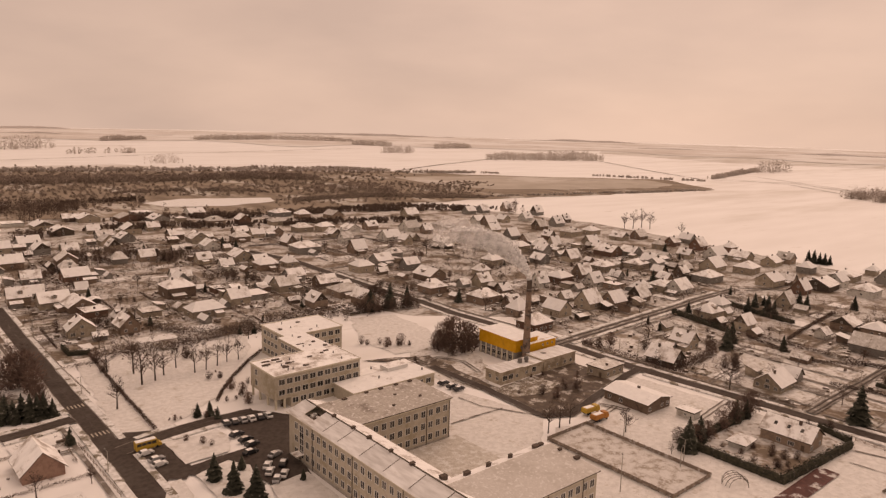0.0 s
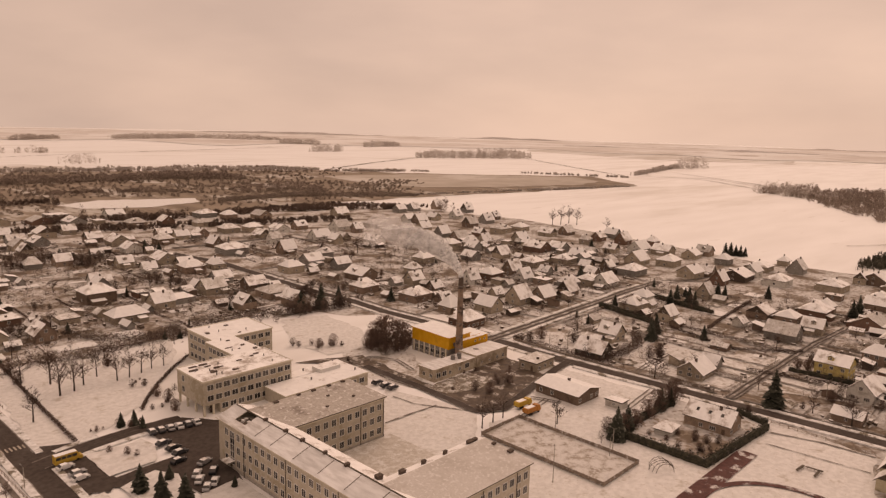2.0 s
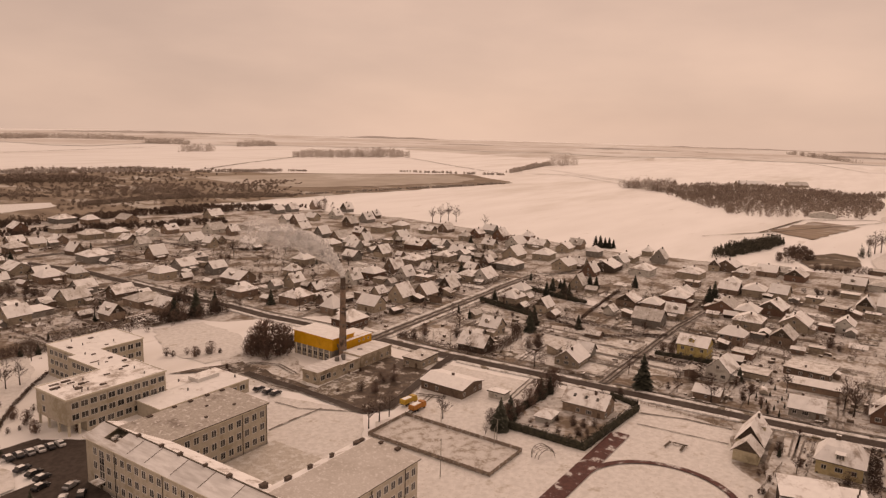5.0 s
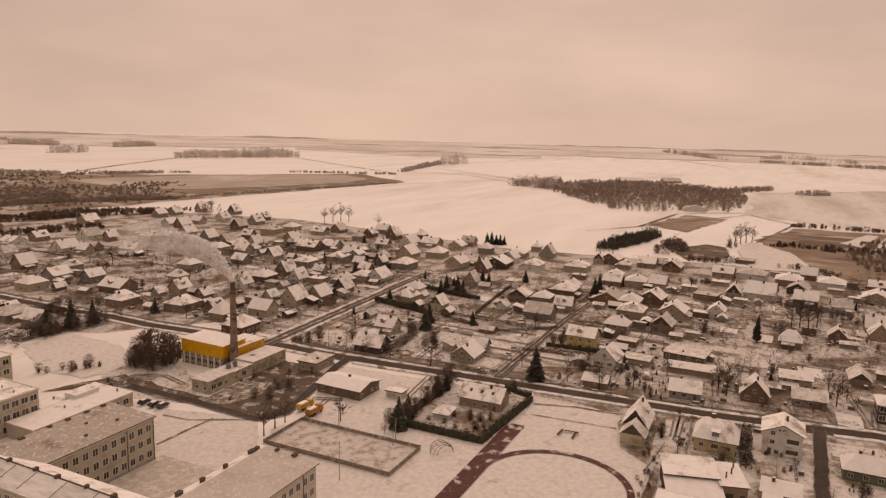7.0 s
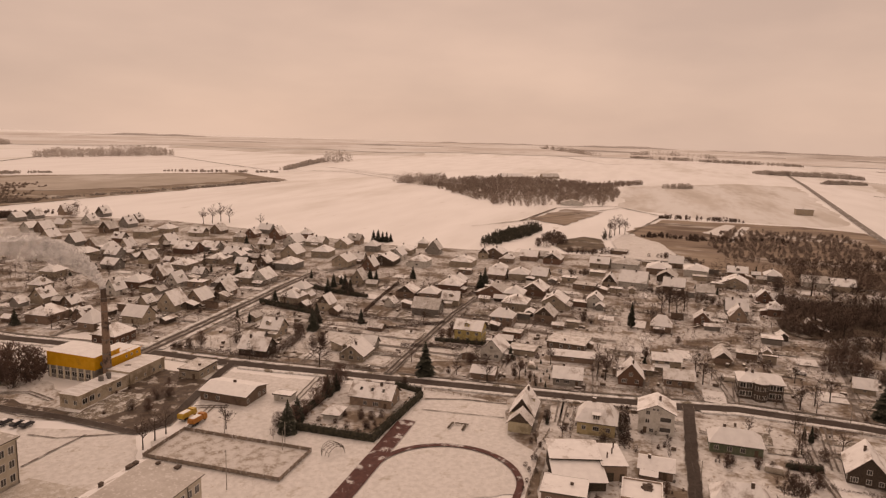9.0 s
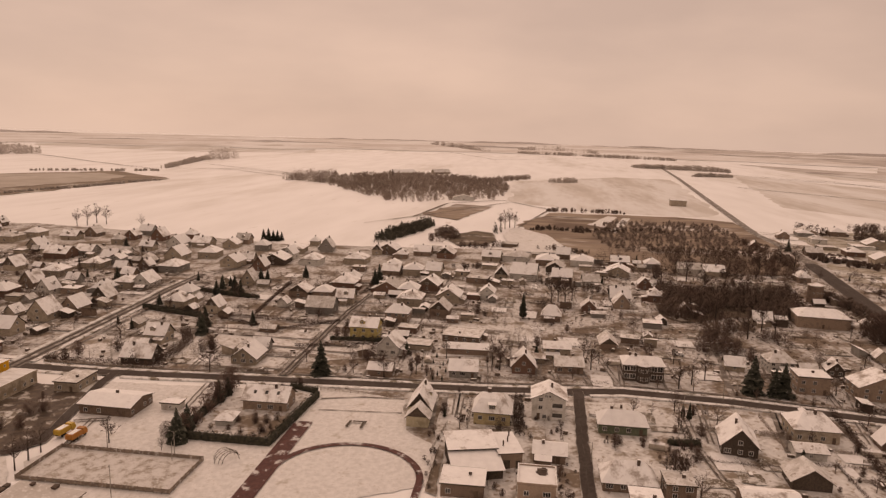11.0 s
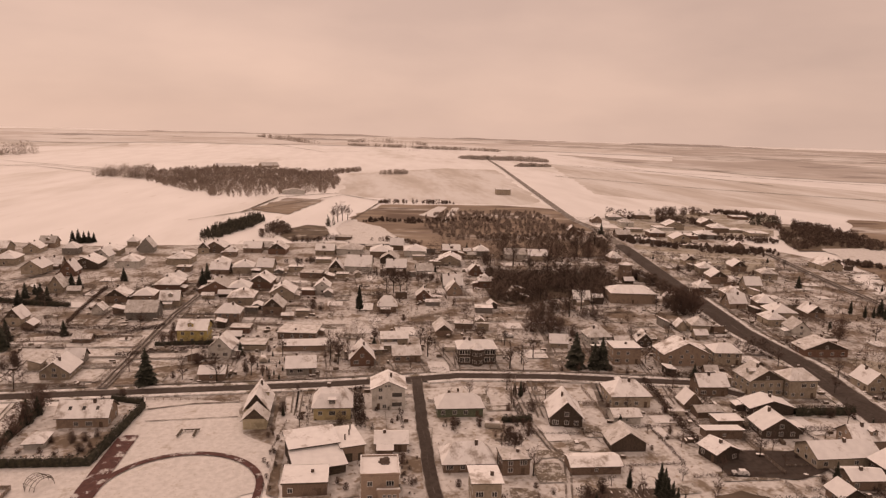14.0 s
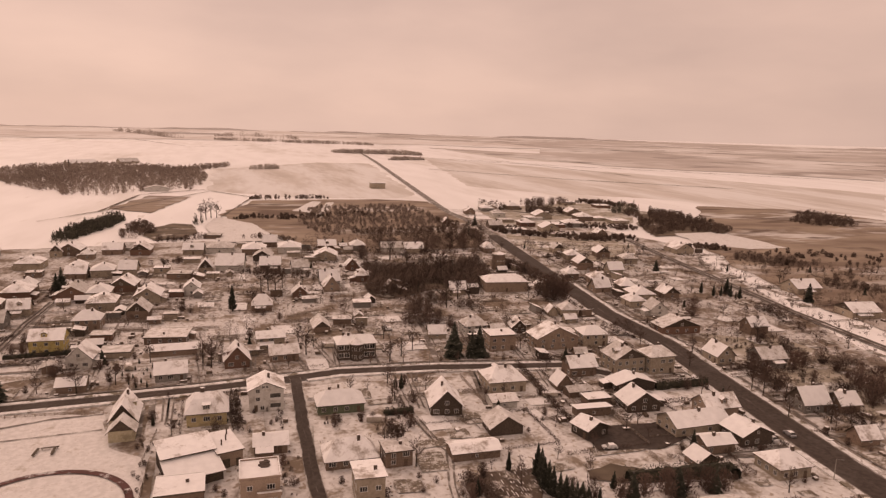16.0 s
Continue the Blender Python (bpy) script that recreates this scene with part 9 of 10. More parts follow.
wood([(160.3, 768.8), (230.3, 772.7), (262.6, 701.0)], 5, 20, "brown_twigs", 0.50)
wood([(360.2, 614.3), (457.3, 613.0), (537.7, 537.7)], 4, 14, "brown_twigs", 0.60)
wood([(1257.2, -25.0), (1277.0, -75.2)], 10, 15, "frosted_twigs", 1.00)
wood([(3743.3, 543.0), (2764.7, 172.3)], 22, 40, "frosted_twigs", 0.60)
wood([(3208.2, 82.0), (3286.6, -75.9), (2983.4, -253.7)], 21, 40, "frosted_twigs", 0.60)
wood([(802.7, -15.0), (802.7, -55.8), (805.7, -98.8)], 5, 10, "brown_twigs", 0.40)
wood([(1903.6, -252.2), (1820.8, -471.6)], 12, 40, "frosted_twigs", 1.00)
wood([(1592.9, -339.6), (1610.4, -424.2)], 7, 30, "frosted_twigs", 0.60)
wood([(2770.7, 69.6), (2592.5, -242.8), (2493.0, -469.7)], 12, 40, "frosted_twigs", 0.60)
wood([(666.6, -284.6), (655.1, -323.4)], 8, 20, "brown_twigs", 1.00)
wood([(458.4, -327.5), (440.6, -354.4)], 4, 12, "brown_twigs", 0.80)
wood([(408.5, -334.0), (378.7, -364.4)], 5, 25, "brown_twigs", 0.50)
wood([(326.9, -328.5), (305.6, -354.9)], 5, 14, "brown_twigs", 0.60)
wood([(297.0, -71.3), (288.7, -89.7)], 6, 10, "twig_brown", 0.90)
wood([(348.7, -152.3), (319.6, -158.6)], 8, 8, "brown_twigs", 0.90)
wood([(418.0, -160.6), (367.5, -169.6), (328.2, -164.9)], 6, 14, "brown_twigs", 0.70)
wood([(322.2, -101.0), (304.5, -112.4)], 5, 10, "brown_twigs", 0.50)
wood([(265.3, -150.6), (259.1, -160.9), (264.7, -175.5)], 8, 8, "twig_brown", 0.80)
wood([(294.2, -257.4), (251.1, -246.0)], 5, 8, "brown_twigs", 0.70)
wood([(217.2, -220.1), (198.4, -217.7), (185.9, -222.1)], 7, 14, "twig_brown", 0.60)
wood([(644.4, 5.6), (638.3, -51.1), (654.3, -125.9)], 4, 20, "brown_twigs", 0.30)
wood([(227.8, -168.6), (198.1, -165.2), (172.0, -161.7), (141.3, -155.4)], 2, 9, "twig_brown", 0.90)
wood([(188.8, -183.4), (169.4, -183.5), (149.3, -181.5)], 3, 12, "twig_brown", 0.60)
wood([(218.2, -215.4), (209.3, -226.1), (197.8, -235.3)], 4, 14, "marsh_twigs", 0.80)
wood([(243.8, -198.0), (221.0, -201.6), (191.6, -195.7)], 2, 8, "twig_brown", 0.50)
wood([(414.1, -5.8), (401.1, -26.7), (397.1, -49.5)], 4, 10, "brown_twigs", 0.50)
wood([(445.9, 56.9), (447.0, 40.4), (469.8, 19.4)], 3, 10, "brown_twigs", 0.50)
wood([(65.2, 399.0), (100.1, 461.3), (126.8, 465.4), (158.9, 456.6)], 4, 10, "brown_twigs", 0.60)
wood([(203.4, 306.3), (213.4, 284.8), (220.7, 266.0)], 5, 8, "brown_twigs", 0.90)
wood([(109.3, 487.5), (150.2, 473.7)], 3, 14, "brown_twigs", 0.60)
wood([(216.9, 321.2), (234.8, 293.0)], 4, 6, "brown_twigs", 0.80)
wood([(68.3, 1036.4), (208.9, 994.6), (370.4, 985.1)], 12, 60, "pale_twigs", 1.00)
wood([(370.4, 985.1), (465.5, 990.2), (549.3, 936.6)], 10, 50, "pale_twigs", 0.80)
wood([(434.5, 761.1), (501.1, 769.5), (533.6, 715.6)], 13, 30, "pale_twigs", 0.80)
wood([(583.5, 732.7), (629.8, 729.1)], 12, 12, "pale_twigs", 0.80)
wood([(46.3, 736.1), (119.1, 700.9), (154.4, 699.3)], 15, 40, "brown_twigs", 0.90)
wood([(236.0, 852.4), (319.4, 850.7), (404.1, 797.4)], 4, 20, "pale_twigs", 0.50)
wood([(559.6, 1189.7), (755.3, 1084.1)], 8, 20, "pale_twigs", 0.60)
wood([(527.5, 510.8), (544.8, 506.9)], 12, 8, "brown_twigs", 1.00)
wood([(215.3, -181.2), (195.1, -179.3), (179.6, -179.6)], 4, 10, "twig_brown", 0.70)
wood([(185.4, -199.5), (176.9, -202.9), (169.5, -203.9)], 8, 14, "twig_brown", 0.80)
wood([(241.3, -210.3), (229.1, -214.2), (218.2, -215.4)], 5, 10, "twig_brown", 0.60)
wood([(722.0, -308.3), (728.4, -337.1), (726.1, -364.9)], 10, 20, "brown_twigs", 0.90)
wood([(559.8, -203.0), (526.3, -225.2), (499.3, -262.2), (485.3, -301.0)], 4, 30, "brown_twigs", 0.50)
wood([(612.3, -172.2), (555.4, -179.2), (475.7, -177.6)], 8, 8, "brown_twigs", 0.50)
wood([(573.1, -276.5), (553.3, -311.5), (545.3, -336.8)], 5, 20, "brown_twigs", 0.50)
wood([(736.9, -258.8), (685.0, -268.4)], 9, 10, "brown_twigs", 0.60)
wood([(752.0, -383.5), (699.7, -428.7)], 5, 30, "brown_twigs", 0.50)
wood([(434.8, -201.6), (421.6, -219.7), (417.6, -244.6)], 5, 10, "brown_twigs", 0.50)
wood([(141.9, 644.3), (195.2, 626.5), (262.5, 606.1), (349.2, 595.5), (433.6, 581.1), (519.4, 536.3)], 6, 18, "brown_twigs", 0.70)
wood([(140.2, 585.4), (198.7, 568.6), (262.8, 550.1), (333.3, 529.7), (406.6, 501.3)], 4, 26, "brown_twigs", 0.50)
wood([(543.1, 0.5), (530.6, -20.6), (516.0, -45.1)], 4, 12, "brown_twigs", 0.60)
wood([(179.9, 270.9), (193.2, 266.6), (209.4, 263.1)], 10, 10, "brown_twigs", 1.20)
wood([(113.6, 452.7), (130.0, 459.0), (141.2, 467.6)], 9, 10, "brown_twigs", 0.80)
wood([(145.6, 464.9), (152.4, 438.4), (170.8, 449.1)], 7, 12, "brown_twigs", 0.80)
wood([(103.4, 475.8), (112.2, 485.7)], 8, 10, "brown_twigs", 0.80)
wood([(144.6, 377.3), (161.4, 374.8), (170.7, 351.7)], 4, 14, "brown_twigs", 0.60)
wood([(226.4, 660.9), (246.8, 659.4)], 11, 10, "brown_twigs", 0.70)
wood([(263.7, 597.0), (295.2, 605.9)], 10, 14, "brown_twigs", 0.70)
wood([(247.6, 640.5), (259.9, 625.0)], 8, 10, "brown_twigs", 0.60)
wood([(61.2, 309.3), (70.3, 312.4), (81.9, 314.4)], 5, 8, "twig_brown", 0.80)
wood([(73.5, 664.3), (111.4, 657.6), (136.6, 658.9)], 16, 30, "brown_twigs", 0.70)
wood([(193.3, 23.9), (179.3, 23.9), (162.5, 23.5)], 1.6, 3, "twig_brown", 1.00)
wood([(174.6, 20.6), (175.9, 13.0), (177.2, 2.3)], 1.2, 3, "twig_brown", 0.80)
wood([(238.7, 2.2), (213.2, 1.5), (197.3, 1.2)], 1.5, 2, "twig_brown", 1.00)
wood([(184.5, -11.0), (170.1, -10.4), (159.2, -9.7)], 1.4, 4, "twig_brown", 0.90)
wood([(179.7, -15.2), (158.8, -14.2)], 1.2, 3, "twig_brown", 0.90)
wood([(214.6, -0.1), (208.1, -10.1), (204.7, -17.1)], 1.3, 2, "twig_brown", 0.80)
wood([(229.9, 19.6), (205.0, 16.6)], 1.3, 2, "twig_brown", 0.80)
wood([(197.7, -23.0), (206.5, -29.1), (201.8, -36.1)], 1.4, 4, "twig_brown", 0.70)
wood([(65.9, 549.9), (93.8, 559.1), (121.5, 571.4)], 8, 20, "brown_twigs", 0.50)

grove([(1098, 400), (1173, 382), (1240, 342), (1225, 318), (1165, 348), (1090, 372)], 15, "pale_twigs", 6.5)
grove([(1101, 355), (971, 266), (873, 195), (855, 173), (1000, 212), (1083, 235), (1163, 290), (1176, 333)], 9, "pale_twigs", 6, -.25)
grove([(850, 182), (840, 139), (900, 98), (878, 62), (952, 38), (1090, 38), (1200, 60), (1270, 120), (1310, 215), (1262, 300), (1170, 330), (1080, 240)], 10.5, "pale_twigs", 7, -.22)
grove([(1180, 131), (1243, 80), (1349, 16), (1330, 5), (1225, 60), (1165, 110)], 9, "pale_twigs", 6)
grove([(529, 122), (539, 113), (603, 96), (644, 90), (665, 98), (619, 116), (571, 126)], 8.5, "far_conifer", 2.6, -.9)
grove([(554, 82), (549, 69), (577, 60), (612, 70), (600, 81)], 8, "brown_twigs", 3.4)
grove([(532, 56), (530, 39), (543, 21), (552, 24), (540, 40), (543, 57)], 5, "brown_twigs", 3)
grove([(616, 37), (614, 29), (622, 24), (626, 35)], 14, "far_conifer", 4.5, -.9)
grove([(417, -72), (419, -94), (423, -124), (424, -150), (379, -144), (354, -125), (361, -110), (353, -92), (344, -74), (360, -66)], 8, "brown_twigs", 3.2, -.5)
grove([(344, -74), (350, -94), (338, -106), (300, -87), (311, -78)], 6.5, "brown_twigs", 3.6, -.2)
grove([(555, -90), (560, -150), (548, -190), (456, -172), (457, -130), (473, -115), (476, -102)], 7, "brown_twigs", 5)
grove([(715, -60), (730, -120), (735, -180), (560, -185), (560, -110), (540, -70), (600, -50)], 4.5, "pale_twigs", 5.6, -.2)
grove([(660, -381), (649, -405), (676, -418), (690, -392)], 15, "far_conifer", 6, -.9)
grove([(573, -358), (511, -336), (540, -379), (594, -385), (659, -387), (672, -419)], 5.5, "brown_twigs", 4.4, -.2)
grove([(540, -379), (518, -404), (532, -428), (596, -442), (656, -443), (664, -425), (594, -385)], 7, "brown_twigs", 4.2, -.35)
grove([(588, -537), (549, -542), (541, -582), (582, -610), (635, -610)], 8, "brown_twigs", 5, -.6)
grove([(432, -348), (436, -407), (405, -465), (330, -360), (380, -330)], 4, "brown_twigs", 7, 0)


# ---- the farm in the wood ----
house(1335, 252, 128, 50, 14, 4.0, 9.5, "gable", "tan_plaster")
house(1390, 185, 128, 36, 14, 4.0, 9.5, "gable", "tan_plaster")
house(893, 89, 10, 12, 26, 4.0, 7.0, "gable", "white_plaster")


def farm_stack(x, y):
    root = thing("tall_chimney", x, y, 0, 0, "thin brick chimney over the farm roofs", "chimney")
    bm = bmesh.new()
    tube(bm, 0, 0, -.3, 16, 1.1, .8, 12)
    part("shaft", bm, "soot_brick", root)


farm_stack(1224, 248)


def skyline(radius, top, mat, gate):
    """Far forest edge, broken by open gaps."""
    verts, polys, last = [], [], None
    steps = 900
    for k in range(steps + 1):
        a = radians(-75 + 180 * k / steps)
        v = noise.noise(Vector((a * 9, radius / 300, 0))) + .4 * noise.noise(Vector((a * 31, radius / 200, 5)))
        h = top * (v - gate) * 2.2 * (1 + .35 * noise.noise(Vector((a * 260, radius, 9))))
        if h < 1.5:
            last = None
            continue
        x, y = radius * math.cos(a), radius * math.sin(a)
        n = len(verts)
        verts.extend(((x, y, 0), (x, y, min(h, top * 1.4)), (x * 1.03, y * 1.03, min(h, top * 1.4) * .9)))
        if last is not None:
            polys.extend(((last, n, n + 1, last + 1), (last + 1, n + 1, n + 2, last + 2)))
        last = n
    me = bpy.data.meshes.new("distant_forest")
    me.from_pydata(verts, [], polys)
    me.materials.append(MATS[mat])
    tagged(new("backdrop_forest", me), "hazy forest edge on the horizon", "forest", kind="structure")


# both forest rings carry the haze in their colour
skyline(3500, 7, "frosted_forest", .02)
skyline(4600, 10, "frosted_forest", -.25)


# ---- garden plants scattered between the houses ----
def free(x, y, margin):
    return not on_road(x, y, 1.5) and all((x - a) ** 2 + (y - b) ** 2 > (r + margin) ** 2 for a, b, r in PLOTS)


def in_town(x, y):
    d, a = math.hypot(x, y), math.degrees(math.atan2(y, x))
    if d < 250 and 30 < a < 72:
        return False
    if x < 236 and y > 20 and not x < 44 and not (x < 215 and y > 265):
        return False
    return -60 < a < 88 and 150 < d < 560 and not (d > 430 and -5 < a < 28)


def town_spot(rng, near=150, far=545):
    while True:
        d, a = math.sqrt(rng.uniform(near ** 2, far ** 2)), radians(rng.uniform(-58, 86))
        x, y = d * math.cos(a), d * math.sin(a)
        if in_town(x, y):
            return x, y, d


CLEAR = [(247, 177, 10), (244, 151, 9), (280, 158, 8), (263, 134, 12), (270, 122, 10), (275, 98, 13), (249, 98, 9)]


def gardens():
    PLOTS.extend(CLEAR)
    rng = random.Random(77)

    def build(x, y, *form):
        # the heath and the lane on the south side stay open
        if (y < -228 and x < 440) or (y < -185 and x < 215):
            PLOTS.append((x, y, 4))
        else:
            house(x, y, *form)

    # small outbuildings behind the houses
    made = tries = 0
    homes = [p for p in PLOTS if p[2] > 3.4 and math.hypot(p[0], p[1]) > 190]
    while made < 175 and tries < 9000:
        tries += 1
        hx, hy, hr = rng.choice(homes)
        a, r = rng.uniform(0, 6.283), hr + rng.uniform(3.2, 8.0)
        x, y = hx + math.cos(a) * r, hy + math.sin(a) * r
        if math.hypot(x, y) < 245 or not in_town(x, y) or not free(x, y, 2.3) or on_road(x, y, 4):
            continue
        made += 1
        build(x, y, rng.choice((0, 90)) + rng.uniform(-4, 4), rng.uniform(4, 7), rng.uniform(3, 4.6), rng.uniform(2.1, 2.6), rng.uniform(3.0, 4.2), rng.choice(("gable", "gable", "shed")), rng.choice(("brown_brick", "dark_timber", "grey_block", "tan_plaster")))
    # more of the small houses that crowd the far streets
    made = tries = 0
    while made < 54 and tries < 9000:
        tries += 1
        x, y, d = town_spot(rng, 330, 540)
        if not free(x, y, 4.0) or on_road(x, y, 6) or (x > 360 and y < -60 and y > -160):
            continue
        made += 1
        build(x, y, rng.choice((0, 90)) + rng.uniform(-4, 4), rng.uniform(8, 10.5), rng.uniform(7, 8.5), rng.uniform(3.2, 4.4), rng.uniform(6.6, 8.4), rng.choice(("gable", "gable", "gable", "hip")), rng.choice(("brown_brick", "white_plaster", "grey_block", "tan_plaster", "tan_plaster", "peach_brick")))
    made, joined, lumps = 0, [], []
    while made < 1000:
        x, y, d = town_spot(rng)
        if not free(x, y, 0.4):
            continue
        made += 1
        k = rng.random()
        if k < .62:
            if made % 4 == 1:
                bare_tree(x, y, rng.uniform(3.5, 8.0))
            else:
                joined.append((x, y, rng.uniform(3.5, 8.0) / 8.6, rng.uniform(0, 6.28)))
        elif k < .94:
            if made % 5:
                lumps.append((x, y, rng.uniform(1.8, 4.6) / 8.4, rng.uniform(0, 6.28)))
            else:
                bush(x, y, rng.uniform(1.8, 4.6))
        else:
            (conifer if k < .965 else cypress)(x, y, rng.uniform(3, 7))

    def stuff(name, label, category, verts, polys, mat):
        me = bpy.data.meshes.new(name)
        me.from_pydata(verts, [], polys)
        me.materials.append(MATS[mat])
        tagged(new(name, me), label, category, kind="stuff")

    verts, polys = [], []
    for i, (x, y, s, a) in enumerate(joined + lumps):
        if math.hypot(x, y) > 265:
            tree_faces(verts, polys, x, y, s * (8.6 if i < len(joined) else 8.4), rng, *((190, .055, True) if i < len(joined) else (150, .07, True)))
            continue
        ca, sa = math.cos(a) * s, math.sin(a) * s
        for me in (BARE[i % 7] if i < len(joined) else BUSHES[i % 5]):
            base = len(verts)
            verts.extend((x + v.co.x * ca - v.co.y * sa, y + v.co.x * sa + v.co.y * ca, v.co.z * s) for v in me.vertices)
            polys.extend([base + k for k in p.vertices] for p in me.polygons)
    stuff("garden_trees", "leafless fruit trees and bushes in the gardens", "trees", verts, polys, "twig_brown")
    # low leafless thickets between the far houses
    verts, polys = [], []
    for _ in range(4600):
        x, y, d = town_spot(rng, 260)
        if not free(x, y, -1.2 if d > 300 else 0.2):
            continue
        t = rng.uniform(2.0, 5.0) + 2.5 * max(0, noise.noise(Vector((x / 40, y / 40, 0))))
        if noise.noise(Vector((x / 30, y / 30, 7))) < -.15:
            continue
        tree_faces(verts, polys, x, y, t, rng, *((60, .06, True) if d < 400 else (46, .08, True)))
    # the thickets' brown is lightened to hold some haze
    stuff("thickets", "low brown thickets between the snowy gardens", "shrubs", verts, polys, "brown_twigs")
    # dug beds, clear lawns and driveways
    taken = []

    def plots(count, name, label, mat, z, lo, hi):
        verts, polys = [], []
        for _ in range(count):
            x, y, d = town_spot(rng)
            a, b = rng.uniform(lo, hi) / 2, rng.uniform(lo * .6, hi * .7) / 2
            r = max(a, b)
            if not free(x, y, min(a, b) * .8) or on_road(x, y, r + 1.5) or any((x - u) ** 2 + (y - v) ** 2 < (r + w) ** 2 for u, v, w in taken):
                continue
            taken.append((x, y, r))
            turn = radians(rng.choice((0, 90)) + rng.uniform(-4, 4))
            c, s, m = math.cos(turn), math.sin(turn), len(verts)
            ring = [(-a, -b), (0, -b), (a, -b), (a, 0), (a, b), (0, b), (-a, b), (-a, 0)]
            for u, v in ring:
                u, v = u + rng.uniform(-.3, .3), v + rng.uniform(-.3, .3)
                verts.append((x + u * c - v * s, y + u * s + v * c, z))
            polys.append(tuple(range(m, m + 8)))
        stuff(name, label, "ground", verts, polys, mat)

    plots(900, "garden_beds", "dug garden beds with snow between the furrows", "dug_soil", .345, 4, 13)
    plots(900, "snow_lawns", "untrodden snow on garden lawns", "fresh_snow", .347, 5, 15)
    verts, polys = [], []
    for hx, hy, hr in homes:
        best = None
        for pts, w in ROADS:
            for x, y, dx, dy in along(pts, 2.0):
                q = math.hypot(x - hx, y - hy)
                if (best is None or q < best[0]) and q > w / 2 + hr:
                    best = (q, x, y, w)
        if best is None or best[0] > 48:
            continue
        q, x, y, w = best
        dx, dy = (hx - x) / q, (hy - y) / q
        px, py = -dy, dx
        off, n = rng.choice((-1, 1)) * (hr * .75 + 1), max(3, int(q / 2.5))
        for side in (-.8, .8) if rng.random() < .6 else (0,):
            half, m = (.32 if side else rng.uniform(.5, 1.1)), len(verts)
            for k in range(n + 1):
                f = k / n * (q - w / 2) + w / 2
                j = rng.uniform(-.15, .15) + off
                for o in (-half, half):
                    verts.append((x + dx * f + px * (j + side + o), y + dy * f + py * (j + side + o), .352))
            for k in range(n):
                polys.append((m + 2 * k, m + 2 * k + 1, m + 2 * k + 3, m + 2 * k + 2))
    stuff("driveways", "wet driveways and footpaths trodden through snow", "path", verts, polys, "slush")
    # dry stalks and low shrubs
    verts, polys = [], []
    for _ in range(7000):
        x, y, d = town_spot(rng)
        if not free(x, y, -0.8):
            continue
        if d < 265 and rng.random() < .75:
            continue
        s, h = rng.uniform(.3, 1.2), rng.uniform(.4, 1.6) * (1.25 if d > 330 else 0.6)
        for k in range(8):
            b, m = rng.uniform(0, 6.283), len(verts)
            c = (x + math.cos(b) * s * .6, y + math.sin(b) * s * .6)
            verts.extend(((c[0] - .09, c[1], .02), (c[0] + .09, c[1] + .08, .02), (c[0] + math.cos(b) * s * .7, c[1] + math.sin(b) * s * .7, h)))
            polys.append((m, m + 1, m + 2))
    stuff("shrubs", "dry stalks and low shrubs in snowy gardens", "shrubs", verts, polys, "brown_twigs")
    # woodpiles, crates and bins in the yards
    cv, cp, tops = [], [], []
    for _ in range(2600):
        hx, hy, hr = rng.choice(homes)
        a, r = rng.uniform(0, 6.283), hr + rng.uniform(.3, 9.0)
        x, y = hx + math.cos(a) * r, hy + math.sin(a) * r
        if not in_town(x, y) or not free(x, y, -.6):
            continue
        if math.hypot(x, y) < 270 and rng.random() < .6:
            continue
        l, w, h, turn = rng.uniform(.3, 1.3), rng.uniform(.25, .7), rng.uniform(.3, 1.1), rng.choice((0, 1.571)) + rng.uniform(-.2, .2)
        c, s, m = math.cos(turn), math.sin(turn), len(cv)
        for z, k in ((.2, 1.0), (h + .3, .94)):
            cv.extend((x + u * l * k * c - v * w * k * s, y + u * l * k * s + v * w * k * c, z) for u, v in ((-1, -1), (1, -1), (1, 1), (-1, 1)))
        cp.extend(((m, m + 1, m + 5, m + 4), (m + 1, m + 2, m + 6, m + 5), (m + 2, m + 3, m + 7, m + 6), (m + 3, m, m + 4, m + 7), (m + 4, m + 5, m + 6, m + 7)))
        tops.append(len(cp) - 1)
    stuff("yard_clutter", "snow-topped woodpiles and crates in the yards", "clutter", cv, cp, "brown_boards")
    pile = bpy.data.objects["yard_clutter"].data
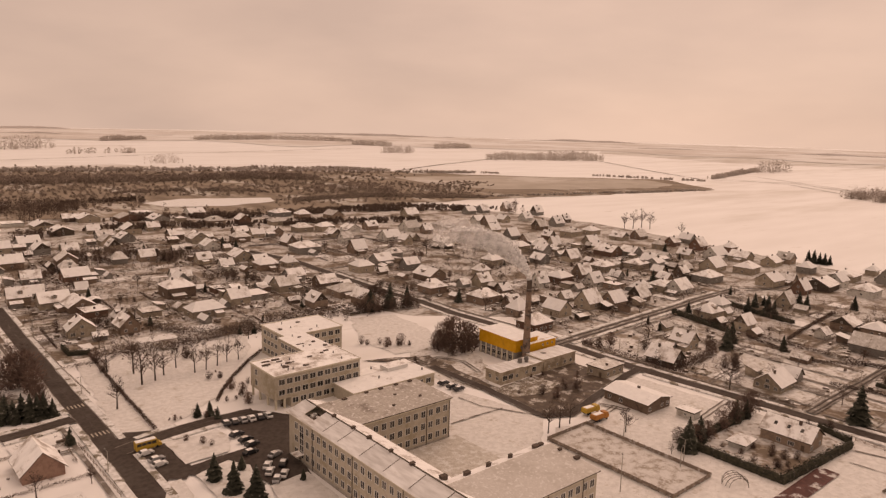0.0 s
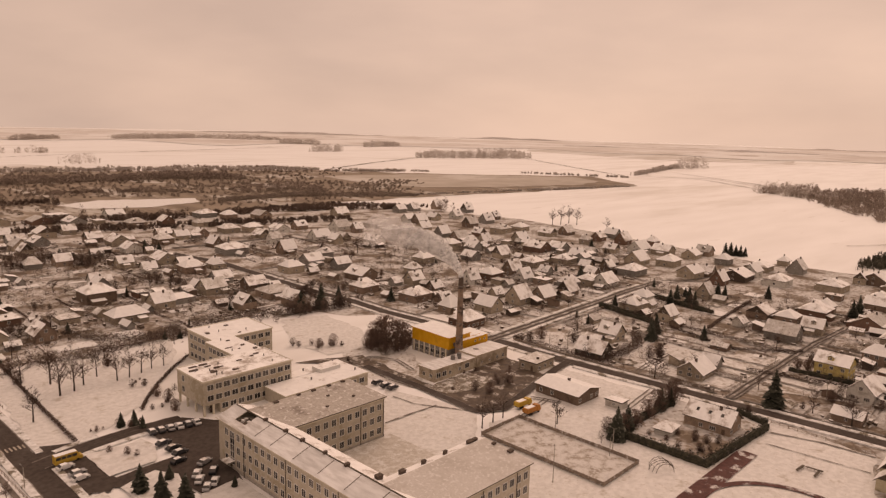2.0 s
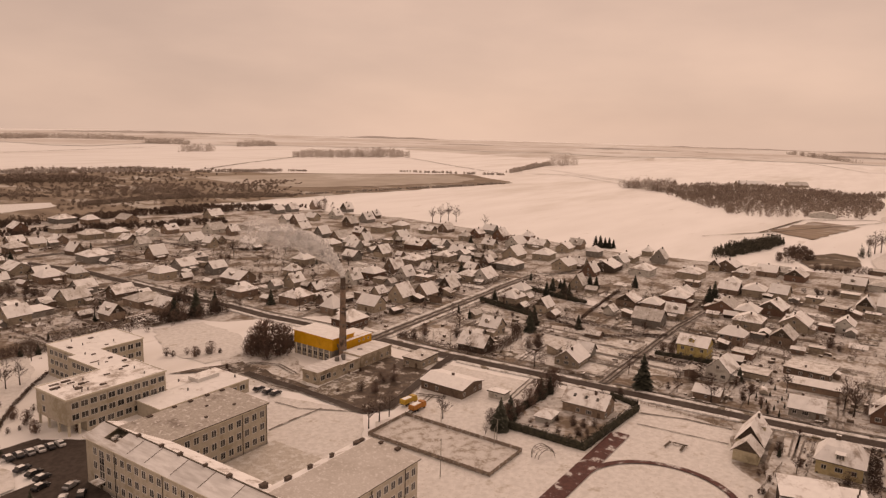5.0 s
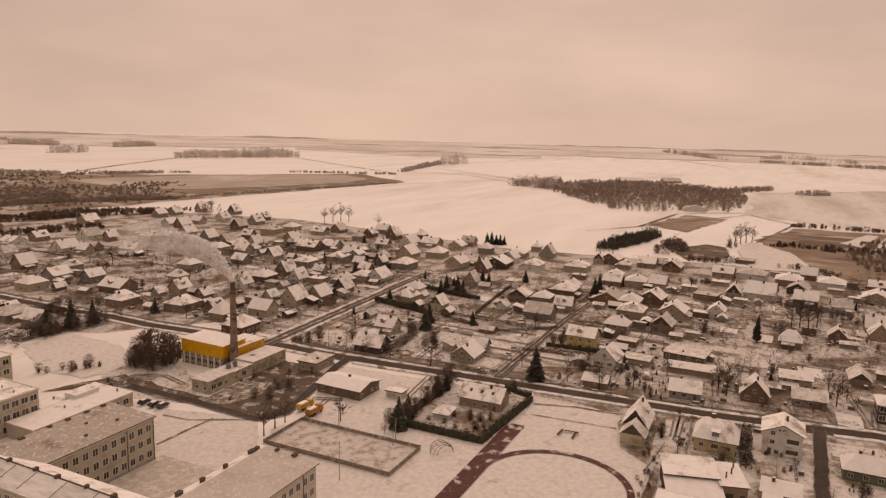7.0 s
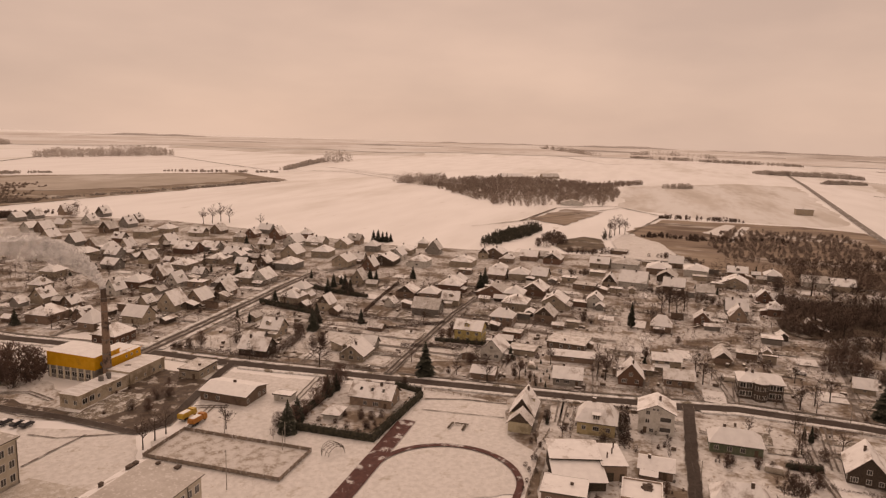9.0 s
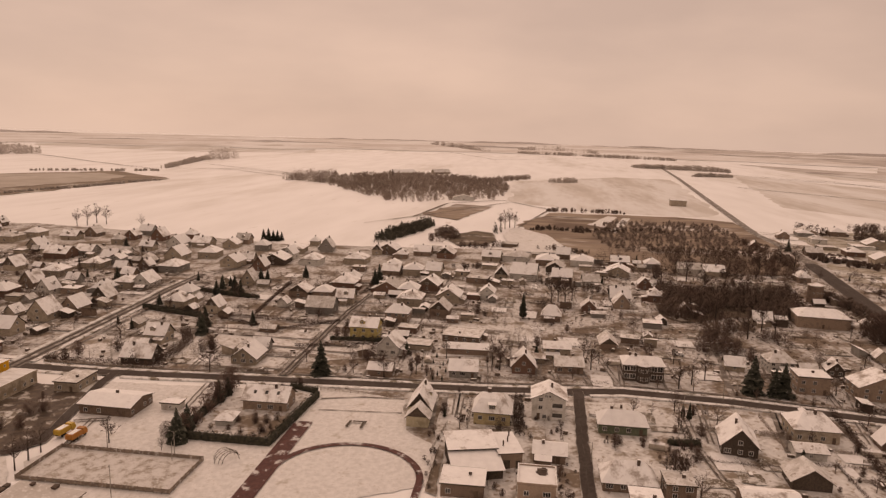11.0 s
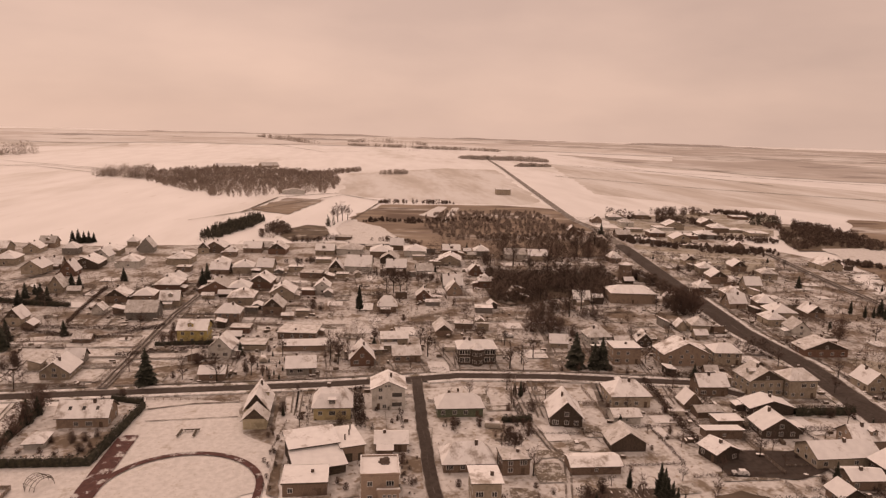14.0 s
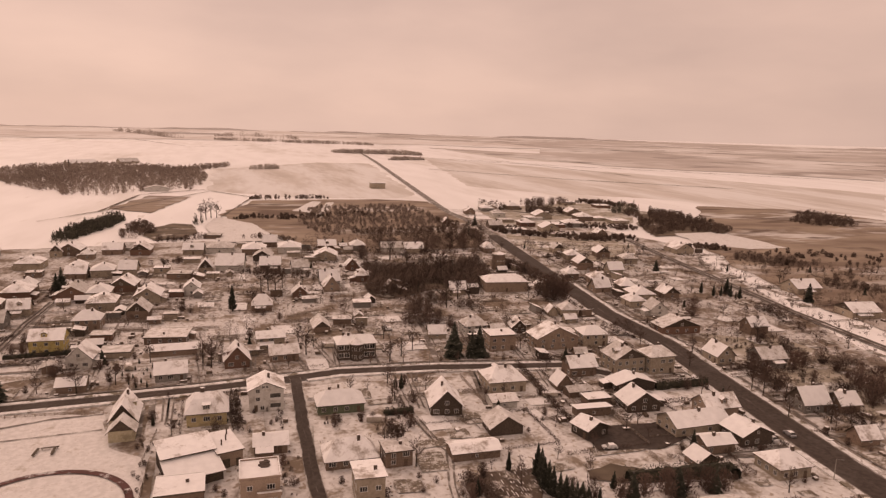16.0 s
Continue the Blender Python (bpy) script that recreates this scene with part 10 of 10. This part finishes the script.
    pile.materials.append(MATS["roof_snow"])
    for k in tops:
        if rng.random() < .75:
            pile.polygons[k].material_index = 1
    # hedges and picket fences round the plots
    hv, hp, fv, fp = [], [], [], []
    sides = []
    for hx, hy, hr in homes:
        a, b = hr + rng.uniform(2.5, 7), hr + rng.uniform(3, 10)
        kind = rng.random() < .5
        for x, y, turn, run in ((hx - a, hy - b, 0, 2 * a), (hx - a, hy + b, 0, 2 * a), (hx - a, hy - b, 90, 2 * b), (hx + a, hy - b, 90, 2 * b)):
            if rng.random() < .55:
                sides.append((x, y, radians(turn + rng.uniform(-2, 2)), run, kind if rng.random() < .8 else not kind, rng.uniform(.9, 1.8)))
    for _ in range(120):
        x, y, d = town_spot(rng)
        sides.append((x, y, radians(rng.choice((0, 90, 90)) + rng.uniform(-4, 4)), rng.uniform(8, 30), rng.random() < .45, rng.uniform(.9, 1.7)))
    for x, y, turn, run, picket, h in sides:
        dx, dy = math.cos(turn), math.sin(turn)
        for i in range(int(run / .28)):
            px, py = x + dx * i * .28, y + dy * i * .28
            if i % 6 == 0:
                ok = in_town(px, py) and free(px, py, -1.6)
            if not ok:
                continue
            if picket:
                m = len(fv)
                t = h * rng.uniform(.9, 1.05)
                fv.extend(((px - dx * .09, py - dy * .09, 0), (px + dx * .09, py + dy * .09, 0), (px + dx * .09, py + dy * .09, t), (px - dx * .09, py - dy * .09, t)))
                fp.append((m, m + 1, m + 2, m + 3))
            else:
                for j in range(4):
                    b, m, o = rng.uniform(0, 6.283), len(hv), rng.uniform(-.45, .45)
                    cx, cy, z = px - dy * o, py + dx * o, rng.uniform(0, h * .7)
                    hv.extend(((cx - .08, cy, z), (cx + .08, cy + .05, z), (cx + math.cos(b) * .4, cy + math.sin(b) * .4, z + rng.uniform(.3, .9))))
                    hp.append((m, m + 1, m + 2))
    stuff("plot_hedges", "bare brown hedges between the garden plots", "hedge", hv, hp, "twig_brown")
    stuff("plot_fences", "weathered picket fences between the garden plots", "fence", fv, fp, "fence_grey")


gardens()
